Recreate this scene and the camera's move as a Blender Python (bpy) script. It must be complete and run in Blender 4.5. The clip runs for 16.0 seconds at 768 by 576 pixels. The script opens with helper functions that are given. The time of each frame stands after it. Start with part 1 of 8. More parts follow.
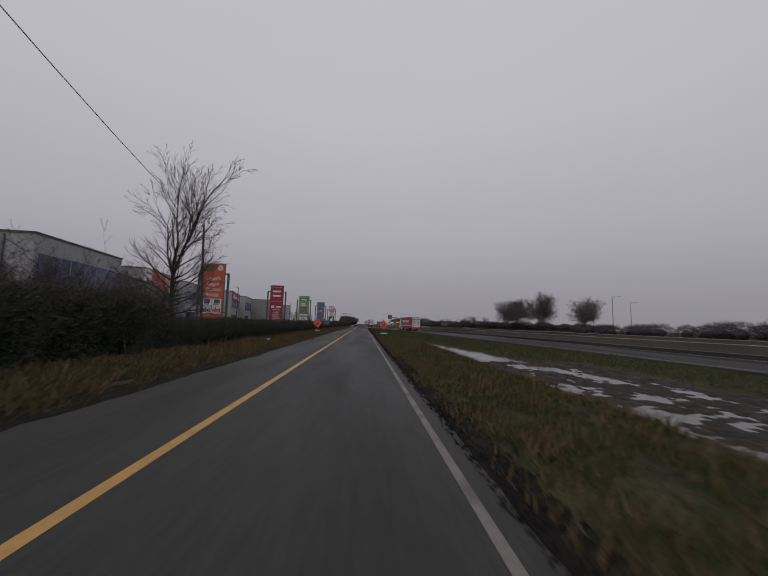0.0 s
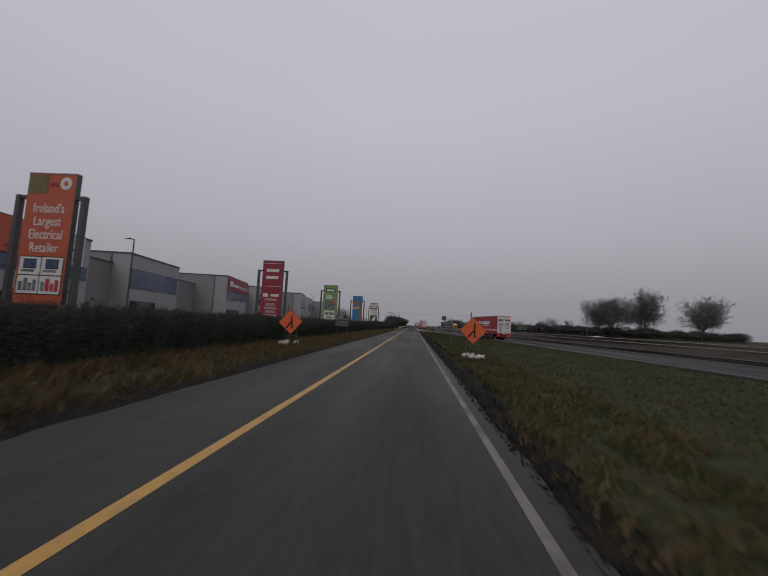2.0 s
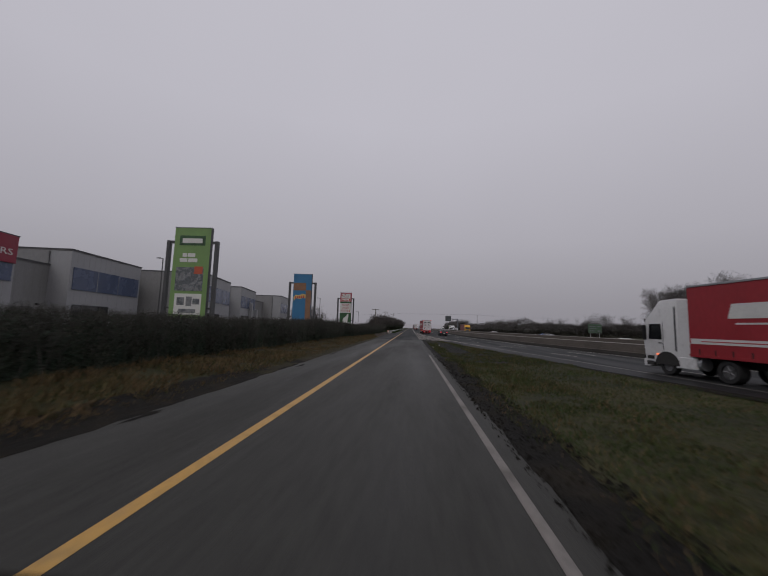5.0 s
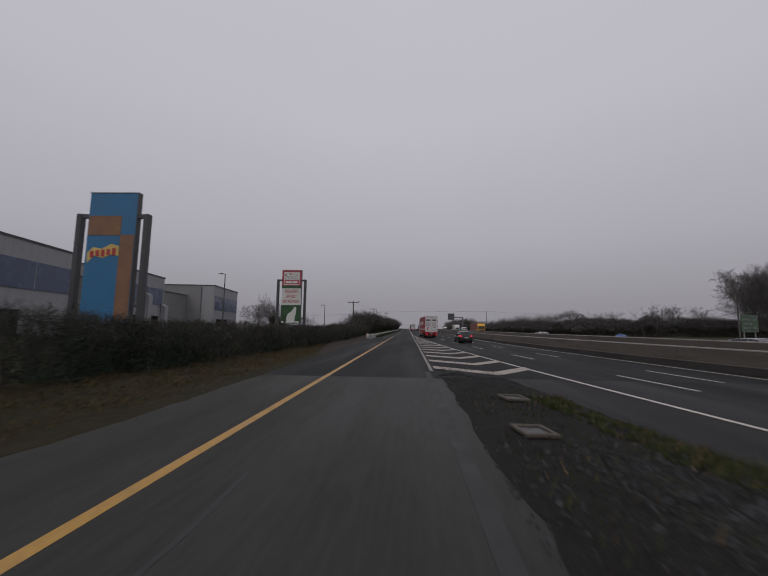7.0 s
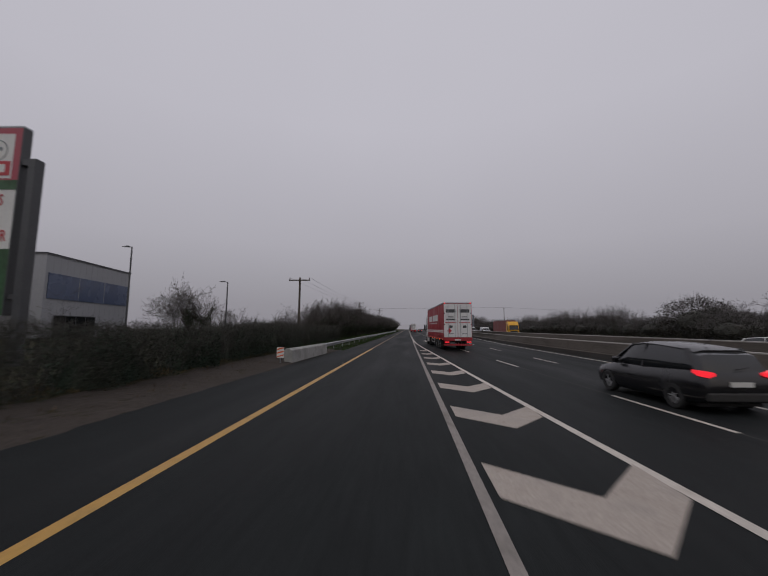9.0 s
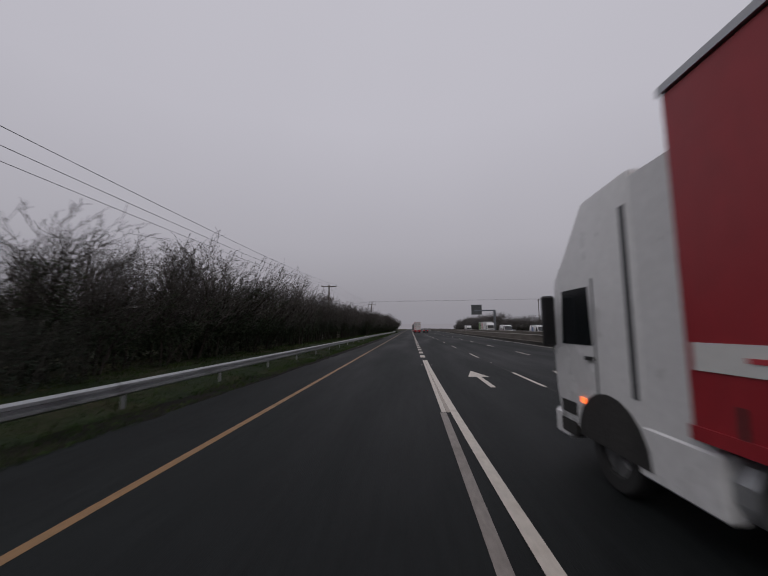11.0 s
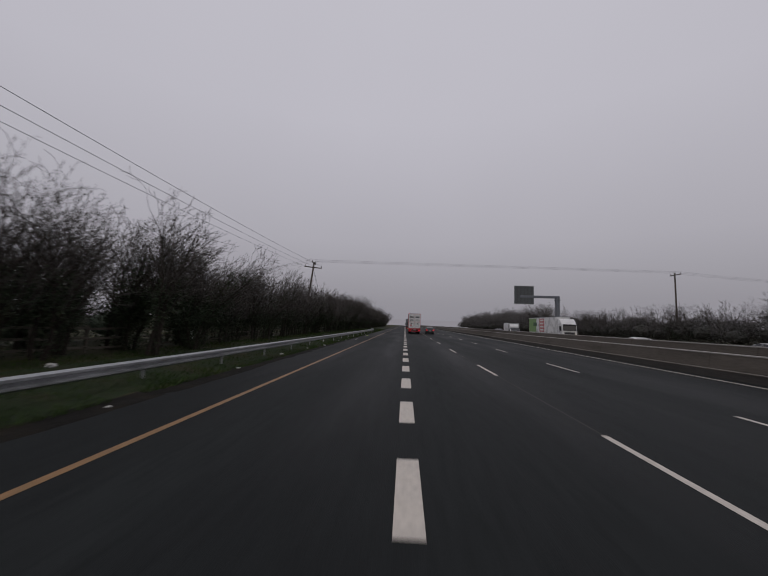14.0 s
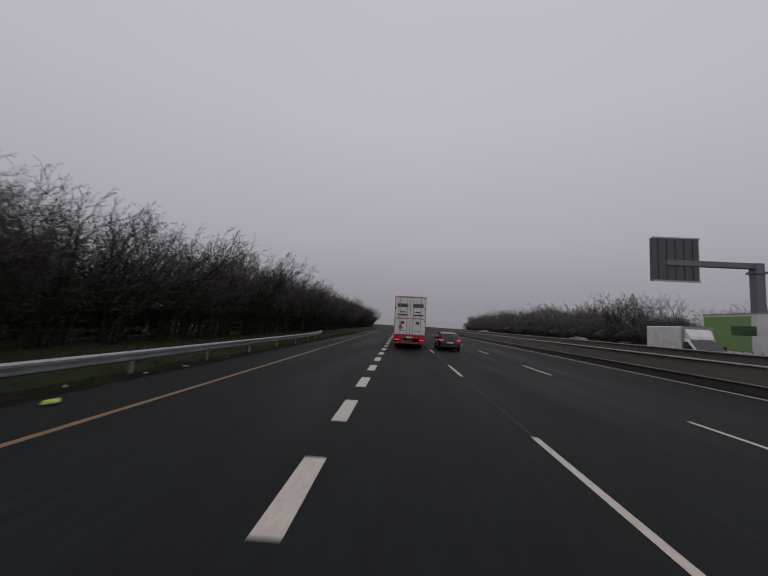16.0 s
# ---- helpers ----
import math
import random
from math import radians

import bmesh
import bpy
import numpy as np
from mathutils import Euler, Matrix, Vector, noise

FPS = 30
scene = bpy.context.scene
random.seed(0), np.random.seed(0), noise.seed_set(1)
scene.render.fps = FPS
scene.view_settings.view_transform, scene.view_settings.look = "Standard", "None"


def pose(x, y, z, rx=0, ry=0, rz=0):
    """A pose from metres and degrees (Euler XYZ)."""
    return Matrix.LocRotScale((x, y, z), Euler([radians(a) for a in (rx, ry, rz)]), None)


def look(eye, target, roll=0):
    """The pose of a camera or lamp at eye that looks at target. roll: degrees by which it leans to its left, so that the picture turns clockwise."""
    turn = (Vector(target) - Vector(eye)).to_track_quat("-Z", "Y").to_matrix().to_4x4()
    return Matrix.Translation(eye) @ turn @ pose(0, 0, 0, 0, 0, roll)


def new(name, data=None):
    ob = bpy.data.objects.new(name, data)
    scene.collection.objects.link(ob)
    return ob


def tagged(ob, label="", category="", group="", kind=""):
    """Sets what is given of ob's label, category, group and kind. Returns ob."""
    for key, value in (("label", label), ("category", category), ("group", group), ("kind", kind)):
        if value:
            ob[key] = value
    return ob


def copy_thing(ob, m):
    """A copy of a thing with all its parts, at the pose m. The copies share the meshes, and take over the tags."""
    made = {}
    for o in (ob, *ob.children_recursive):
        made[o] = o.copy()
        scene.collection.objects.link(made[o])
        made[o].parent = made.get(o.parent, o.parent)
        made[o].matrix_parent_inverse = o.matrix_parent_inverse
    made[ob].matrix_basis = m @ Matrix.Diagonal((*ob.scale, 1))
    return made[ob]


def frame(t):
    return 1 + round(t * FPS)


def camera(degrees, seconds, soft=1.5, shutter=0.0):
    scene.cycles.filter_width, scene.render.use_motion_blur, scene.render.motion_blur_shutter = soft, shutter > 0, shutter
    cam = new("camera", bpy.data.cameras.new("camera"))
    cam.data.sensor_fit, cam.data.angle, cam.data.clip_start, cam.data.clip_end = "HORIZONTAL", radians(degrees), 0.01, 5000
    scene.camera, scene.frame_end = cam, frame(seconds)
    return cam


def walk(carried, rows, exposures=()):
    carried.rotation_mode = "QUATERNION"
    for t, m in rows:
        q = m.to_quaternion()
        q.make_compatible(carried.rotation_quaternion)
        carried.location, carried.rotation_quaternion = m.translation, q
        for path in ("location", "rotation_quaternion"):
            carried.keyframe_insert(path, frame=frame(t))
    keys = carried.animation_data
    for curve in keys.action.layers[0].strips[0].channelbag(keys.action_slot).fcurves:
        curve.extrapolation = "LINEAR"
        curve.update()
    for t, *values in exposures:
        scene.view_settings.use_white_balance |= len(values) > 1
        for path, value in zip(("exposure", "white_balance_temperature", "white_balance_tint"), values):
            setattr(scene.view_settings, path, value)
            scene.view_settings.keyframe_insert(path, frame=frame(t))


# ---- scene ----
# A slip road past a retail park in fog, joining a motorway. y runs along the slip road, x to the right of its yellow edge line.

# ---- camera ----
cam = camera(93.7, 16.0, soft=1.15, shutter=0.16)
PATH = [
    (0.0, 2.97, 0.00, -3.27, 5.68, -1.59),
    (0.5, 3.13, 11.21, -0.12, 5.89, -1.58),
    (1.0, 3.12, 22.28, 2.48, 5.68, -2.13),
    (1.5, 3.04, 33.14, 3.84, 5.55, -2.53),
    (2.0, 2.95, 43.74, 4.70, 5.62, -2.64),
    (2.5, 2.90, 54.34, 4.84, 5.52, -2.27),
    (3.0, 2.86, 64.91, 4.72, 5.58, -2.18),
    (3.5, 2.83, 75.26, 4.36, 5.64, -2.25),
    (4.0, 2.82, 85.38, 4.40, 5.86, -2.42),
    (5.0, 2.92, 105.95, 4.27, 6.09, -1.68),
    (5.5, 3.01, 116.40, 4.17, 6.15, -1.34),
    (6.5, 3.24, 137.49, 3.95, 6.26, -0.73),
    (7.0, 3.35, 147.99, 3.85, 6.26, -0.57),
    (7.5, 3.45, 158.35, 3.75, 6.39, -0.24),
    (8.0, 3.51, 168.73, 3.70, 6.29, -0.19),
    (8.5, 3.52, 179.07, 3.75, 6.23, -0.16),
    (9.0, 3.54, 189.24, 3.78, 6.39, -0.12),
    (10.0, 3.51, 210.33, 4.07, 6.39, 0.06),
    (10.5, 3.55, 221.11, 4.13, 6.35, 0.16),
    (11.5, 3.63, 243.25, 4.27, 6.42, 0.48),
    (12.0, 3.70, 254.57, 4.23, 6.48, 0.37),
    (12.5, 3.80, 266.09, 4.10, 6.19, -0.27),
    (13.0, 3.89, 277.73, 4.01, 6.01, -0.81),
    (13.5, 4.06, 289.57, 3.75, 5.84, -1.37),
    (14.0, 4.31, 301.47, 3.31, 5.64, -1.77),
    (14.5, 4.58, 313.45, 3.01, 5.41, -2.27),
    (15.0, 4.90, 325.50, 2.96, 5.43, -2.90),
    (15.5, 5.20, 337.56, 2.96, 5.55, -2.91),
    (16.0, 5.53, 349.62, 2.49, 5.64, -2.98),
]
walk(cam, [(t, pose(x, y, 2.0, 90 + p, r, w)) for t, x, y, w, p, r in PATH], exposures=[(0.0, 0.0), (16.0, 0.0)])

# ---- world, sky light ----
world = bpy.data.worlds.new("overcast_sky")
scene.world = world
world.use_nodes = True
wn, wl = world.node_tree.nodes, world.node_tree.links
wn.clear()
w_out = wn.new("ShaderNodeOutputWorld")
w_bg = wn.new("ShaderNodeBackground")
w_sky = wn.new("ShaderNodeTexSky")
w_sky.sky_type = 'NISHITA'
w_sky.sun_disc = False
w_sky.sun_elevation, w_sky.sun_rotation = radians(24), radians(150)
w_sky.dust_density, w_sky.air_density = 8.0, 1.0
w_skyscale = wn.new("ShaderNodeMixRGB")
w_skyscale.blend_type = 'MULTIPLY'
w_skyscale.inputs[0].default_value = 1.0
w_skyscale.inputs[2].default_value = (0.06, 0.06, 0.06, 1)
w_tc = wn.new("ShaderNodeTexCoord")
w_sep = wn.new("ShaderNodeSeparateXYZ")
w_ramp = wn.new("ShaderNodeValToRGB")
r = w_ramp.color_ramp
r.elements[0].position, r.elements[0].color = 0.0, (0.286, 0.276, 0.308, 1)
r.elements[1].position, r.elements[1].color = 1.0, (0.588, 0.575, 0.635, 1)
for pos, c in ((0.06, (0.309, 0.298, 0.33, 1)), (0.22, (0.416, 0.402, 0.445, 1)), (0.5, (0.519, 0.505, 0.56, 1))):
    e = r.elements.new(pos)
    e.color = c
w_cloud = wn.new("ShaderNodeTexNoise")
w_cloud.inputs["Scale"].default_value = 1.6
w_cloud.inputs["Detail"].default_value = 3.0
w_cr = wn.new("ShaderNodeMapRange")
w_cr.inputs["To Min"].default_value, w_cr.inputs["To Max"].default_value = 0.95, 1.05
w_mul = wn.new("ShaderNodeMixRGB")
w_mul.blend_type = 'MULTIPLY'
w_mul.inputs[0].default_value = 1.0
w_mix = wn.new("ShaderNodeMixRGB")
w_mix.inputs[0].default_value = 0.06
wl.new(w_tc.outputs["Generated"], w_sep.inputs[0])
wl.new(w_sep.outputs["Z"], w_ramp.inputs[0])
wl.new(w_tc.outputs["Generated"], w_cloud.inputs["Vector"])
wl.new(w_cloud.outputs["Fac"], w_cr.inputs["Value"])
wl.new(w_ramp.outputs[0], w_mul.inputs[1])
wl.new(w_cr.outputs[0], w_mul.inputs[2])
wl.new(w_sky.outputs[0], w_skyscale.inputs[1])
wl.new(w_mul.outputs[0], w_mix.inputs[1])
wl.new(w_skyscale.outputs[0], w_mix.inputs[2])
wl.new(w_mix.outputs[0], w_bg.inputs["Color"])
w_bg.inputs["Strength"].default_value = 1.0
wl.new(w_bg.outputs[0], w_out.inputs[0])
sun_data = bpy.data.lights.new("sun", 'SUN')
sun_data.energy, sun_data.angle, sun_data.color = 0.5, radians(30), (1.0, 0.97, 0.93)
sun = new("sun", sun_data)
sun.matrix_world = look((0, 0, 60), (25, 45, 0))


# ---- materials ----
def material(name, base, rough=0.7, metal=0.0, var=0.25, scale=1.5, fine=25.0, bump=0.3, bump_scale=None, second=None, second_at=0.55,
             second_soft=0.1, island=False, rand=0.0, spec=0.5, rough_var=0.12, emit=None, emit_strength=0.0, stretch=(1, 1, 1), dist=0.02):
    """A surface with a base colour varied at two scales, an optional second colour in patches, uneven gloss and fine relief."""
    m = bpy.data.materials.new(name)
    m.use_nodes = True
    n, l = m.node_tree.nodes, m.node_tree.links
    b = n["Principled BSDF"]
    tc = n.new("ShaderNodeTexCoord")
    mp = n.new("ShaderNodeMapping")
    mp.inputs["Scale"].default_value = stretch
    l.new(tc.outputs["Object"], mp.inputs["Vector"])
    big = n.new("ShaderNodeTexNoise")
    big.inputs["Scale"].default_value, big.inputs["Detail"].default_value = scale, 5.0
    small = n.new("ShaderNodeTexNoise")
    small.inputs["Scale"].default_value, small.inputs["Detail"].default_value = fine, 4.0
    for t in (big, small):
        l.new(mp.outputs[0], t.inputs["Vector"])
    colour = None
    rgb = n.new("ShaderNodeRGB")
    rgb.outputs[0].default_value = (*base, 1)
    colour = rgb.outputs[0]
    if second:
        mr = n.new("ShaderNodeMapRange")
        mr.inputs["From Min"].default_value, mr.inputs["From Max"].default_value = second_at - second_soft, second_at + second_soft
        l.new(big.outputs["Fac"], mr.inputs["Value"])
        mx = n.new("ShaderNodeMixRGB")
        l.new(mr.outputs[0], mx.inputs[0])
        l.new(colour, mx.inputs[1])
        mx.inputs[2].default_value = (*second, 1)
        colour = mx.outputs[0]
    for t, amount in ((big, var), (small, var * 0.8)):
        mr = n.new("ShaderNodeMapRange")
        mr.inputs["From Min"].default_value, mr.inputs["From Max"].default_value = 0.25, 0.75
        mr.inputs["To Min"].default_value, mr.inputs["To Max"].default_value = 1 - amount, 1 + amount
        l.new(t.outputs["Fac"], mr.inputs["Value"])
        mx = n.new("ShaderNodeMixRGB")
        mx.blend_type = 'MULTIPLY'
        mx.inputs[0].default_value = 1.0
        l.new(colour, mx.inputs[1])
        l.new(mr.outputs[0], mx.inputs[2])
        colour = mx.outputs[0]
    if rand or island:
        src = n.new("ShaderNodeNewGeometry").outputs["Random Per Island"] if island else n.new("ShaderNodeObjectInfo").outputs["Random"]
        mr = n.new("ShaderNodeMapRange")
        mr.inputs["To Min"].default_value, mr.inputs["To Max"].default_value = 1 - (rand or 0.3), 1 + (rand or 0.3)
        l.new(src, mr.inputs["Value"])
        mx = n.new("ShaderNodeMixRGB")
        mx.blend_type = 'MULTIPLY'
        mx.inputs[0].default_value = 1.0
        l.new(colour, mx.inputs[1])
        l.new(mr.outputs[0], mx.inputs[2])
        colour = mx.outputs[0]
    l.new(colour, b.inputs["Base Color"])
    mr = n.new("ShaderNodeMapRange")
    mr.inputs["From Min"].default_value, mr.inputs["From Max"].default_value = 0.3, 0.7
    mr.inputs["To Min"].default_value, mr.inputs["To Max"].default_value = max(0.03, rough - rough_var), min(1, rough + rough_var)
    l.new(big.outputs["Fac"], mr.inputs["Value"])
    l.new(mr.outputs[0], b.inputs["Roughness"])
    b.inputs["Metallic"].default_value = metal
    b.inputs["Specular IOR Level"].default_value = spec
    if bump:
        bn = n.new("ShaderNodeTexNoise")
        bn.inputs["Scale"].default_value, bn.inputs["Detail"].default_value = bump_scale or fine * 2, 3.0
        l.new(mp.outputs[0], bn.inputs["Vector"])
        bp = n.new("ShaderNodeBump")
        bp.inputs["Strength"].default_value, bp.inputs["Distance"].default_value = bump, dist
        l.new(bn.outputs["Fac"], bp.inputs["Height"])
        l.new(bp.outputs[0], b.inputs["Normal"])
    if emit:
        b.inputs["Emission Color"].default_value, b.inputs["Emission Strength"].default_value = (*emit, 1), emit_strength
    return m


M_ASPHALT = material("worn_wet_asphalt", (0.0345, 0.0342, 0.0305), 0.62, var=0.3, scale=0.5, fine=9, bump=0.35, bump_scale=70, second=(0.0255, 0.0253, 0.0228), spec=0.19, stretch=(1, 0.12, 1))
M_NEW_ASPHALT = material("fresh_wet_blacktop", (0.0106, 0.0124, 0.0127), 0.66, var=0.32, scale=0.45, fine=8, bump=0.35, bump_scale=80, second=(0.0134, 0.0154, 0.0156), spec=0.10, stretch=(1, 0.1, 1))
M_MOTORWAY = material("wet_motorway_asphalt", (0.018, 0.0192, 0.020), 0.6, var=0.2, scale=0.4, fine=8, bump=0.3, bump_scale=70, second=(0.0098, 0.0116, 0.0118), spec=0.095, stretch=(1, 0.08, 1))
M_WHITE = material("worn_white_road_paint", (0.50, 0.455, 0.40), 0.5, var=0.22, scale=2.2, fine=14, bump=0.3, second=(0.34, 0.305, 0.265), second_at=0.62)
M_OLDWHITE = material("dirty_white_road_paint", (0.155, 0.140, 0.126), 0.6, var=0.35, scale=1.2, fine=12, bump=0.3, second=(0.070, 0.063, 0.056), second_at=0.54)
M_GORE = material("weathered_cream_gore_paint", (0.34, 0.295, 0.255), 0.6, var=0.3, scale=1.3, fine=26, bump=0.3, second=(0.24, 0.205, 0.175), second_at=0.6)
M_RIBLINE = material("grimy_ribbed_edge_paint", (0.235, 0.21, 0.19), 0.65, var=0.35, scale=1.5, fine=18, bump=0.4, second=(0.14, 0.125, 0.112), second_at=0.56)
M_YELLOW = material("worn_yellow_road_paint", (0.42, 0.235, 0.045), 0.5, var=0.22, scale=1.4, fine=12, bump=0.3, second=(0.26, 0.16, 0.05), second_at=0.6)
M_DULLYELLOW = material("dull_worn_yellow_paint", (0.235, 0.128, 0.050), 0.55, var=0.25, scale=1.4, fine=12, bump=0.3, second=(0.15, 0.09, 0.04), second_at=0.58)
M_GROUND = material("winter_grass_ground", (0.026, 0.028, 0.011), 0.95, var=0.45, scale=0.35, fine=4, bump=0.8, bump_scale=12, second=(0.036, 0.033, 0.014), second_at=0.52, spec=0.2, dist=0.06)
M_SOIL = material("wet_dark_soil", (0.0095, 0.0086, 0.0072), 0.95, var=0.4, scale=0.9, fine=7, bump=0.8, bump_scale=18, second=(0.0155, 0.0132, 0.0098), second_at=0.58, spec=0.12, dist=0.05)
M_MUD = material("churned_wet_mud", (0.019, 0.0145, 0.0115), 0.8, var=0.45, scale=0.9, fine=5, bump=1.0, bump_scale=6, second=(0.028, 0.0195, 0.0145), dist=0.1, rough_var=0.2, spec=0.25)
M_GRAVEL = material("trodden_dirt_shoulder", (0.036, 0.031, 0.017), 0.95, var=0.5, scale=0.8, fine=9, bump=1.0, bump_scale=30, second=(0.022, 0.021, 0.0115), dist=0.04, spec=0.15)
M_GRIT = material("pale_muddy_grit", (0.058, 0.049, 0.043), 0.95, var=0.35, scale=0.7, fine=9, bump=1.0, bump_scale=26, second=(0.040, 0.034, 0.029), dist=0.04, spec=0.12)
M_NOSE = material("dark_gritty_nose_soil", (0.0165, 0.0155, 0.0138), 0.95, var=0.45, scale=1.1, fine=11, bump=1.0, bump_scale=24, second=(0.0095, 0.0092, 0.0085), dist=0.05, spec=0.2)
M_STONE = material("dark_slate_chippings", (0.021, 0.0215, 0.0225), 0.8, var=0.3, scale=3, fine=20, bump=0.2, island=True, rand=0.65)
M_TAR = material("dark_tar_joint", (0.021, 0.021, 0.021), 0.7, var=0.3, scale=1.5, fine=12, bump=0.3)
M_WATER = material("puddle_water", (0.034, 0.027, 0.021), 0.1, var=0.2, scale=0.6, fine=3, bump=0.12, bump_scale=5, rough_var=0.06)
M_STRAW = material("straw_grass_blades", (0.125, 0.085, 0.044), 0.9, var=0.25, scale=0.5, fine=3, bump=0, second=(0.072, 0.060, 0.028), island=True, rand=0.4, spec=0.2)
M_GREEN = material("green_grass_blades", (0.036, 0.054, 0.016), 0.85, var=0.3, scale=0.4, fine=3, bump=0, second=(0.044, 0.046, 0.018), island=True, rand=0.4, spec=0.2)
M_DARKCONC = material("grimy_concrete_foot", (0.042, 0.038, 0.034), 0.85, var=0.3, scale=0.8, fine=8, bump=0.4, second=(0.030, 0.027, 0.024), stretch=(1, 0.3, 2))
M_LEDGE = material("scuffed_concrete_ledge", (0.15, 0.135, 0.118), 0.85, var=0.25, scale=0.8, fine=8, bump=0.3)
M_CONCRETE = material("stained_concrete_barrier", (0.086, 0.073, 0.060), 0.85, var=0.25, scale=0.8, fine=8, bump=0.4, second=(0.058, 0.050, 0.042), stretch=(1, 0.3, 2))
M_CAP = material("pale_concrete_capping", (0.33, 0.31, 0.29), 0.8, var=0.2, scale=0.6, fine=9, bump=0.3)
M_GREYCONC = material("pale_grey_concrete", (0.30, 0.30, 0.285), 0.85, var=0.2, scale=1.0, fine=10, bump=0.4, second=(0.20, 0.20, 0.19))
M_GALV = material("galvanised_steel", (0.36, 0.37, 0.38), 0.45, metal=0.75, var=0.15, scale=2, fine=20, bump=0.1)
M_GANTRY = material("weathered_grey_gantry_steel", (0.135, 0.145, 0.165), 0.6, metal=0.1, var=0.15, scale=1, fine=12, bump=0.1)
M_STEEL = material("dark_grey_painted_steel", (0.060, 0.062, 0.066), 0.5, var=0.18, scale=1.5, fine=15, bump=0.1)
M_SIGNBACK = material("weathered_grey_sign_back", (0.085, 0.095, 0.098), 0.6, metal=0.2, var=0.2, scale=2, fine=15, bump=0.1)
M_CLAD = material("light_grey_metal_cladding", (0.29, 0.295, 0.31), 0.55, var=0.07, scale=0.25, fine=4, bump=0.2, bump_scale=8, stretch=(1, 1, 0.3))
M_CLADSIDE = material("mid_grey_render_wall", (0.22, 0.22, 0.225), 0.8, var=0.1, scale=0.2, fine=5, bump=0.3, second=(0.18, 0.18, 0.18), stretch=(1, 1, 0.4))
M_ROOF = material("dark_grey_flat_roof", (0.12, 0.12, 0.125), 0.8, var=0.2, scale=0.5, fine=6, bump=0.3)
M_BLUEGLASS = material("blue_tinted_panel", (0.062, 0.085, 0.15), 0.25, var=0.12, scale=0.4, fine=6, bump=0.05)
M_PINKRED = material("faded_red_print", (0.34, 0.062, 0.085), 0.5, var=0.1, scale=1.2, fine=9, bump=0.05)
M_ORANGE = material("orange_sign_face", (0.43, 0.088, 0.042), 0.55, var=0.08, scale=0.8, fine=9, bump=0.1)
M_REDSIGN = material("crimson_sign_face", (0.235, 0.022, 0.046), 0.55, var=0.08, scale=0.8, fine=9, bump=0.1)
M_GREENSIGN = material("leaf_green_sign_face", (0.17, 0.29, 0.10), 0.55, var=0.08, scale=0.8, fine=9, bump=0.1)
M_DKGREEN = material("dark_green_print", (0.035, 0.10, 0.04), 0.5, var=0.3, scale=1.2, fine=6, bump=0.1, second=(0.02, 0.05, 0.02))
M_BLUESIGN = material("sky_blue_sign_face", (0.035, 0.16, 0.32), 0.55, var=0.1, scale=0.8, fine=9, bump=0.1)
M_PLY = material("bare_brown_backing_board", (0.23, 0.125, 0.075), 0.75, var=0.2, scale=1.0, fine=12, bump=0.3)
M_OLIVE = material("peeled_olive_sign_panel", (0.15, 0.12, 0.05), 0.7, var=0.35, scale=1.0, fine=8, bump=0.3)
M_SIGNWHITE = material("white_sign_face", (0.62, 0.62, 0.60), 0.5, var=0.07, scale=1.0, fine=9, bump=0.05)
M_PRINTGREY = material("grey_printed_picture", (0.22, 0.23, 0.24), 0.5, var=0.4, scale=2.5, fine=7, bump=0.0, second=(0.08, 0.09, 0.10), second_at=0.5, second_soft=0.05)
M_PRINTRED = material("red_print", (0.42, 0.04, 0.05), 0.5, var=0.1, scale=1.0, fine=9, bump=0.05)
M_CREAM = material("cream_yellow_print", (0.62, 0.46, 0.14), 0.5, var=0.12, scale=1.0, fine=9, bump=0.05)
M_BLACK = material("black_paint", (0.012, 0.012, 0.013), 0.45, var=0.2, scale=2, fine=12, bump=0.05)
M_WARN = material("fluorescent_orange_sign_face", (0.66, 0.12, 0.03), 0.5, var=0.08, scale=1.5, fine=10, bump=0.05)
M_BAG = material("white_sandbag_fabric", (0.52, 0.50, 0.46), 0.9, var=0.25, scale=3, fine=25, bump=0.6, second=(0.33, 0.31, 0.27))
M_LITTER = material("pale_litter_plastic", (0.42, 0.42, 0.40), 0.5, var=0.25, scale=6, fine=30, bump=0.2)
M_LIME = material("lime_green_plastic", (0.36, 0.50, 0.06), 0.4, var=0.15, scale=6, fine=30, bump=0.2)
M_POLE = material("weathered_timber_pole", (0.075, 0.060, 0.048), 0.85, var=0.3, scale=1.5, fine=14, bump=0.6, stretch=(4, 4, 0.4))
M_WOOD = material("grey_weathered_fence_timber", (0.10, 0.088, 0.072), 0.85, var=0.3, scale=2, fine=14, bump=0.5)
M_WIRE = material("dull_overhead_wire", (0.10, 0.10, 0.105), 0.6, metal=0.4, var=0.1, bump=0)
M_INSUL = material("brown_ceramic_insulator", (0.06, 0.035, 0.025), 0.25, var=0.1, bump=0)
M_BARK = material("dark_wet_bark", (0.034, 0.028, 0.024), 0.9, var=0.35, scale=2, fine=12, bump=0.6, spec=0.2)
M_TWIG = material("dark_winter_twigs", (0.066, 0.060, 0.056), 0.9, var=0.3, scale=0.8, fine=5, bump=0, spec=0.15, island=True, rand=0.35)
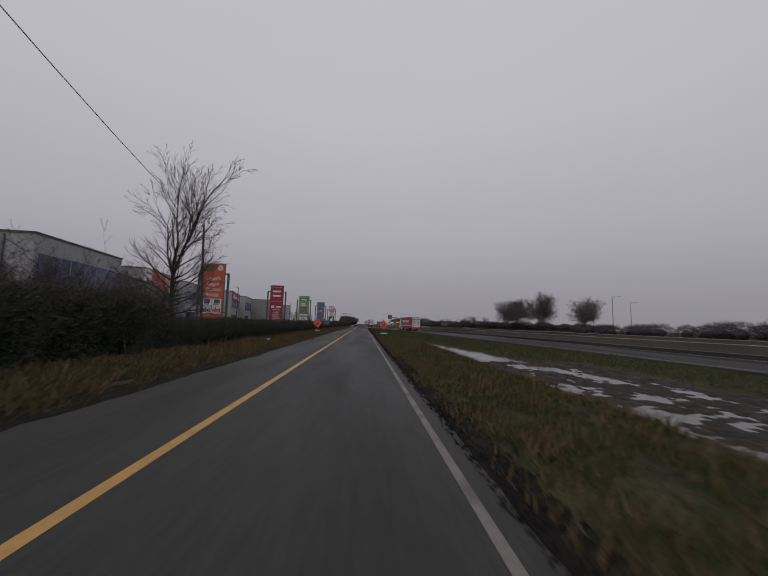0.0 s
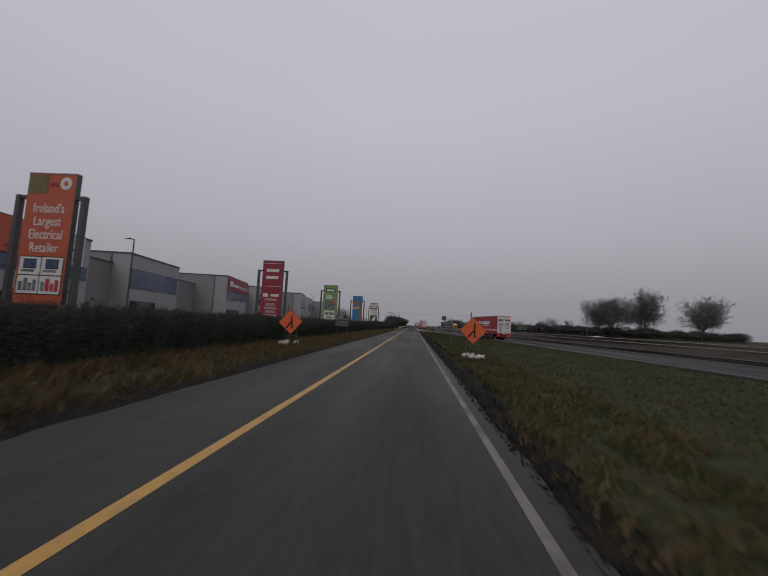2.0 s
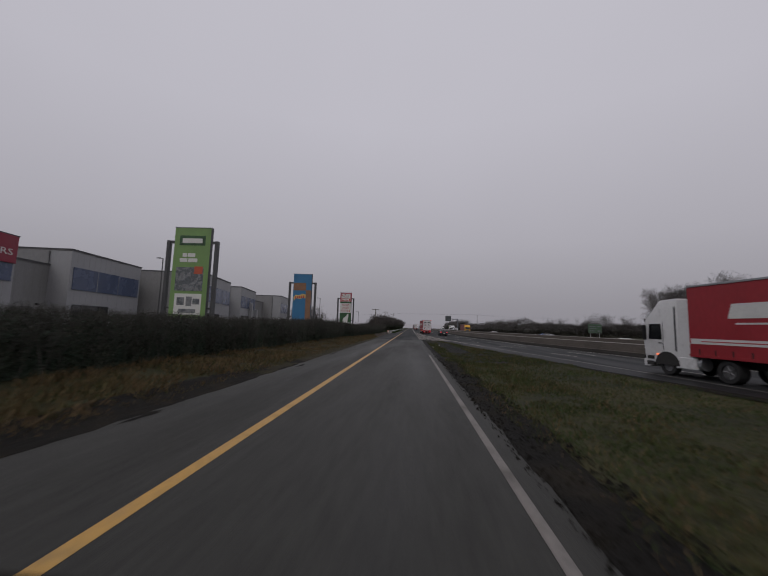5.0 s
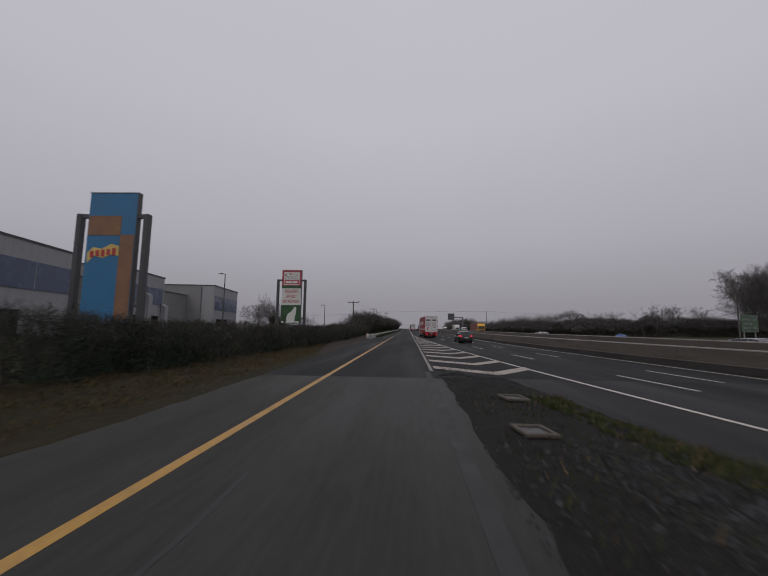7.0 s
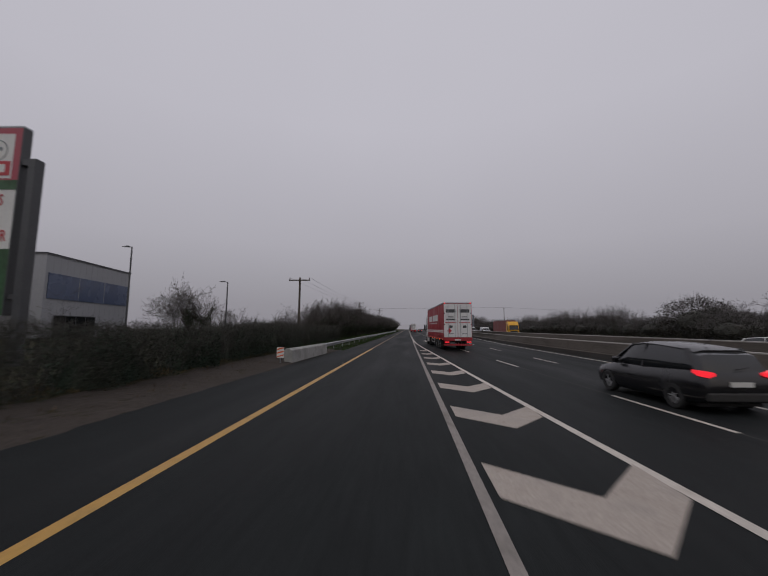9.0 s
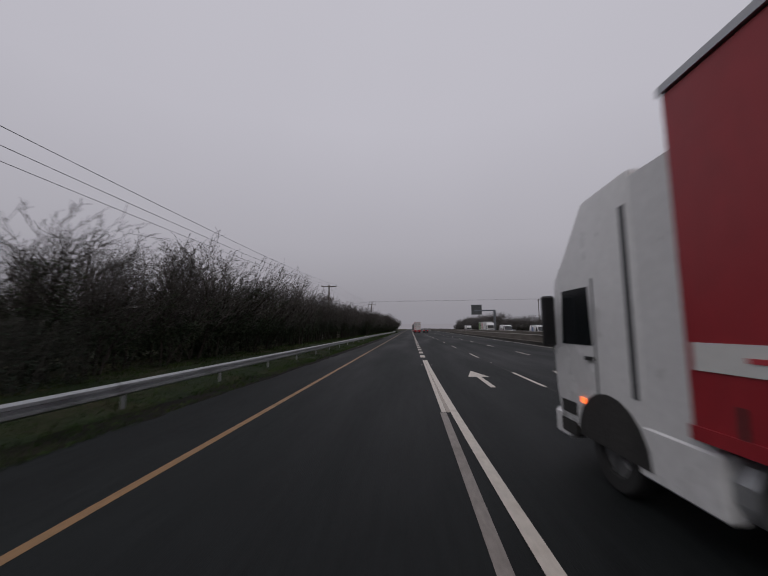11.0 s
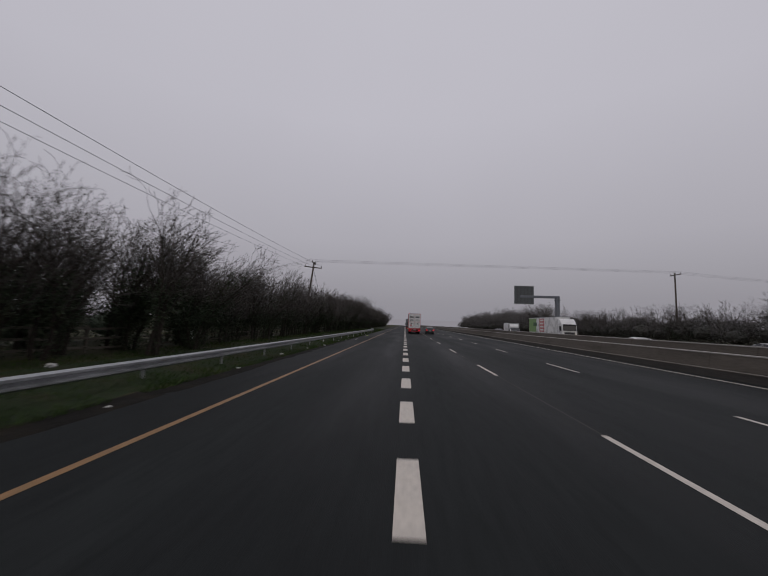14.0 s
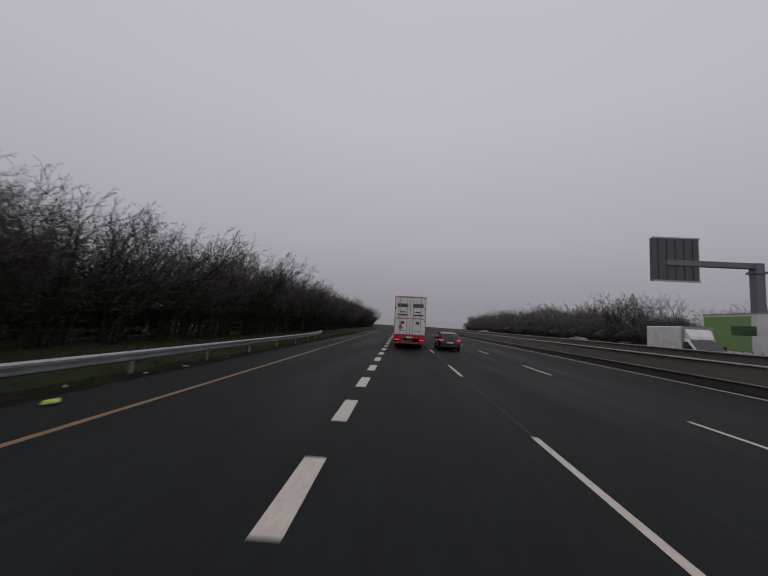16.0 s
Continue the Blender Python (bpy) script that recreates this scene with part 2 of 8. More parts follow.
M_HEDGETWIG = material("grey_brown_hedge_twigs", (0.058, 0.057, 0.050), 0.9, var=0.3, scale=0.8, fine=5, bump=0, spec=0.15, island=True, rand=0.35)
# distant trees: fog haze is put into these paler bark and twig colours
M_PALEBARK = material("haze_pale_bark", (0.135, 0.128, 0.124), 0.9, var=0.3, scale=2, fine=12, bump=0.4, spec=0.2)
M_PALETWIG = material("haze_pale_twigs", (0.115, 0.108, 0.106), 0.9, var=0.25, scale=0.8, fine=5, bump=0, spec=0.15, island=True, rand=0.3)
M_LEAF = material("dark_evergreen_leaves", (0.027, 0.041, 0.021), 0.75, var=0.35, scale=0.7, fine=5, bump=0, second=(0.032, 0.032, 0.02), island=True, rand=0.5, spec=0.25)
M_FARBUSH = material("dark_bare_undergrowth", (0.044, 0.044, 0.039), 0.85, var=0.35, scale=0.7, fine=5, bump=0, second=(0.036, 0.031, 0.026), island=True, rand=0.4, spec=0.2)
M_LUSH = material("lush_green_grass_blades", (0.031, 0.062, 0.014), 0.85, var=0.3, scale=0.4, fine=3, bump=0, second=(0.038, 0.056, 0.014), island=True, rand=0.35, spec=0.2)
M_TURF = material("damp_green_turf", (0.015, 0.026, 0.008), 0.95, var=0.4, scale=0.6, fine=6, bump=0.6, bump_scale=14, second=(0.024, 0.022, 0.011), spec=0.2, dist=0.05)
M_HEDGE = material("dark_bramble_leaves", (0.034, 0.051, 0.035), 0.85, var=0.35, scale=0.6, fine=5, bump=0, second=(0.046, 0.050, 0.038), island=True, rand=0.5, spec=0.2)
M_CURTAIN = material("red_trailer_curtain", (0.30, 0.018, 0.026), 0.5, var=0.12, scale=0.7, fine=7, bump=0.25, bump_scale=3, stretch=(1, 1, 0.5))
M_MAROON = material("faded_maroon_curtain", (0.17, 0.045, 0.042), 0.6, var=0.2, scale=0.6, fine=6, bump=0.3, bump_scale=3)
M_TRUCKWHITE = material("white_vehicle_paint", (0.62, 0.62, 0.62), 0.3, var=0.07, scale=1.0, fine=10, bump=0.02)
M_YELLOWCAB = material("yellow_vehicle_paint", (0.62, 0.33, 0.02), 0.3, var=0.07, scale=1.0, fine=10, bump=0.02)
M_CARBLACK = material("black_car_paint", (0.010, 0.010, 0.011), 0.18, var=0.15, scale=1.5, fine=12, bump=0.02, spec=0.6)
M_CARGREY = material("silver_grey_car_paint", (0.26, 0.27, 0.28), 0.28, metal=0.4, var=0.1, scale=1.5, fine=12, bump=0.02)
M_GLASS = material("dark_vehicle_glass", (0.012, 0.014, 0.016), 0.06, var=0.05, bump=0, rough_var=0.02, spec=0.7)
M_RUBBER = material("tyre_rubber", (0.016, 0.016, 0.016), 0.85, var=0.2, scale=4, fine=20, bump=0.3)
M_RIM = material("dull_alloy_rim", (0.24, 0.24, 0.245), 0.4, metal=0.6, var=0.15, scale=5, fine=20, bump=0.05)
M_CHASSIS = material("dirty_black_chassis", (0.022, 0.021, 0.020), 0.75, var=0.3, scale=2, fine=12, bump=0.3)
M_PLATE = material("pale_number_plate", (0.55, 0.55, 0.52), 0.5, var=0.05, bump=0)
M_BLUEVAN = material("blue_van_livery", (0.05, 0.11, 0.26), 0.35, var=0.1, bump=0.02)
M_TAIL = material("lit_red_tail_lamp", (0.5, 0.01, 0.012), 0.3, var=0.05, bump=0, emit=(1.0, 0.03, 0.05), emit_strength=0.8)
M_AMBER = material("lit_amber_marker_lamp", (0.6, 0.2, 0.02), 0.3, var=0.05, bump=0, emit=(1.0, 0.16, 0.05), emit_strength=1.6)
M_HEAD = material("lit_headlamp", (0.8, 0.75, 0.65), 0.2, var=0.03, bump=0, emit=(1.0, 0.66, 0.34), emit_strength=4.5)
M_STUD = material("worn_brown_road_stud", (0.16, 0.13, 0.10), 0.35, var=0.15, bump=0.1)
# haze of the far distance, given as plain emission
M_FOGBANK = bpy.data.materials.new("glowing_fog_backdrop")
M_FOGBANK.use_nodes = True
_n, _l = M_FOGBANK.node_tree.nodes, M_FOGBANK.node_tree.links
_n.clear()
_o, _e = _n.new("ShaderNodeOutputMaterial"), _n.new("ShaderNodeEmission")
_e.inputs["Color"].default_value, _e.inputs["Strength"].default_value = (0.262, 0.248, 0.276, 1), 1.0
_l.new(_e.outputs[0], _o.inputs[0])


# ---- mesh helpers ----
class Shape:
    """Collects boxes, tubes and extruded outlines into one mesh."""

    def __init__(self):
        self.v, self.f = [], []

    def add(self, verts, faces):
        o = len(self.v)
        self.v.extend(verts)
        self.f.extend([tuple(i + o for i in q) for q in faces])
        return self

    def box(self, x0, x1, y0, y1, z0, z1):
        return self.add([(x0, y0, z0), (x1, y0, z0), (x1, y1, z0), (x0, y1, z0), (x0, y0, z1), (x1, y0, z1), (x1, y1, z1), (x0, y1, z1)],
                        [(0, 3, 2, 1), (4, 5, 6, 7), (0, 1, 5, 4), (1, 2, 6, 5), (2, 3, 7, 6), (3, 0, 4, 7)])

    def tube(self, a, b, ra, rb=None, n=6, caps=True):
        rb = ra if rb is None else rb
        a, b = Vector(a), Vector(b)
        d = (b - a).normalized()
        u = d.orthogonal().normalized()
        w = d.cross(u)
        ring = [(u * math.cos(2 * math.pi * i / n) + w * math.sin(2 * math.pi * i / n)) for i in range(n)]
        verts = [tuple(a + q * ra) for q in ring] + [tuple(b + q * rb) for q in ring]
        faces = [(i, (i + 1) % n, n + (i + 1) % n, n + i) for i in range(n)]
        if caps:
            faces += [tuple(range(n - 1, -1, -1)), tuple(range(n, 2 * n))]
        return self.add(verts, faces)

    def outline(self, pts, x0, x1, x0b=None, x1b=None):
        """An outline in (y, z), extruded from x0 to x1."""
        n = len(pts)
        verts = [(x0, y, z) for y, z in pts] + [(x1, y, z) for y, z in pts]
        faces = [(i, (i + 1) % n, n + (i + 1) % n, n + i) for i in range(n)] + [tuple(range(n - 1, -1, -1)), tuple(range(n, 2 * n))]
        return self.add(verts, faces)

    def loft(self, rings):
        """Closed rings of equal length, joined in order, with ends."""
        n = len(rings[0])
        verts = [p for q in rings for p in q]
        faces = []
        for k in range(len(rings) - 1):
            for i in range(n):
                j = (i + 1) % n
                faces.append((k * n + i, k * n + j, (k + 1) * n + j, (k + 1) * n + i))
        faces += [tuple(range(n - 1, -1, -1)), tuple(range((len(rings) - 1) * n, len(rings) * n))]
        return self.add(verts, faces)

    def mesh(self, name, mat, bevel=0.0, smooth=False, segments=1):
        me = bpy.data.meshes.new(name)
        me.from_pydata(self.v, [], self.f)
        bm = bmesh.new()
        bm.from_mesh(me)
        bmesh.ops.recalc_face_normals(bm, faces=bm.faces)
        if bevel:
            edges = [e for e in bm.edges if len(e.link_faces) == 2 and e.calc_face_angle(0) > 0.5]
            bmesh.ops.bevel(bm, geom=edges, offset=bevel, segments=segments, affect='EDGES', profile=0.6, clamp_overlap=True)
        bm.to_mesh(me)
        bm.free()
        if smooth:
            me.polygons.foreach_set("use_smooth", [True] * len(me.polygons))
            me.set_sharp_from_angle(angle=radians(40))
        me.materials.append(mat)
        return me


def part(name, shape, mat, parent=None, label="", bevel=0.0, smooth=False, segments=1):
    """One mesh object, under a thing or under a part."""
    ob = new(name, shape if isinstance(shape, bpy.types.Mesh) else shape.mesh(name, mat, bevel, smooth, segments))
    if parent:
        ob.parent = parent
    if label:
        ob["label"] = label
    return ob


def thing(name, label, category, group="", kind="", at=None):
    ob = new(name)
    ob.empty_display_size = 0.3
    if at is not None:
        ob.matrix_basis = at
    return tagged(ob, label, category, group, kind)


def raw_mesh(name, verts, faces, mat, smooth=False):
    """A large mesh straight from arrays."""
    me = bpy.data.meshes.new(name)
    me.from_pydata(verts if isinstance(verts, list) else verts.tolist(), [], faces if isinstance(faces, list) else faces.tolist())
    if smooth:
        me.polygons.foreach_set("use_smooth", [True] * len(me.polygons))
    me.materials.append(mat)
    return me


def lettering(name, text, size, mat, parent, x, y, z, width=None, face_yaw=0.0, depth=0.015):
    """Raised letters, centred at x, in the plane that faces -y (turned by face_yaw)."""
    cu = bpy.data.curves.new(name, 'FONT')
    cu.body, cu.size, cu.extrude, cu.align_x, cu.align_y = text, size, depth, 'CENTER', 'CENTER'
    cu.resolution_u = 3
    tmp = new(name + "_curve", cu)
    bpy.context.view_layer.update()
    me = bpy.data.meshes.new_from_object(tmp.evaluated_get(bpy.context.evaluated_depsgraph_get()))
    bpy.data.objects.remove(tmp)
    me.materials.clear()
    me.materials.append(mat)
    if width:
        xs = [v.co.x for v in me.vertices]
        s = width / max(0.01, max(xs) - min(xs))
        for v in me.vertices:
            v.co.x *= s
    ob = new(name, me)
    ob.parent = parent
    ob.matrix_basis = pose(x, y, z, 90, 0, face_yaw)
    return ob


def smooth_curve(points):
    ys = np.array([p[0] for p in points], float)
    xs = np.array([p[1] for p in points], float)
    slope = np.gradient(xs, ys)

    def f(y):
        i = int(np.clip(np.searchsorted(ys, y) - 1, 0, len(ys) - 2))
        h = ys[i + 1] - ys[i]
        t = (y - ys[i]) / h
        t = min(1.0, max(0.0, t))
        return ((2 * t ** 3 - 3 * t ** 2 + 1) * xs[i] + (t ** 3 - 2 * t ** 2 + t) * h * slope[i] + (-2 * t ** 3 + 3 * t ** 2) * xs[i + 1]
                + (t ** 3 - t ** 2) * h * slope[i + 1])
    return f


def steps(a, b, d):
    n = max(1, int(round((b - a) / d)))
    return [a + (b - a) * i / n for i in range(n + 1)]


def ribbon(ys, left, right, z, mat, name, parent=None, cols=1, thick=0.0, jitter=0.0):
    """A strip along the road from left(y) to right(y)."""
    rng = random.Random(name)
    v, f = [], []
    for y in ys:
        a, b = left(y), right(y)
        for k in range(cols + 1):
            q = k / cols
            dx = rng.uniform(-jitter, jitter) if jitter and k in (0, cols) else 0.0
            zz = z(a + (b - a) * q, y) if callable(z) else z
            v.append((a + (b - a) * q + dx, y, zz))
    c = cols + 1
    for i in range(len(ys) - 1):
        for k in range(cols):
            f.append((i * c + k, i * c + k + 1, (i + 1) * c + k + 1, (i + 1) * c + k))
    if thick:
        # a skirt on both sides, so that the strip has a real edge
        n = len(v)
        for i in range(len(ys)):
            for k in (0, cols):
                p = v[i * c + k]
                v.append((p[0], p[1], p[2] - thick))
        for i in range(len(ys) - 1):
            a, b = n + 2 * i, n + 2 * i + 2
            f.append((i * c, (i + 1) * c, b, a))
            f.append((i * c + cols, a + 1, b + 1, (i + 1) * c + cols))
    ob = new(name, raw_mesh(name, v, f, mat))
    if parent:
        ob.parent = parent
    return ob


# ---- plan ----
mw = smooth_curve([(-160, 35), (-60, 29.5), (0, 25.6), (50, 22.6), (80, 20.4), (110, 17.4), (130, 14.6), (150, 11.4), (166, 9.35), (178, 8.15),
                   (190, 7.2), (215, 5.72), (238, 4.62), (252, 4.45), (300, 4.4), (420, 4.4), (800, 4.4)])
slip_left = smooth_curve([(-100, -3.2), (0, -3.2), (40, -3.2), (72, -3.3), (100, -3.0), (165, -2.8), (195, -3.2), (225, -2.8), (250, -2.2), (275, -1.75), (330, -2.1), (800, -2.1)])


def lane_1(y):
    """Offset of the first lane line from the motorway's near edge line."""
    return float(np.interp(y, (150, 200, 230, 262, 370), (3.0, 3.18, 3.45, 3.72, 3.8)))


def lane_2(y):
    return float(np.interp(y, (150, 200, 230, 262, 300, 370), (5.85, 5.9, 6.9, 7.85, 8.0, 8.35)))


def lane_end(y):
    """Offset of the line beside the central barrier; the lanes widen after the merge."""
    return float(np.interp(y, (100, 160, 200, 235, 266, 300, 370), (8.6, 8.6, 9.0, 10.9, 12.75, 13.25, 14.3)))


def over(off):
    """A line beyond the third lane, off metres past the line beside the central barrier."""
    return lambda y: mw(y) + lane_end(y) + off



def paved_edge(y):
    """Where the motorway's asphalt ends towards the slip road; the hard shoulder widens near the nose."""
    k = min(1.0, max(0.0, (y - 100) / 40))
    return mw(y) - 0.75 - 1.75 * k * k * (3 - 2 * k)

END = 760.0


def terrain(x, y):
    """Height of the open ground: level with the road, a low bank beside the hedge, small hummocks."""
    n = noise.noise((x * 0.11, y * 0.11, 0.3)) * 0.10 + noise.noise((x * 0.45, y * 0.45, 5.0)) * 0.04
    if x < -2.0:
        d = slip_left(y) - x
        bank = 0.30 * min(1.0, max(0.0, d / 4.0)) + 0.25 * min(1.0, max(0.0, (d - 5) / 20.0))
        k = min(1.0, max(0.0, d / 1.5))
        return bank + (n + 0.04) * k - 0.03
    m = mw(y)
    if x > m + 36:
        return -0.03 + n * 0.6
    if 4.5 < x < paved_edge(y) - 0.05 and y < 161:
        k = min(1.0, (x - 4.5) / 1.2, (paved_edge(y) - 0.05 - x) / 1.0)
        z = -0.035 + k * (0.03 + n * 0.8)
        d = hollow(x, y)
        return z if d <= 0 else max(z, -0.01) * (1 - d) - 0.15 * d
    return -0.06


def strip_right(y):
    """Right bank of the long puddle, which narrows away along the verge."""
    return 13.3 - 0.8 * min(1.0, max(0.0, (y - 19) / 12)) - 2.6 * min(1.0, max(0.0, (y - 30) / 14))


def hollow(x, y):
    """How deep the ground is scooped out for standing water, 0 to 1."""
    rag = 0.8 * noise.noise((x * 1.1, y * 0.6, 2.2)) + 0.7 * noise.noise((x * 2.4, y * 1.5, 6.2))
    d = 0.0
    if 15 < y < 48:
        d = min((x - 9.4) / 0.4, (strip_right(y) - x) / 0.4, (y - 19.5) / 1.2, (43.5 - y) / 3.0, 2.0) + rag
    if 9.2 < x < 16 and 2 < y < 21.5:
        e = min(1.0, (x - 9.2) / 0.8, (16 - x) / 1.0, (y - 2) / 2, (21.5 - y) / 1.5)
        d = max(d, e)
    return min(1.0, max(0.0, d))


# ---- ground ----
gx = sorted(set([-900, -400, -200, -120, -80, -60] + list(range(-50, -10, 4)) + [-10 + 0.75 * i for i in range(14)] + [0, 2, 4.5, 5.0, 5.6, 6.3, 7.1]
                + [7.4 + 0.4 * i for i in range(27)] + [18 + i for i in range(15)] + [34, 38, 42, 46, 52, 60, 75, 100, 150, 250, 500, 900]))
gy = sorted(set([-700, -300, -160, -100, -60] + [-40 + 1.6 * i for i in range(25)] + [0.4 * i for i in range(128)] + [51.2 + 1.6 * i for i in range(209)] + [386 + 8 * i for i in range(48)] + [800, 1000, 1500]))
gv = [(x, y, terrain(x, y)) for y in gy for x in gx]
gc = len(gx)
gf = [(j * gc + i, j * gc + i + 1, (j + 1) * gc + i + 1, (j + 1) * gc + i) for j in range(len(gy) - 1) for i in range(gc - 1)]
ground = new("ground", raw_mesh("ground", gv, gf, M_GROUND, True))
tagged(ground, "damp winter grass and bare earth beside the roads", "ground", kind="structure")

# ---- roads ----
slip = thing("slip_road", "worn wet grey asphalt slip road with a yellow edge line", "road", kind="structure")
ribbon(steps(-100, 162.8, 4), slip_left, lambda y: 4.8, 0.0, M_ASPHALT, "old_surface", slip, cols=6, thick=0.08, jitter=0.05)
ribbon(steps(162.8, END, 6), slip_left, lambda y: 4.45, 0.002, M_NEW_ASPHALT, "new_surface", slip, cols=4, thick=0.08)
part("resurfacing_joint", Shape().box(-2.6, 4.45, 162.76, 162.84, 0.0, 0.0035), M_TAR, slip)
part("dark_joint", Shape().box(-2.5, 4.4, 108.4, 108.75, 0.0, 0.006), M_SOIL, slip)
motorway = thing("motorway", "wet dark asphalt motorway carriageway with three lanes", "road", kind="structure")
ribbon(steps(-160, 163, 2.5), paved_edge, over(0.7), 0.0, M_MOTORWAY, "carriageway", motorway, cols=6, thick=0.08, jitter=0.04)
ribbon(steps(163, END, 6), lambda y: 4.45, over(0.7), 0.002, M_NEW_ASPHALT, "carriageway", motorway, cols=6, thick=0.08)
opposite = thing("opposite_carriageway", "wet asphalt carriageway beyond the central barrier", "road", kind="structure")
ribbon(steps(-160, END, 6), over(4.3), over(17.9), -0.01, M_MOTORWAY, "carriageway", opposite, cols=4, thick=0.08)
ribbon(steps(-160, END, 6), over(0.7), over(4.3), -0.03, M_SOIL, "central_strip", opposite, cols=2)

# tar seams and the joint between two lanes
for name, xa, y0, y1, wd, amp in (("tar_seam", 1.2, 132, 153, 0.032, 0.16), ("tar_seam", -1.4, 118, 140, 0.028, 0.14)):
    ribbon(steps(y0, y1, 0.14), lambda y: xa + amp * noise.noise((xa, y * 0.2, 3)) + 0.05 * noise.noise((xa, y * 1.7, 4)) + 0.03 * noise.noise((xa, y * 6, 4)) - wd * (1 + 0.9 * noise.noise((xa, y * 0.9, 8))), lambda y: xa + amp * noise.noise((xa, y * 0.2, 3)) + 0.05 * noise.noise((xa, y * 1.7, 4)) + 0.03 * noise.noise((xa, y * 6, 4)) + wd * (1 + 0.9 * noise.noise((xa, y * 0.8, 5))), 0.003, M_TAR, name, slip)
ribbon(steps(163.5, END, 6), lambda y: mw(y) + lane_1(y) - 0.02, lambda y: mw(y) + lane_1(y) + 0.02, 0.005, M_DARKCONC, "lane_joint", motorway)

# road markings
mark_meshes = {}


def box_mark(name, x0, x1, y0, y1, mat, parent, z=0.004, lead=None):
    """A painted bar that follows lead(y) when given."""
    if lead is None:
        key = (name, round(x1 - x0, 3), round(y1 - y0, 3), mat.name)
        if key not in mark_meshes:
            mark_meshes[key] = Shape().box(0, x1 - x0, 0, y1 - y0, 0, 0.004).mesh(name, mat)
        ob = new(name, mark_meshes[key])
        ob.parent = parent
        ob.matrix_basis = pose(x0, y0, z)
        return ob
    return ribbon(steps(y0, y1, 2.0), lambda y: lead(y) + x0, lambda y: lead(y) + x1, z, mat, name, parent)


box_mark("yellow_edge_line", -0.10, 0.10, -100, 225, M_YELLOW, slip, lead=lambda y: 0.0)
box_mark("yellow_edge_line", -0.075, 0.075, 225, END, M_DULLYELLOW, slip, z=0.006, lead=lambda y: 0.0)
box_mark("white_edge_line", 4.24, 4.38, -100, 133, M_OLDWHITE, slip, lead=lambda y: 0.0)
box_mark("filled_groove", 4.10, 4.34, 133.2, 164.8, M_TAR, slip, lead=lambda y: 0.0)
box_mark("white_edge_line", -0.035, 0.075, 241.0, 255.0, M_WHITE, slip, z=0.008, lead=lambda y: 4.33)
ribbon(steps(241, 254.9, 1.4), lambda y: 4.408, lambda y: max(mw(y), 4.46) - 0.052, 0.009, M_GORE, "worn_paint", slip)
box_mark("white_edge_line", -0.075, 0.075, 165.3, 240.96, M_RIBLINE, slip, z=0.008, lead=lambda y: 4.33 + 0.11 * min(1.0, max(0.0, (230 - y) / 40)))
box_mark("white_edge_line", -0.05, 0.13, -160, 150, M_OLDWHITE, motorway, lead=mw)
box_mark("white_edge_line", -0.05, 0.12, 150, 254.9, M_WHITE, motorway, z=0.009, lead=lambda y: max(mw(y), 4.46))
box_mark("white_edge_line", -0.085, 0.085, -160, END, M_WHITE, motorway, z=0.007, lead=over(0))
y = 257.04
while y < 560:
    box_mark("merge_dash", 4.24, 4.56, y, y + 2.0, M_WHITE, motorway, z=0.006)
    y += 4.0
for k in range(-12, 40):
    y0 = 256.9 + 12.0 * k
    for line, late in ((lane_1, 0.0), (lane_2, 2.2)):
        box_mark("lane_dash", -0.065, 0.065, y0 + late, y0 + 3.9 + late, M_WHITE, motorway, z=0.006, lead=lambda q, ln=line: mw(q) + ln(q))
for k in range(-6, 14):
    y0 = 120 + 24 * k
    for off in (7.7, 11.4):
        box_mark("lane_dash", -0.07, 0.07, y0, y0 + 4.0, M_WHITE, opposite, z=-0.004, lead=over(off))
box_mark("white_edge_line", 4.8, 4.95, -160, END, M_WHITE, opposite, z=-0.004, lead=over(0))
box_mark("white_edge_line", 16.6, 16.8, -160, END, M_WHITE, opposite, z=-0.004, lead=over(0))


def chevron(y):
    """A broad painted chevron of the gore, its point towards oncoming drivers."""
    a, b = 4.62, max(mw(y), 4.6) - 0.15
    if b - a < 0.35:
        return
    mid = a + (b - a) * 0.555
    th = 1.12
    top = [(a, y + 0.84 * (mid - a)), (mid, y), (b, y + 1.15 * (b - mid))]
    v = [(px, py, 0.006) for px, py in top] + [(px, py + th, 0.006) for px, py in top]
    v += [(px, py, 0.0105) for px, py, _ in v]
    f = [(6, 7, 10, 9), (7, 8, 11, 10), (0, 1, 7, 6), (1, 2, 8, 7), (2, 5, 11, 8), (5, 4, 10, 11), (4, 3, 9, 10), (3, 0, 6, 9)]
    part("gore_chevron", Shape().add(v, f), M_GORE, motorway)


for k in range(-1, 14):
    chevron(168.2 + 4.1 * k)


def road_arrow(x, y):
    s = Shape().box(x - 0.09, x + 0.09, y, y + 2.6, 0.006, 0.0105)
    s.add([(x - 0.42, y + 2.6, 0.006), (x + 0.42, y + 2.6, 0.006), (x, y + 4.7, 0.006), (x - 0.42, y + 2.6, 0.0105), (x + 0.42, y + 2.6, 0.0105), (x, y + 4.7, 0.0105)],
          [(0, 2, 1), (3, 4, 5), (0, 1, 4, 3), (1, 2, 5, 4), (2, 0, 3, 5)])
    part("lane_arrow", s, M_WHITE, motorway)


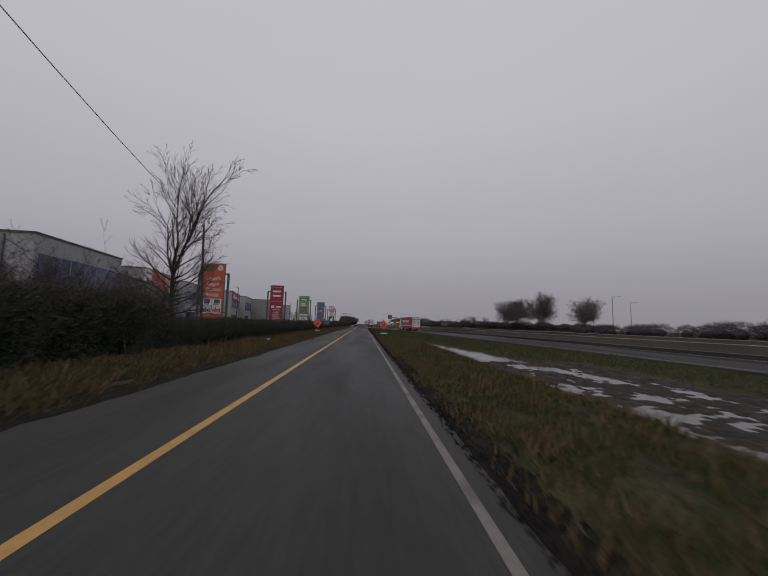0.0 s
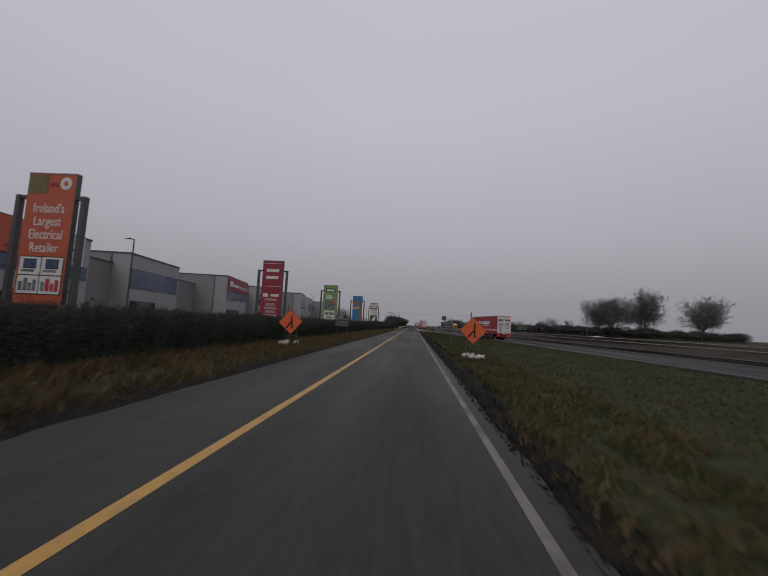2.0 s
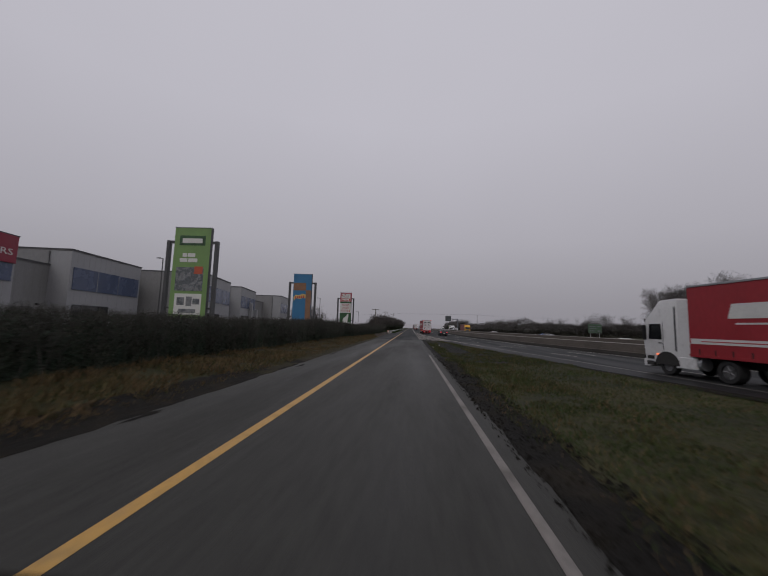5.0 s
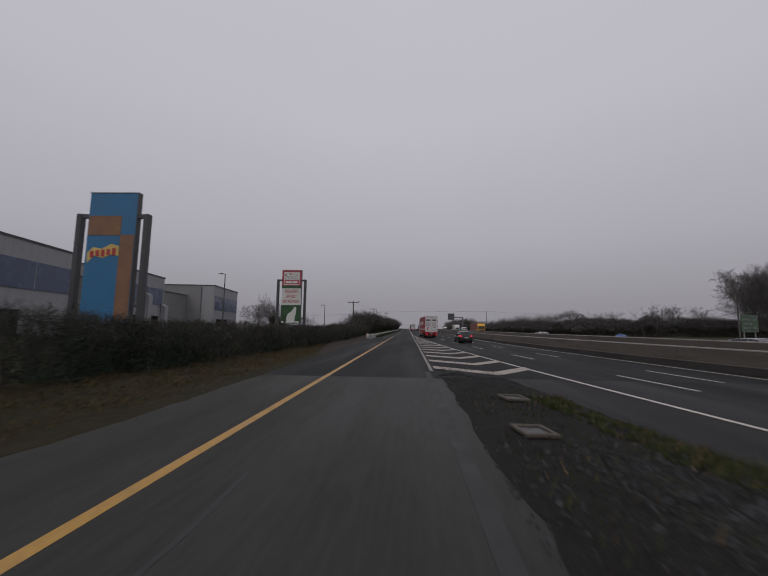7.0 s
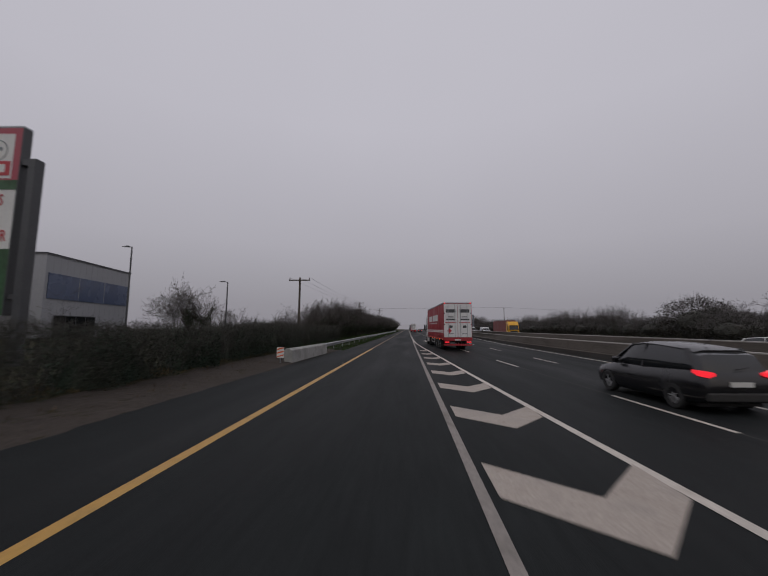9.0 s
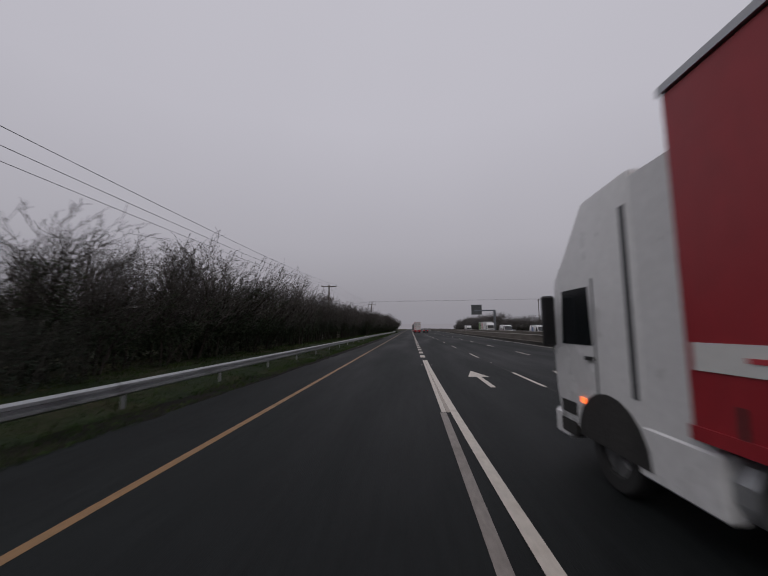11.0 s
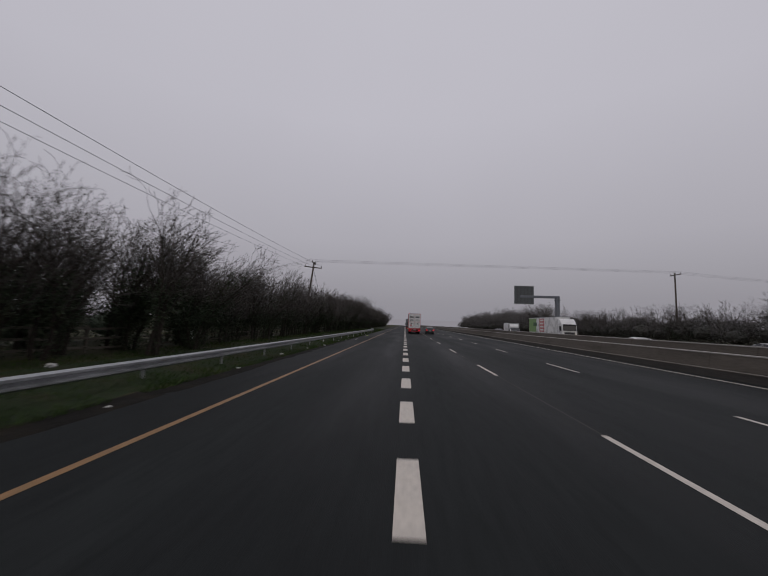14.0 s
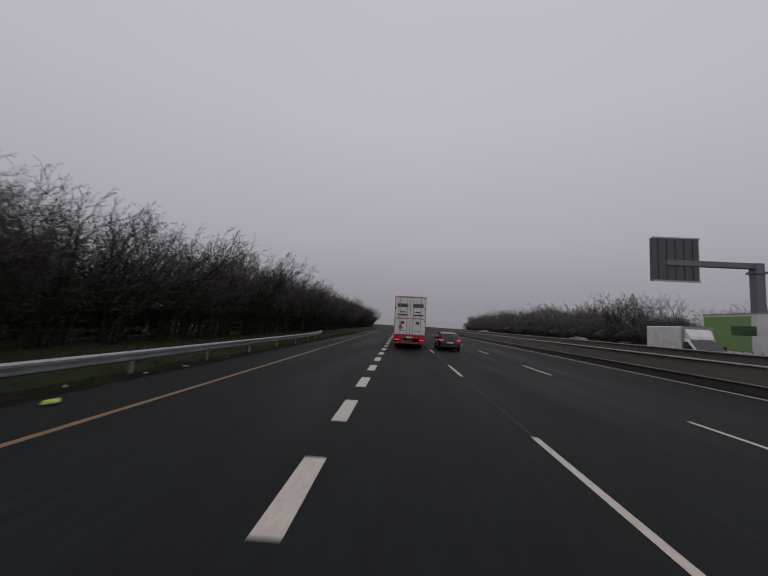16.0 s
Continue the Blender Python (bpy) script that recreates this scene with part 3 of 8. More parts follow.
road_arrow(6.33, 244.7)
road_arrow(10.05, 244.7)
stud = Shape().box(-0.06, 0.06, -0.06, 0.06, 0, 0.02).mesh("road_stud", M_STUD, 0.008)
for sx, sy in ((-0.22, 188), (4.17, 251.9), (4.66, 251.9), (-0.2, 210), (8.1, 253.2), (8.1, 277.2), (8.1, 301.4), (8.1, 325.4), (8.1, 349.5), (12.2, 278.3), (12.2, 302.5), (4.1, 184), (8.1, 373.5), (12.2, 351)):
    ob = new("road_stud", stud)
    ob.parent = motorway if sx > 4.5 else slip
    ob.matrix_basis = pose(sx, sy, 0.006)

# verges
def nose_height(x, y):
    """Rutted gravel and soil on the nose, low at both asphalt edges."""
    k = min(1.0, max(0.0, (x - 4.7) / 0.8), max(0.0, (paved_edge(y) - x) / 0.6))
    k *= 1.0 - 0.65 * min(1.0, max(0.0, (y - 154.5) / 3.0))
    return 0.008 + k * (0.025 + 0.05 * noise.noise((x * 0.8, y * 0.5, 1)) + 0.035 * noise.noise((x * 2.4, y * 2.1, 4)) + 0.02 * noise.noise((x * 7, y * 7, 9)))


verge = thing("verge", "strips of bare soil and gravel along the asphalt edges", "verge", kind="structure")
ribbon(steps(-60, 140, 0.5), lambda y: 4.62 + 0.1 * noise.noise((1.7, y * 0.6, 3)) + 0.05 * noise.noise((1.7, y * 2.3, 3)), lambda y: 5.22 + 0.32 * min(1.0, max(0.0, (y - 45) / 20)) + 0.25 * noise.noise((5.1, y * 0.4, 6)) + 0.08 * noise.noise((5.1, y * 1.7, 6)), lambda x, y: 0.012 + (x - 4.7) * 0.04 - 0.12 * max(0.0, 4.84 - x) + 0.035 * min(1, max(0.3, x - 4.6)) * noise.noise((x * 2.4, y * 1.1, 1)) + 0.02 * noise.noise((x * 6, y * 4, 2)), M_SOIL, "soil_edge", verge, cols=9)
ribbon(steps(128, 163.2, 0.4), lambda y: 4.7 + 0.12 * noise.noise((3.3, y * 0.7, 3)) + 0.08 * noise.noise((3.3, y * 2.7, 3)), lambda y: paved_edge(y) + 0.05 + 0.1 * noise.noise((8.3, y * 1.1, 3)), nose_height, M_NOSE, "gravel_nose", verge, cols=22)
ribbon(steps(-60, 126, 0.6), lambda y: slip_left(y) - 1.3, lambda y: slip_left(y) + 0.2 + 0.2 * noise.noise((2.2, y * 0.35, 8)) + 0.12 * noise.noise((2.2, y * 1.4, 8)), lambda x, y: 0.012 + 0.08 * max(0.0, slip_left(y) - x) - 0.09 * max(0.0, x - slip_left(y) - 0.02) + 0.04 * min(1.0, max(0.2, slip_left(y) - x)) * noise.noise((x * 2, y * 0.8, 2)) + 0.016 * noise.noise((x * 5, y * 3, 4)), M_SOIL, "soil_edge", verge, cols=11)
ribbon(steps(120, 222, 0.5), lambda y: slip_left(y) - 4.2, lambda y: slip_left(y) + 0.34 + 0.1 * noise.noise((4.2, y * 0.8, 8)), lambda x, y: terrain(x, y) + 0.04 - 0.09 * max(0.0, x - slip_left(y) + 0.05) + 0.05 * min(1.0, max(0.15, slip_left(y) - x)) * noise.noise((x * 1.3, y * 0.9, 2)) + 0.018 * noise.noise((x * 4.5, y * 3.2, 7)), M_GRAVEL, "dirt_shoulder", verge, cols=22, jitter=0.05)
ribbon(steps(172, 222, 0.4), lambda y: slip_left(y) + 0.05 - 2.5 * min(1.0, max(0.02, (y - 172) / 16)) + 0.35 * noise.noise((1.1, y * 0.5, 3)) + 0.15 * noise.noise((1.1, y * 2.0, 3)), lambda y: slip_left(y) + 0.34 + 0.1 * noise.noise((4.2, y * 0.8, 8)),
       lambda x, y: terrain(x, y) + 0.05 - 0.13 * max(0.0, x - slip_left(y) + 0.05) + 0.05 * min(1.0, max(0.15, slip_left(y) - x)) * noise.noise((x * 1.3, y * 0.9, 2)) + 0.024 * noise.noise((x * 4.5, y * 3.2, 7)), M_GRIT, "grit_shoulder", verge, cols=18, jitter=0.06)
ribbon(steps(222, 480, 0.7), lambda y: slip_left(y) - 0.8, lambda y: slip_left(y) + 0.3 + 0.2 * noise.noise((2.2, y * 0.35, 8)), lambda x, y: 0.014 + 0.05 * max(0.0, slip_left(y) - x) - 0.1 * max(0.0, x - slip_left(y)) + 0.02 * noise.noise((x * 3, y * 1.2, 5)) + 0.012 * noise.noise((x * 6, y * 5, 6)), M_SOIL, "soil_edge", verge, cols=9)
ribbon(steps(-60, 150, 2), lambda y: paved_edge(y) - 0.95, lambda y: paved_edge(y) + 0.03, lambda x, y: 0.0 + 0.03 * noise.noise((x * 2, y * 0.8, 2)), M_SOIL, "soil_edge", verge, cols=2, jitter=0.1)

ribbon(steps(222, 480, 1.2), lambda y: -6.6 + 0.4 * noise.noise((1, y * 0.3, 4)), lambda y: slip_left(y) - 0.55 + 0.3 * noise.noise((6, y * 0.5, 4)), lambda x, y: terrain(x, y) + 0.035 - 0.25 * max(0.0, x - slip_left(y) + 0.75) + 0.03 * noise.noise((x * 1.5, y * 0.8, 3)), M_TURF, "turf", verge, cols=12)

# distance: an added ring wall all round that glows in the fog's colour
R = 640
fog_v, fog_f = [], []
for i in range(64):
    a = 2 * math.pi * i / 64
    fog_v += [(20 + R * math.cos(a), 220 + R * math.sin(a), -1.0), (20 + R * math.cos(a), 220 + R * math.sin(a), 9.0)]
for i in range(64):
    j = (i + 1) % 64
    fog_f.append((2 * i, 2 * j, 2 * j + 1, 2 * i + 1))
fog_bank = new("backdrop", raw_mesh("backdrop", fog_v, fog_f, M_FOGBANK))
tagged(fog_bank, "glowing pale grey backdrop standing in for distant fog", "fog", kind="structure")

# ---- central barrier ----
barrier = thing("central_barrier", "stained concrete central barrier with a pale capping", "barrier", kind="structure")


def barrier_run(off, profile, mat, name, y0, y1, seg):
    ys = steps(y0, y1, seg)
    line = over(off)
    for a, b in zip(ys, ys[1:]):
        ra = [(line(a) + px, a + 0.012, pz) for px, pz in profile]
        rb = [(line(b) + px, b - 0.012, pz) for px, pz in profile]
        part(name, Shape().loft([ra, rb]), mat, barrier)


barrier_run(1.3, [(-0.44, -0.06), (-0.42, 0.31), (0.42, 0.31), (0.44, -0.06)], M_DARKCONC, "barrier_foot", -160, END, 10)
barrier_run(1.3, [(-0.43, 0.31), (-0.43, 0.35), (-0.28, 0.37), (-0.14, 1.06), (0.14, 1.06), (0.28, 0.37), (0.43, 0.35), (0.43, 0.31)], M_CONCRETE, "barrier_unit", -160, END, 10)
barrier_run(1.3, [(-0.16, 1.06), (-0.16, 1.11), (0.16, 1.11), (0.16, 1.06)], M_CAP, "capping", -160, END, 40)
barrier_run(1.3, [(-0.436, 0.335), (-0.436, 0.356), (-0.30, 0.376), (-0.30, 0.362)], M_LEDGE, "ledge", -160, END, 40)
barrier_run(3.5, [(-0.30, -0.06), (-0.30, 0.30), (-0.12, 1.40), (0.12, 1.40), (0.30, 0.30), (0.30, -0.06)], M_CONCRETE, "barrier_unit", -160, END, 10)
barrier_run(3.5, [(-0.14, 1.40), (-0.14, 1.45), (0.14, 1.45), (0.14, 1.40)], M_CAP, "capping", -160, END, 40)

# ---- guard rail on the near side ----
rail = thing("guard_rail", "galvanised steel guard rail on posts along the verge", "guard rail")
RAILX = -3.15
W = [(0.0, 0.44), (-0.075, 0.49), (-0.075, 0.55), (0.0, 0.585), (0.0, 0.615), (-0.075, 0.65), (-0.075, 0.71), (0.0, 0.76), (0.012, 0.755), (-0.06, 0.705),
     (-0.06, 0.655), (0.014, 0.615), (0.014, 0.585), (-0.06, 0.545), (-0.06, 0.495), (0.012, 0.445)]


def rail_x(y):
    return RAILX - 0.15 + 0.6 * min(1.0, max(0.0, (y - 305) / 50)) - 0.55 * max(0.0, (y - 378) / 10) ** 2


rail_ys = steps(218, 396, 4.5)
for a, b in zip(rail_ys, rail_ys[1:]):
    part("rail_beam", Shape().loft([[(rail_x(a) - px, a, pz) for px, pz in W], [(rail_x(b) - px, b + 0.06, pz) for px, pz in W]]), M_GALV, rail)
post_me = Shape().box(-0.10, -0.04, -0.05, 0.05, -0.2, 0.72).mesh("rail_post", M_GALV)
for a in rail_ys[::1]:
    ob = new("rail_post", post_me)
    ob.parent = rail
    ob.matrix_basis = pose(rail_x(a), a + 0.3, 0)
far_rail = thing("guard_rail", "dull steel guard rail on posts beyond the far carriageway", "guard rail")
far_line = over(19.0)
for a, b in zip(steps(236, 440, 6.0), steps(236, 440, 6.0)[1:]):
    part("rail_beam", Shape().loft([[(far_line(a) + px, a, pz) for px, pz in W], [(far_line(b) + px, b + 0.06, pz) for px, pz in W]]), M_GALV, far_rail)
    ob = new("rail_post", post_me)
    ob.parent = far_rail
    ob.matrix_basis = pose(far_line(a) + 0.15, a + 0.3, 0)
block = thing("barrier_end_block", "pale concrete barrier block at the start of the guard rail", "barrier")
part("block", Shape().loft([[(-3.62, 209.9, 0), (-3.62, 209.9, 0.72), (-3.5, 209.9, 0.82), (-3.3, 209.9, 0.82), (-3.15, 209.9, 0.72), (-3.1, 209.9, 0)],
                            [(-3.4, 218.1, 0), (-3.4, 218.1, 0.70), (-3.28, 218.1, 0.80), (-3.1, 218.1, 0.80), (-2.98, 218.1, 0.70), (-2.9, 218.1, 0)]]), M_GREYCONC, block, bevel=0.02)
marker = thing("hazard_marker", "small red and white striped hazard marker on a post", "marker", at=pose(-3.55, 209.1, 0))
part("board", Shape().box(-0.2, 0.2, 0, 0.03, 0.35, 0.95), M_SIGNWHITE, marker)
part("post", Shape().tube((0, 0.05, -0.1), (0, 0.05, 0.9), 0.03), M_GALV, marker)
for k in range(3):
    s = Shape().add([(-0.19, -0.004, 0.38 + 0.2 * k), (0.19, -0.004, 0.48 + 0.2 * k), (0.19, -0.004, 0.55 + 0.2 * k), (-0.19, -0.004, 0.45 + 0.2 * k)], [(0, 1, 2, 3)])
    part("stripe", s, M_WARN, marker)


# ---- totem signs of the retail park ----
def totem(name, label, x0, x1, y, top, post_top, face, posts=(0.75, 0.75), bottom=2.2):
    """A tall sign panel hung between two steel posts; the face looks back along the road."""
    w = x1 - x0
    t = thing(name, label, "sign", "totem signs", at=pose((x0 + x1) / 2, y, 0, 0, 0, 3) @ Matrix.Diagonal((0.89, 1, 1, 1)))
    panel = part("panel", Shape().box(-w / 2, w / 2, -0.18, 0.18, bottom, top), face, t, bevel=0.03)
    part("edge_trim", Shape().box(w / 2 - 0.02, w / 2 + 0.05, -0.2, 0.2, bottom, top), M_STEEL, t)
    part("top_cap", Shape().box(-w / 2 - 0.03, w / 2 + 0.05, -0.21, 0.21, top, top + 0.07), M_GALV, t)
    for s, gap in ((-1, posts[0]), (1, posts[1])):
        px = s * (w / 2 + gap)
        part("post", Shape().box(px - 0.2, px + 0.2, -0.22, 0.22, -0.3, post_top), M_STEEL, t, bevel=0.03)
        part("top_arm", Shape().box(min(px, s * w / 2), max(px, s * w / 2), -0.15, 0.15, post_top - 0.28, post_top - 0.02), M_STEEL, t)
        part("lower_bracket", Shape().box(min(px, s * w / 2), max(px, s * w / 2), -0.1, 0.1, 3.2, 3.4), M_STEEL, t)
    return t, panel


def flat(name, parent, x0, x1, z0, z1, mat, y=-0.19, label=""):
    return part(name, Shape().box(x0, x1, y - 0.012, y + 0.004, z0, z1), mat, parent, label)


def bars(parent, x, z, widths, mat, h=0.2, gap=0.1, y=-0.195):
    """Plain bars in place of a name; widths in metres, one bar a word."""
    total = sum(widths) + gap * (len(widths) - 1)
    a = x - total / 2
    for w in widths:
        flat("name_bar", parent, a, a + w, z - h / 2, z + h / 2, mat, y)
        a += w + gap


t1, p1 = totem("totem_sign", "tall orange retail sign with white lettering and four product pictures", -27.3, -23.0, 68.5, 12.3, 10.6, M_ORANGE)
flat("peeled_patch", t1, -2.1, -0.35, 10.75, 12.2, M_OLIVE, label="peeled olive patch")
part("round_emblem", Shape().tube((1.25, -0.19, 11.55), (1.25, -0.215, 11.55), 0.5, n=20), M_SIGNWHITE, t1)
part("emblem_centre", Shape().tube((1.25, -0.2, 11.55), (1.25, -0.222, 11.55), 0.22, n=6), M_ORANGE, t1)
bars(t1, 0.2, 11.45, (0.3, 0.25), M_REDSIGN, 0.35)
for k, word in enumerate(("Ireland's", "Largest", "Electrical", "Retailer")):
    lettering("lettering", word, 1.05, M_SIGNWHITE, t1, 0.0, -0.19, 9.55 - 1.02 * k, width=(2.7, 2.4, 2.9, 2.5)[k])
flat("picture_frame", t1, -1.95, 1.95, 2.95, 5.85, M_BLACK)
for k, (a, b) in enumerate(((-1.88, 4.44), (0.05, 4.44), (-1.88, 3.02), (0.05, 3.02))):
    pic = flat("picture", t1, a, a + 1.83, b, b + 1.34, M_SIGNWHITE, y=-0.2)
    if k < 2:
        flat("screen_border", pic, a + 0.35, a + 1.5, b + 0.45, b + 1.2, M_BLACK, y=-0.206)
        flat("screen", pic, a + 0.43, a + 1.42, b + 0.52, b + 1.13, M_BLUEGLASS, y=-0.212)
        flat("base", pic, a + 0.2, a + 1.35, b + 0.2, b + 0.38, M_PRINTGREY, y=-0.206)
    else:
        for q, w_, h_ in ((0.15, 0.32, 0.7), (0.55, 0.36, 0.95), (0.98, 0.3, 0.6), (1.35, 0.34, 0.85)):
            flat("appliance", pic, a + q, a + q + w_, b + 0.2, b + 0.2 + h_, M_PRINTRED if k == 3 and q > 0.5 else M_PRINTGREY, y=-0.206)

t2, p2 = totem("totem_sign", "tall crimson retail sign with white lettering", -24.2, -20.1, 105.0, 12.1, 10.45, M_REDSIGN)
flat("white_rule", t2, -1.8, 1.8, 7.55, 7.61, M_SIGNWHITE)
flat("white_rule", t2, -1.8, 1.8, 11.6, 11.66, M_SIGNWHITE)
bars(t2, 0, 10.4, (2.5,), M_SIGNWHITE, 0.5)
bars(t2, 0, 9.15, (2.4,), M_SIGNWHITE, 0.5)
lettering("lettering", "INTERIORS", 0.34, M_ORANGE, t2, 0.0, -0.19, 8.2, width=2.6)
bars(t2, -1.1, 6.0, (0.95,), M_SIGNWHITE, 0.6)
bars(t2, 0.7, 6.0, (1.6,), M_SIGNWHITE, 0.4)
for k, (word, wd) in enumerate((("INTERIORS", 2.3), ("LIVING", 1.7), ("BEDDING", 2.3), ("DINING", 1.9), ("INTERIORS", 2.6))):
    lettering("lettering", word, 0.62, M_SIGNWHITE, t2, 0.0, -0.19, (5.2, 4.35, 3.72, 3.1, 2.48)[k], width=wd)

t3, p3 = totem("totem_sign", "tall green retail sign with a dark name plate and pictures", -22.6, -18.2, 142.0, 11.85, 10.45, M_GREENSIGN, (0.7, 0.7))
flat("name_plate", t3, -1.55, 1.55, 9.95, 11.0, M_DKGREEN)
bars(t3, 0, 10.45, (2.4,), M_SIGNWHITE, 0.5, y=-0.2)
bars(t3, -0.3, 8.9, (0.5, 0.9), M_SIGNWHITE, 0.4)
bars(t3, -0.3, 8.35, (0.9, 1.1), M_SIGNWHITE, 0.4)
flat("picture", t3, -1.7, 1.6, 5.1, 7.6, M_PRINTGREY)
flat("orange_ticket", t3, 0.5, 1.5, 6.9, 7.7, M_ORANGE, y=-0.2)
flat("picture", t3, -1.6, 1.6, 2.6, 4.8, M_SIGNWHITE)
for a, b, c, d in ((-1.3, -0.4, 3.6, 4.4), (-0.2, 0.5, 3.5, 4.5), (0.6, 1.4, 3.7, 4.3), (-1.0, 1.0, 2.8, 3.2)):
    flat("printed_shape", t3, a, b, c, d, M_PRINTGREY, y=-0.205)

t4, p4 = totem("totem_sign", "tall sky-blue retail sign with panels missing, brown board showing", -19.3, -15.45, 171.4, 11.25, 9.75, M_BLUESIGN)
flat("bare_board", t4, -1.85, 0.75, 8.2, 9.6, M_PLY, label="bare brown board")
flat("bare_board", t4, 0.75, 1.85, 2.3, 8.25, M_PLY, label="bare brown board")
rib = Shape()
pts = [(-1.7, 6.25), (-1.2, 6.75), (-0.5, 6.6), (0.2, 6.85), (0.72, 6.75), (0.72, 7.45), (0.1, 7.6), (-0.6, 7.25), (-1.3, 7.35), (-1.75, 6.95)]
rib.add([(a, -0.2, b) for a, b in pts] + [(a, -0.185, b) for a, b in pts], [tuple(range(10)), tuple(range(19, 9, -1))] + [(i, 10 + i, 10 + (i + 1) % 10, (i + 1) % 10) for i in range(10)])
part("name_ribbon", rib, M_CREAM, t4, "torn cream ribbon")
for k in range(5):
    part("name_bar", Shape().box(-1.5 + 0.43 * k, -1.22 + 0.43 * k, -0.212, -0.2, 6.62 + 0.06 * (k % 2) + 0.04 * k, 7.08 + 0.05 * k), M_PRINTRED, t4)

t5, p5 = totem("totem_sign", "tall white, red and green pet shop sign with a picture below", -16.75, -13.3, 203.4, 10.85, 9.4, M_SIGNWHITE, (0.7, 0.65), 2.5)
flat("red_border", t5, -1.72, 1.72, 8.35, 10.83, M_PINKRED)
flat("white_field", t5, -1.38, 1.38, 8.5, 10.55, M_SIGNWHITE, y=-0.2)
for cx, k in ((-0.62, 1.0), (0.55, 0.94)):
    # two plain grey-outlined rounds with points above
    ring = [(cx + 0.55 * k * math.cos(a), 9.78 + 0.5 * k * math.sin(a)) for a in [2 * math.pi * q / 18 for q in range(18)]]
    outline = Shape()
    for q in range(18):
        a, b = ring[q], ring[(q + 1) % 18]
        outline.tube((a[0], -0.212, a[1]), (b[0], -0.212, b[1]), 0.022, n=4)
    part("printed_outline", outline, M_PRINTGREY, t5)
    for dx, dz in ((-0.2, 9.85), (0.18, 9.85), (0.0, 9.6)):
        part("printed_spot", Shape().box(cx + dx - 0.075, cx + dx + 0.075, -0.218, -0.205, dz - 0.08, dz + 0.08), M_PRINTGREY, t5, bevel=0.006)
for a, b in ((-1.2, 10.25), (-0.3, 10.45)):
    part("printed_spot", Shape().box(a, a + 0.22, -0.218, -0.205, b - 0.3, b), M_PRINTRED, t5, bevel=0.006)
flat("name_plate", t5, -1.3, 1.3, 8.62, 9.28, M_PRINTRED, y=-0.215)
bars(t5, 0, 8.95, (1.15, 0.85), M_SIGNWHITE, 0.36, y=-0.225)
flat("green_band", t5, -1.72, 1.72, 8.0, 8.42, M_DKGREEN, y=-0.194)
for k, (word, wd) in enumerate((("IRELAND'S", 2.2), ("LARGEST", 1.9), ("PET RETAILER", 2.9))):
    lettering("lettering", word, 0.72, M_PRINTRED, t5, 0, -0.19, (7.5, 6.7, 5.9)[k], width=wd)
pic = flat("picture", t5, -1.72, 1.72, 2.5, 5.35, M_DKGREEN)
blob = Shape()
pts = [(-0.6, 2.6), (0.7, 2.6), (0.75, 3.4), (0.95, 4.2), (1.0, 4.9), (0.65, 5.1), (0.35, 4.6), (-0.1, 4.2), (-0.5, 4.0), (-0.75, 3.3)]
blob.add([(a, -0.215, b) for a, b in pts] + [(a, -0.2, b) for a, b in pts], [tuple(range(10)), tuple(range(19, 9, -1))] + [(i, 10 + i, 10 + (i + 1) % 10, (i + 1) % 10) for i in range(10)])
part("printed_shape", blob, M_SIGNWHITE, pic)
for k, w in enumerate((0.5, 0.8, 0.35, 0.9)):
    part("name_bar", Shape().box(-1.6 + 0.8 * k, -1.6 + 0.8 * k + w * 0.75, -0.226, -0.2, 2.56, 2.8), M_SIGNWHITE, pic)


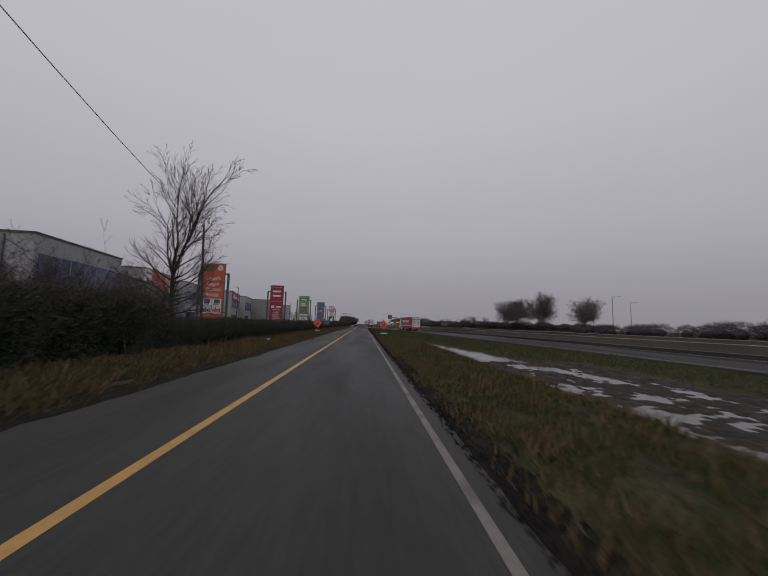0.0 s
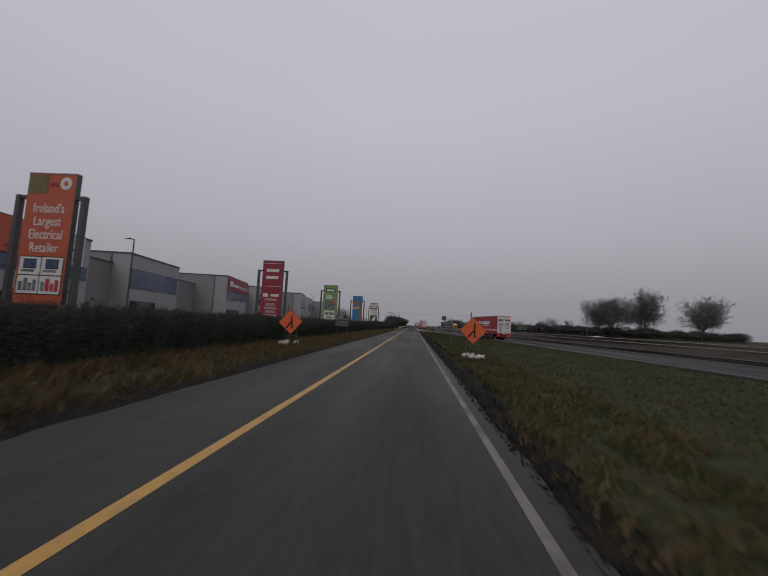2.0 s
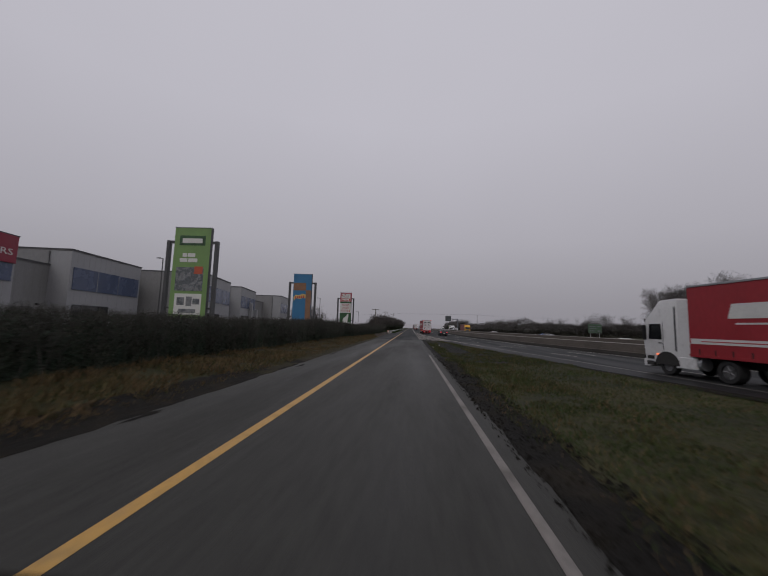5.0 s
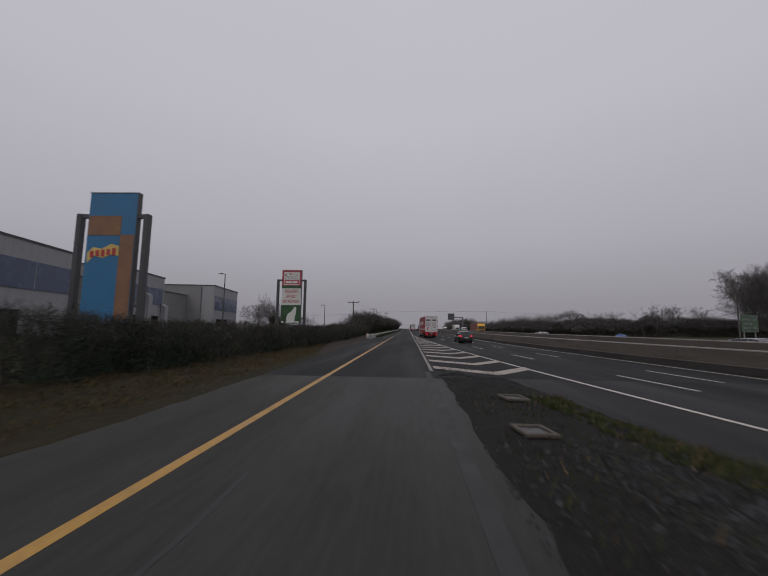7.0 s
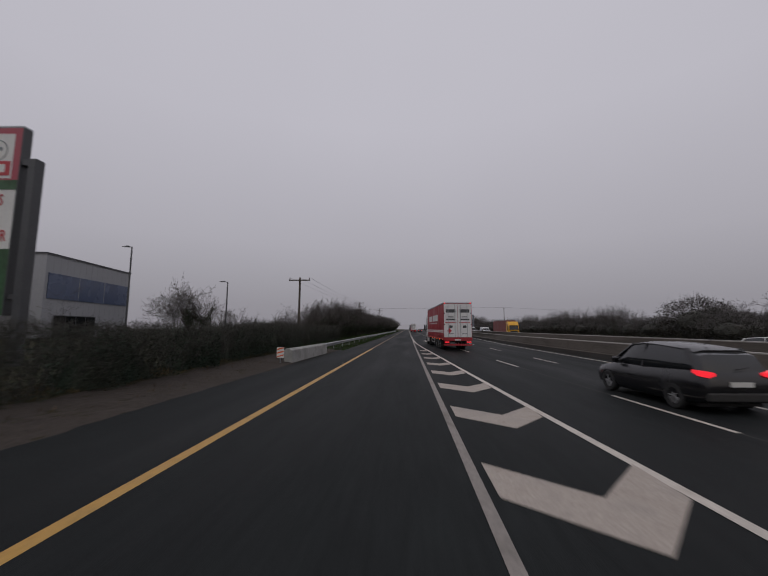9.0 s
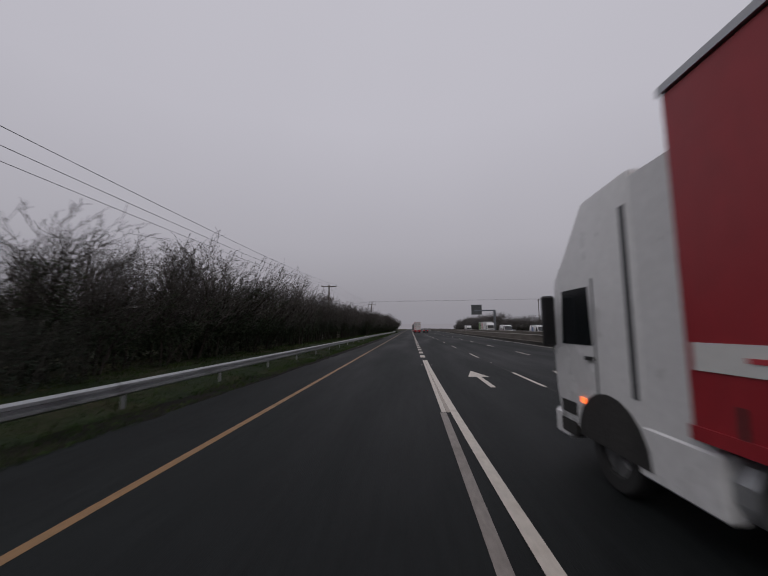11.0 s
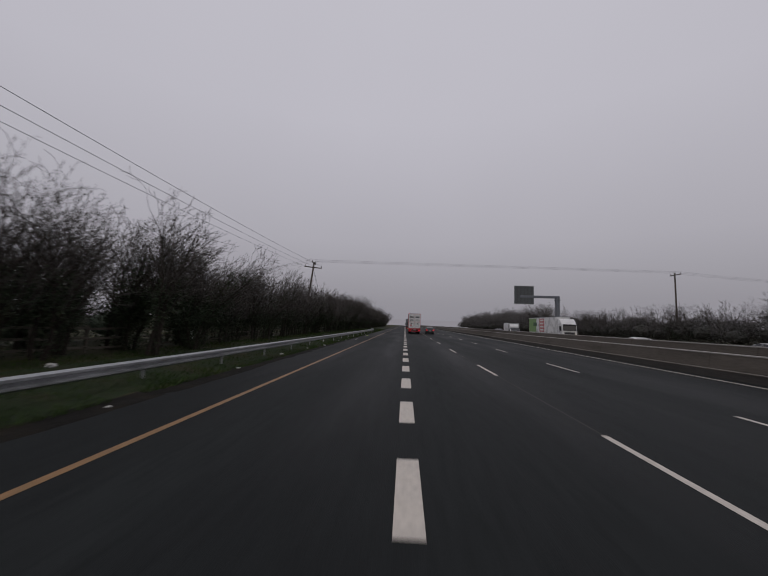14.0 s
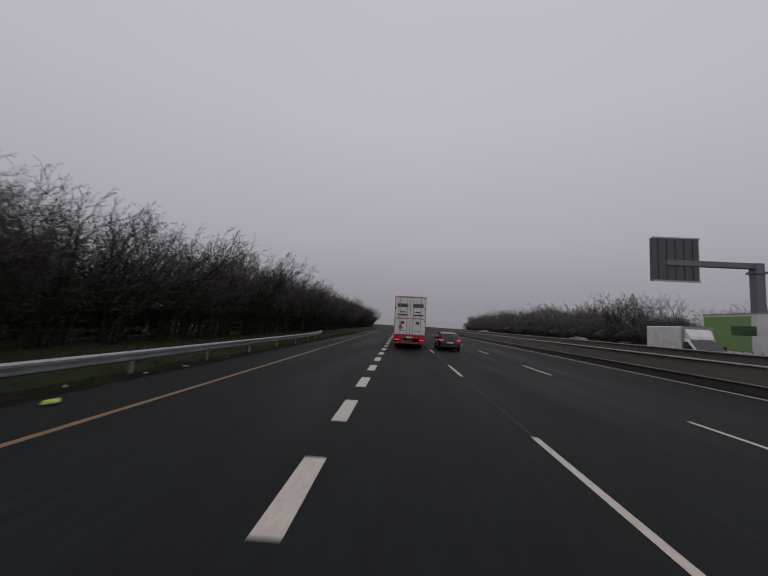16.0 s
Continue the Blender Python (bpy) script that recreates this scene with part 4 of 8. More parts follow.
# ---- retail units ----
def retail_unit(label, y0, x, length, yaw, h=12.0, depth=34.0, windows=(), fascia=None, shopfront=None, tall=True):
    """A flat-roofed unit whose front looks towards the road; y0 and x give the front corner that comes first along the road."""
    t = thing("retail_unit", label, "building", "retail units", at=pose(x, y0, 0, 0, 0, yaw))
    L = length
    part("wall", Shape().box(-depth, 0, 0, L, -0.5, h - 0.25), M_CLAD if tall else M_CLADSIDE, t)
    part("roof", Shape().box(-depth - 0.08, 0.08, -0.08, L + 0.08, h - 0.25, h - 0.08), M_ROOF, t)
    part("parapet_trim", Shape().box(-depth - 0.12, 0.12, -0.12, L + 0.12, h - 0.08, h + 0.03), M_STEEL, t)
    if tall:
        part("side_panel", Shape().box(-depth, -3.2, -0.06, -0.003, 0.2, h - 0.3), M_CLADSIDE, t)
        part("downpipe", Shape().tube((-3.0, -0.1, 0.0), (-3.0, -0.1, h - 0.4), 0.06, n=8), M_STEEL, t)
    part("plinth", Shape().box(0.003, 0.05, 0.02, L - 0.02, -0.3, 0.6), M_GREYCONC, t)
    n = int(L // 1.2)
    for k in range(1, n):
        part("panel_joint", Shape().box(0.0, 0.006, k * L / n - 0.012, k * L / n + 0.012, 0.65, h - 0.3), M_CLADSIDE, t)
    for a, b, z0, z1 in windows:
        wdw = part("window", Shape().box(0.007, 0.10, a, b, z0, z1), M_BLUEGLASS, t)
        for q in (a + (b - a) * 0.32, a + (b - a) * 0.64):
            part("mullion", Shape().box(0.10, 0.13, q - 0.05, q + 0.05, z0, z1), M_CLAD, wdw)
        part("window_frame", Shape().box(0.007, 0.12, a - 0.05, b + 0.05, z1, z1 + 0.06).box(0.007, 0.12, a - 0.05, b + 0.05, z0 - 0.06, z0), M_BLUEGLASS, wdw)
    if shopfront:
        a, b, z1 = shopfront
        d = part("shopfront", Shape().box(0.055, 0.12, a, b, -0.2, z1), M_GLASS, t, "dark shopfront glazing")
        part("door_frame", Shape().box(0.12, 0.17, a - 0.1, a, -0.2, z1).box(0.12, 0.17, b, b + 0.1, -0.2, z1).box(0.12, 0.17, a - 0.1, b + 0.1, z1, z1 + 0.1), M_STEEL, d)
        for k in range(1, 4):
            q = a + (b - a) * k / 4
            part("mullion", Shape().box(0.12, 0.15, q - 0.03, q + 0.03, -0.2, z1), M_STEEL, d)
    if fascia:
        a, b, z0, z1, mat = fascia
        part("fascia", Shape().box(0.007, 0.28, a, b, z0, z1), mat, t, bevel=0.02)
    return t


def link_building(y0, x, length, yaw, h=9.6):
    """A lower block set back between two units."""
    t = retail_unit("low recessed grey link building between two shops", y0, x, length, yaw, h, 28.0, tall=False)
    d = part("service_door", Shape().box(0.055, 0.12, 1.2, 4.4, -0.2, 3.2), M_STEEL, t, "dark steel service door")
    for k in range(6):
        part("door_slat", Shape().box(0.12, 0.135, 1.25, 4.35, 0.1 + 0.5 * k, 0.14 + 0.5 * k), M_ROOF, d)
    part("bulkhead_lamp", Shape().box(0.007, 0.3, 4.9, 5.2, 3.6, 3.8), M_BLACK, t, bevel=0.02)
    return t


def fascia_bar(t, a, b, z0, z1, mat):
    part("name_bar", Shape().box(0.285, 0.31, a, b, z0, z1), mat, t)


BAND = (0.6, 16.4, 6.15, 9.35)
retail_unit("grey clad retail unit with a blue glazed band", 43.5, -35.6, 18.2, 6.0, 11.6, windows=((0.8, 17.8, 5.85, 9.1),), shopfront=(8, 17.7, 3.4))
link_building(61.6, -37.8, 12.2, 3.0, 8.8)
u = retail_unit("grey retail unit with orange fascia between two white boards", 74.4, -41.3, 16.8, 8.2, windows=((0.3, 16.5, 6.1, 7.8),), fascia=(3.05, 12.4, 7.9, 11.85, M_ORANGE), shopfront=(3, 12, 3.6))
for q in (0.1, 12.45):
    part("white_board", Shape().box(0.007, 0.26, q, q + 2.9, 7.9, 11.85), M_SIGNWHITE, u, bevel=0.02)
    for a in (0.35, 1.65):
        for z in (8.5, 9.75, 10.95):
            part("printed_bar", Shape().box(0.265, 0.28, q + a, q + a + 0.85, z, z + 0.28), M_PRINTGREY, u)
fascia_bar(u, 4.6, 9.0, 9.7, 10.4, M_REDSIGN)
part("round_emblem", Shape().tube((0.28, 10.7, 10.1), (0.31, 10.7, 10.1), 0.95, n=20), M_SIGNWHITE, u)
part("emblem_centre", Shape().tube((0.30, 10.7, 10.1), (0.32, 10.7, 10.1), 0.42, n=6), M_ORANGE, u)
fascia_bar(u, 4.2, 11.2, 8.5, 8.8, M_REDSIGN)
link_building(91.0, -46.5, 9.0, 10.0, 10.2)
retail_unit("grey retail unit with a dark blue glazed band", 100.3, -45.3, 16.9, 9.2, windows=(BAND,), shopfront=(1.0, 8.6, 3.8))
link_building(117.2, -49.0, 11.0, 9.5)
u = retail_unit("grey retail unit with crimson fascia and blue glazing", 128.5, -43.2, 19.0, 11.5, windows=((0.5, 18.6, 6.3, 8.4),), fascia=(0.2, 18.8, 8.45, 11.85, M_REDSIGN), shopfront=(1, 11, 3.6))
fascia_bar(u, 1.4, 4.0, 9.5, 10.9, M_SIGNWHITE)
fascia_bar(u, 4.6, 9.2, 9.6, 10.3, M_SIGNWHITE)
lettering("lettering", "INTERIORS", 1.1, M_SIGNWHITE, u, 0.29, 14.0, 9.75, width=8.2, face_yaw=90)
part("roof_mast", Shape().tube((-2, 16.5, 11.9), (-2, 16.5, 13.4), 0.04, n=6).tube((-2, 16.1, 13.2), (-2, 16.9, 13.2), 0.03, n=6), M_STEEL, u)
link_building(147.6, -48.6, 6.8, 11.0)
retail_unit("pale grey retail unit with a faint blue band", 154.5, -47.0, 17.0, 8.5, windows=(BAND,), shopfront=(1.0, 8.6, 3.8))
link_building(171.6, -52.0, 8.0, 9.0, 9.8)
retail_unit("large grey retail unit with a long dark blue glazed band", 177.0, -39.8, 18.2, 12.0, windows=((1.1, 17.9, 6.2, 9.5),), shopfront=(2, 10, 3.6))
link_building(195.0, -47.0, 9.5, 10.0)
u = retail_unit("pale grey retail unit with a blue glazed band and entrance piers", 203.7, -45.0, 17.0, 10.8, windows=(BAND,), shopfront=(1.0, 15.0, 3.8))
for q, z in ((10.0, 8.2), (16.6, 6.4)):
    part("entrance_pier", Shape().loft([[(0.13, q - 0.7, 0), (0.95, q - 0.7, 0), (0.95, q + 0.7, 0), (0.13, q + 0.7, 0)], [(0.13, q - 0.7, z), (0.95, q - 0.7, z - 0.5), (0.95, q + 0.7, z - 0.5), (0.13, q + 0.7, z)]]), M_CLAD, u, "pale entrance pier")
link_building(220.6, -49.0, 13.0, 8.0, 9.4)
retail_unit("pale grey retail unit with long blue glazing", 233.4, -44.4, 18.6, 9.6, windows=((0.5, 18.0, 5.95, 9.3),), shopfront=(2, 10, 3.6))


# ---- lamp columns ----
def lamp_column(x, y, h, arm=0.35, group="street lamps"):
    t = thing("street_lamp", "slim grey street lamp column, unlit, " + ("behind the hedge" if arm > 0 else "beyond the motorway"), "lamp", group, at=pose(x, y, 0))
    part("column", Shape().tube((0, 0, -0.2), (0, 0, h), 0.09, 0.055, 10), M_STEEL, t, smooth=True)
    part("arm", Shape().tube((0, 0, h - 0.05), (-arm, 0, h + 0.03), 0.035, 0.03, 8), M_STEEL, t)
    part("lantern", Shape().loft([[(-arm - 0.5, -0.07, h), (-arm - 0.5, 0.07, h), (-arm - 0.5, 0.05, h + 0.05), (-arm - 0.5, -0.05, h + 0.05)],
                                  [(-arm + 0.05, -0.12, h - 0.03), (-arm + 0.05, 0.12, h - 0.03), (-arm + 0.05, 0.09, h + 0.1), (-arm + 0.05, -0.09, h + 0.1)]]), M_STEEL, t)
    return t


for x, y, h in ((-22.3, 73.5, 8.5), (-26.3, 145.6, 9.2), (-18.6, 189.4, 8.2), (-20, 218, 8.9), (-14.5, 224, 6.6), (-23, 112, 8.0)):
    lamp_column(x, y, h)
for x, y, h in ((66, 88, 10.5), (83.5, 104.5, 10.5), (80, 117, 11.3), (72, 137, 10.5)):
    lamp_column(x, y, h, -2.1, "motorway lamps")


# ---- poles and wires ----
def bent(s, pts, r):
    """One bent wire through the points."""
    rings = []
    for i, p in enumerate(pts):
        d = (pts[min(i + 1, len(pts) - 1)] - pts[max(i - 1, 0)]).normalized()
        u = d.cross(Vector((0.31, 0.52, 0.79))).normalized()
        w = d.cross(u)
        rings.append([tuple(p + (u * cx + w * cy) * r) for cx, cy in ((1, 0), (0, 1), (-1, 0), (0, -1))])
    return s.loft(rings)


def wire(name_a, a, b, sag, parent, r=0.012):
    s = Shape()
    a, b = Vector(a), Vector(b)
    n = 18
    pts = [a.lerp(b, i / n) - Vector((0, 0, 4 * sag * (i / n) * (1 - i / n))) for i in range(n + 1)]
    bent(s, pts, r)
    return part(name_a, s, M_WIRE, parent)


def pole(label, x, y, h, lean=0.0, arm=0.0, arm_z=0.35, platform=False, second_arm=False, yaw=0.0):
    t = thing("utility_pole", label, "utility pole", "utility poles", at=pose(x, y, 0, 0, lean, yaw))
    part("post", Shape().tube((0, 0, -0.4), (0, 0, h), 0.15, 0.11, 10), M_POLE, t, smooth=True)
    if arm:
        part("cross_arm", Shape().box(-arm, arm, -0.16, -0.05, h - arm_z - 0.06, h - arm_z + 0.08), M_POLE, t, bevel=0.01)
        for q in (-arm + 0.08, 0.0, arm - 0.08):
            part("insulator", Shape().tube((q, -0.1, h - arm_z + 0.08), (q, -0.1, h - arm_z + 0.2), 0.035, 0.06, 8).tube((q, -0.1, h - arm_z + 0.2), (q, -0.1, h - arm_z + 0.32), 0.06, 0.03, 8), M_INSUL, t)
    if second_arm:
        part("cross_arm", Shape().box(-0.06, 0.06, -1.1, 1.1, h - 0.2, h - 0.05), M_POLE, t, bevel=0.01)
        for q in (-1.0, 0.4, 1.0):
            part("insulator", Shape().tube((0, q, h - 0.05), (0, q, h + 0.2), 0.05, 0.035, 8), M_INSUL, t)
        for q in (-0.9, 0.0, 0.9):
            s = Shape()
            pts = [Vector((q * 1.2, -0.1, h - 0.5)), Vector((q * 1.3 + 0.1, 0.1, h + 0.1)), Vector((q * 0.7 + 0.1, q * 0.6, h + 0.4)), Vector((0, q, h + 0.2))]
            bent(s, pts, 0.012)
            part("jumper", s, M_WIRE, t)
    if platform:
        pz = h - 2.8
        part("platform", Shape().box(-0.95, 0.95, -0.25, -0.1, pz, pz + 0.14), M_POLE, t, bevel=0.01)
        for q in (-0.8, -0.35, 0.3, 0.75):
            part("switch_insulator", Shape().tube((q, -0.2, pz + 0.1), (q + 0.16, -0.25, pz + 0.62), 0.06, 0.05, 8).tube((q + 0.16, -0.25, pz + 0.62), (q + 0.18, -0.25, pz + 0.72), 0.09, 0.05, 8).tube((q, -0.2, pz + 0.1), (q - 0.14, -0.3, pz + 0.5), 0.05, 0.07, 8), M_INSUL, t)
        for q, e in ((-0.8, -1.25), (-0.35, -0.7), (0.3, 0.45), (0.75, 1.2)):
            s = Shape()
            pts = [Vector((e, -0.15, h - 0.4)), Vector((e * 1.12, -0.2, h - 1.2)), Vector((q * 1.2, -0.2, h - 1.6)), Vector((q, -0.2, pz + 0.55))]
            bent(s, pts, 0.012)
            part("jumper", s, M_WIRE, t)
    return t


pole("leaning weathered timber pole carrying one wire beside the hedge", -13.55, 38.0, 11.9, lean=-2.6)
pole("weathered timber pole carrying one wire", 9.0, -45.0, 11.1)
pole("weathered timber pole with a cross-arm in the hedge line", -9.6, 232.1, 8.15, arm=1.3)
pole("weathered timber pole with cross-arm, switchgear platform and drooping jumpers", -10.8, 294.9, 9.75, arm=1.35, platform=True)
pole("weathered timber pole where wires turn across the road", -10.5, 353.6, 10.8, lean=6, arm=1.3, arm_z=0.8, second_arm=True)
pole("weathered timber pole with a cross-arm beyond the motorway", 49.1, 363.8, 11.9, arm=1.2, yaw=90)
lines = thing("overhead_line", "thin dark overhead wires strung between timber poles", "wires")
wire("wire", (-14.05, 38.0, 11.75), (9.0, -45.0, 11.0), 2.5, lines, 0.016)
for q in (-1.25, 0.0, 1.25):
    wire("wire", (-9.6 + q, 232, 8.15), (-10.8 + q, 294.8, 9.65), 0.6, lines)
    wire("wire", (-10.8 + q, 294.8, 9.65), (-9.5 + q, 353.5, 10.15), 0.5, lines)
    wire("wire", (-9.45, 353.6 + 0.75 * q, 10.95), (49.1, 363.8 + 0.75 * q, 12.0), 0.0, lines)
    wire("wire", (49.1, 363.8 + 0.75 * q, 12.0), (105, 374 + 0.8 * q, 11.4), 0.6, lines)
    wire("wire", (-9.45, 353.6 + 0.75 * q, 10.95), (-70, 388 + 0.75 * q, 10.0), 0.8, lines)
for dx, dy in ((2.2, 6.5), (3.6, 7.4)):
    wire("stay_wire", (-9.5, 353.7, 10.2), (-9.6 + dx * 0.3, 353.6 + dy, 0.4), 0.0, lines, 0.012)
    a, b = Vector((-9.5, 353.7, 10.2)), Vector((-9.6 + dx * 0.3, 353.6 + dy, 0.4))
    c = a.lerp(b, 0.38)
    part("stay_insulator", Shape().tube(c - (b - a).normalized() * 0.1, c + (b - a).normalized() * 0.1, 0.055, n=8), M_INSUL, lines)

# ---- sign gantry over the far carriageway ----
gantry = thing("sign_gantry", "grey steel cantilever gantry holding a matrix sign seen from behind", "gantry", at=pose(0, 384, 0))
part("column", Shape().box(37.8, 38.6, -0.4, 0.4, -0.3, 9.3), M_GANTRY, gantry, bevel=0.06)
part("base_plate", Shape().box(37.5, 38.9, -0.7, 0.7, -0.1, 0.12), M_GANTRY, gantry)
part("collar", Shape().box(37.65, 38.75, -0.5, 0.5, 8.3, 8.5), M_GANTRY, gantry)
part("arm", Shape().box(30.0, 38.6, -0.22, 0.22, 8.75, 9.3), M_GANTRY, gantry, bevel=0.04)
cab = part("sign_box", Shape().box(28.85, 33.05, -0.12, 0.35, 7.3, 11.4), M_SIGNBACK, gantry, "dark grey back of a matrix sign", bevel=0.04)
for k in range(5):
    part("rib", Shape().box(29.3 + 0.78 * k, 29.45 + 0.78 * k, -0.2, -0.12, 7.5, 11.2), M_STEEL, cab)
part("frame", Shape().box(28.8, 33.1, -0.16, -0.1, 11.32, 11.45).box(28.8, 33.1, -0.16, -0.1, 7.25, 7.38), M_GALV, cab)


# ---- road signs ----
def back_sign(label, x0, x1, y, z0, z1):
    t = thing("road_sign", label, "road sign", "road signs seen from behind", at=pose(x0, y, 0))
    w = x1 - x0
    pl = part("plate", Shape().box(0, w, 0.05, 0.075, z0, z1), M_SIGNBACK, t, bevel=0.008)
    for z in (z0 + 0.18, (z0 + z1) / 2, z1 - 0.12):
        part("stiffener", Shape().box(0.03, w - 0.03, 0.02, 0.05, z - 0.03, z + 0.03), M_GALV, pl)
    part("top_edge", Shape().box(0, w, 0.04, 0.08, z1, z1 + 0.015), M_GALV, pl)
    for q in (0.16, w - 0.16):
        part("post", Shape().tube((q, 0, -0.3), (q, 0, z1 - 0.02), 0.045, n=10), M_STEEL, t, smooth=True)
    return t


back_sign("grey back of a road sign on two posts in the grass", 6.25, 7.6, 88, 1.5, 2.5)
back_sign("grey back of a wide road sign by the hedge", -6.75, -5.1, 88, 1.4, 2.44)


def works_sign(x, y, zc, half, lean=0.0):
    t = thing("roadworks_sign", "orange diamond merge warning sign on a steel trestle", "warning sign", "roadworks signs", at=pose(x, y, 0, 0, lean, 2))
    def diamond(h, y0, y1):
        v = [(0, y0, zc - h), (h, y0, zc), (0, y0, zc + h), (-h, y0, zc), (0, y1, zc - h), (h, y1, zc), (0, y1, zc + h), (-h, y1, zc)]
        return Shape().add(v, [(0, 1, 2, 3), (7, 6, 5, 4), (0, 4, 5, 1), (1, 5, 6, 2), (2, 6, 7, 3), (3, 7, 4, 0)])
    part("border", diamond(half, 0.0, 0.03), M_BLACK, t)
    face = part("face", diamond(half * 0.965, -0.006, 0.0), M_WARN, t)
    part("symbol_stem", Shape().box(0.04, 0.15, -0.011, -0.006, zc - 0.45, zc + 0.48), M_BLACK, face)
    part("symbol_branch", Shape().add([(-0.38, -0.011, zc - 0.38), (-0.27, -0.011, zc - 0.46), (0.06, -0.011, zc - 0.08), (0.06, -0.011, zc + 0.08)], [(0, 1, 2, 3)]), M_BLACK, face)
    for sx in (-0.32, 0.32):
        part("front_leg", Shape().tube((sx, 0.04, zc - 0.2), (sx * 1.45, -0.12, 0.0), 0.02, n=6), M_STEEL, t)
        part("back_leg", Shape().tube((sx, 0.06, zc - 0.1), (sx * 1.2, 0.85, 0.0), 0.02, n=6), M_STEEL, t)
    part("brace", Shape().tube((-0.42, -0.03, zc - 0.95), (0.42, -0.03, zc - 0.95), 0.015, n=6), M_STEEL, t)
    part("mast", Shape().box(-0.17, -0.11, 0.03, 0.08, 0.0, zc + half + 0.28), M_STEEL, t)
    return t


def sandbag(x, y, yaw, s=1.0):
    t = thing("sandbag", "white woven sandbag lying on the grass verge", "sandbag", "sandbags", at=pose(x, y, terrain(x, y), 0, 0, yaw))
    bm = bmesh.new()
    bmesh.ops.create_uvsphere(bm, u_segments=12, v_segments=8, radius=1.0)
    for v in bm.verts:
        c = v.co
        k = 1 + 0.12 * noise.noise((c.x * 2 + x, c.y * 2 + y, c.z * 2))
        v.co = Vector((math.copysign(abs(c.x) ** 0.7, c.x) * 0.2 * s * k, math.copysign(abs(c.y) ** 0.7, c.y) * 0.16 * s * k, max(-0.0, 0.15 + c.z * 0.15 * k) * s))
    me = bpy.data.meshes.new("sack")
    bm.to_mesh(me)
    bm.free()
    me.materials.append(M_BAG)
    me.polygons.foreach_set("use_smooth", [True] * len(me.polygons))
    part("sack", me, M_BAG, t)
    part("tied_neck", Shape().tube((0.12 * s, 0, 0.24 * s), (0.2 * s, 0.02, 0.34 * s), 0.035, 0.055, 8), M_BAG, t)


works_sign(6.75, 67.3, 1.80, 0.88)
works_sign(-5.4, 68.2, 1.82, 0.86, -5)
for q in ((6.35, 67.9, 20), (6.75, 68.1, -30), (6.6, 66.7, 10), (6.95, 66.6, 60), (7.2, 66.8, -20), (-5.9, 68.7, 15), (-5.3, 68.9, -25), (-5.9, 67.6, 0), (-5.55, 67.5, 40)):
    sandbag(*q)

for q in (6.79, 7.02):
    t = thing("marker_post", "thin dark marker post standing in the grass", "post", "marker posts", at=pose(q, 23.1, -0.1, 0, 1.5))
    part("stake", Shape().tube((0, 0, -0.2), (0, 0, 1.05), 0.035, 0.03, 8), M_BLACK, t)
    part("cap", Shape().tube((0, 0, 1.05), (0, 0, 1.08), 0.04, n=8), M_STEEL, t)

# green direction sign in the field beyond the far carriageway
t = thing("direction_sign", "green road direction sign on two posts in the grass", "road sign", at=pose(47.9, 198.4, -0.05, 0, 0, 32))
board = part("sign_board", Shape().box(-2.7, 2.7, -0.03, 0.03, 1.9, 4.15), M_DKGREEN, t, bevel=0.01)
part("border", Shape().box(-2.62, 2.62, -0.04, -0.032, 4.02, 4.08).box(-2.62, 2.62, -0.04, -0.032, 1.97, 2.03).box(-2.62, -2.56, -0.04, -0.032, 2.03, 4.02).box(2.56, 2.62, -0.04, -0.032, 2.03, 4.02), M_PRINTGREY, board)
for q, z, ww in ((-1.0, 3.55, 1.2), (-0.9, 3.0, 1.4), (-1.1, 2.45, 1.1), (1.5, 3.55, 0.7), (1.5, 2.45, 0.7)):
    part("lettering_bar", Shape().box(q - ww, q + ww, -0.04, -0.032, z - 0.12, z + 0.12), M_PRINTGREY, board)
for q in (-1.8, 1.8):
    part("post", Shape().tube((q, 0.09, -0.4), (q, 0.09, 4.05), 0.057, n=10), M_GALV, t)

# drain covers in the gravel nose
for x, y in ((5.75, 155.3), (6.3, 158.6)):
    t = thing("drain_cover", "square concrete drain surround with an iron lid", "drain cover", "drain covers", at=pose(x, y, nose_height(x, y) + 0.02, 0, 2, 8))
    part("surround", Shape().box(-0.33, 0.33, -0.36, -0.26, 0, 0.07).box(-0.33, 0.33, 0.26, 0.36, 0, 0.07).box(-0.33, -0.24, -0.26, 0.26, 0, 0.07).box(0.24, 0.33, -0.26, 0.26, 0, 0.07), M_CONCRETE, t, bevel=0.01)
    part("lid", Shape().box(-0.24, 0.24, -0.26, 0.26, 0.0, 0.03), M_STEEL, t)

# concrete gully slabs in the verge
for x, y, w in ((-2.75, 276.7, 1.0), (-4.0, 254.4, 0.45)):
    t = thing("gully_slab", "pale broken concrete gully slab in the grass", "slab", "gully slabs", at=pose(x, y, 0.0, 0, 0, 6))
    part("slab", Shape().box(-w / 2, w / 2, -0.3, 0.3, -0.05, 0.1), M_GREYCONC, t, bevel=0.02)
    part("grate", Shape().box(-w / 3, w / 3, -0.18, 0.18, 0.1, 0.115), M_STEEL, t)

# puddles and churned mud beside the slip road
mud = thing("mud_patch", "churned wet mud in the verge", "mud", kind="structure")


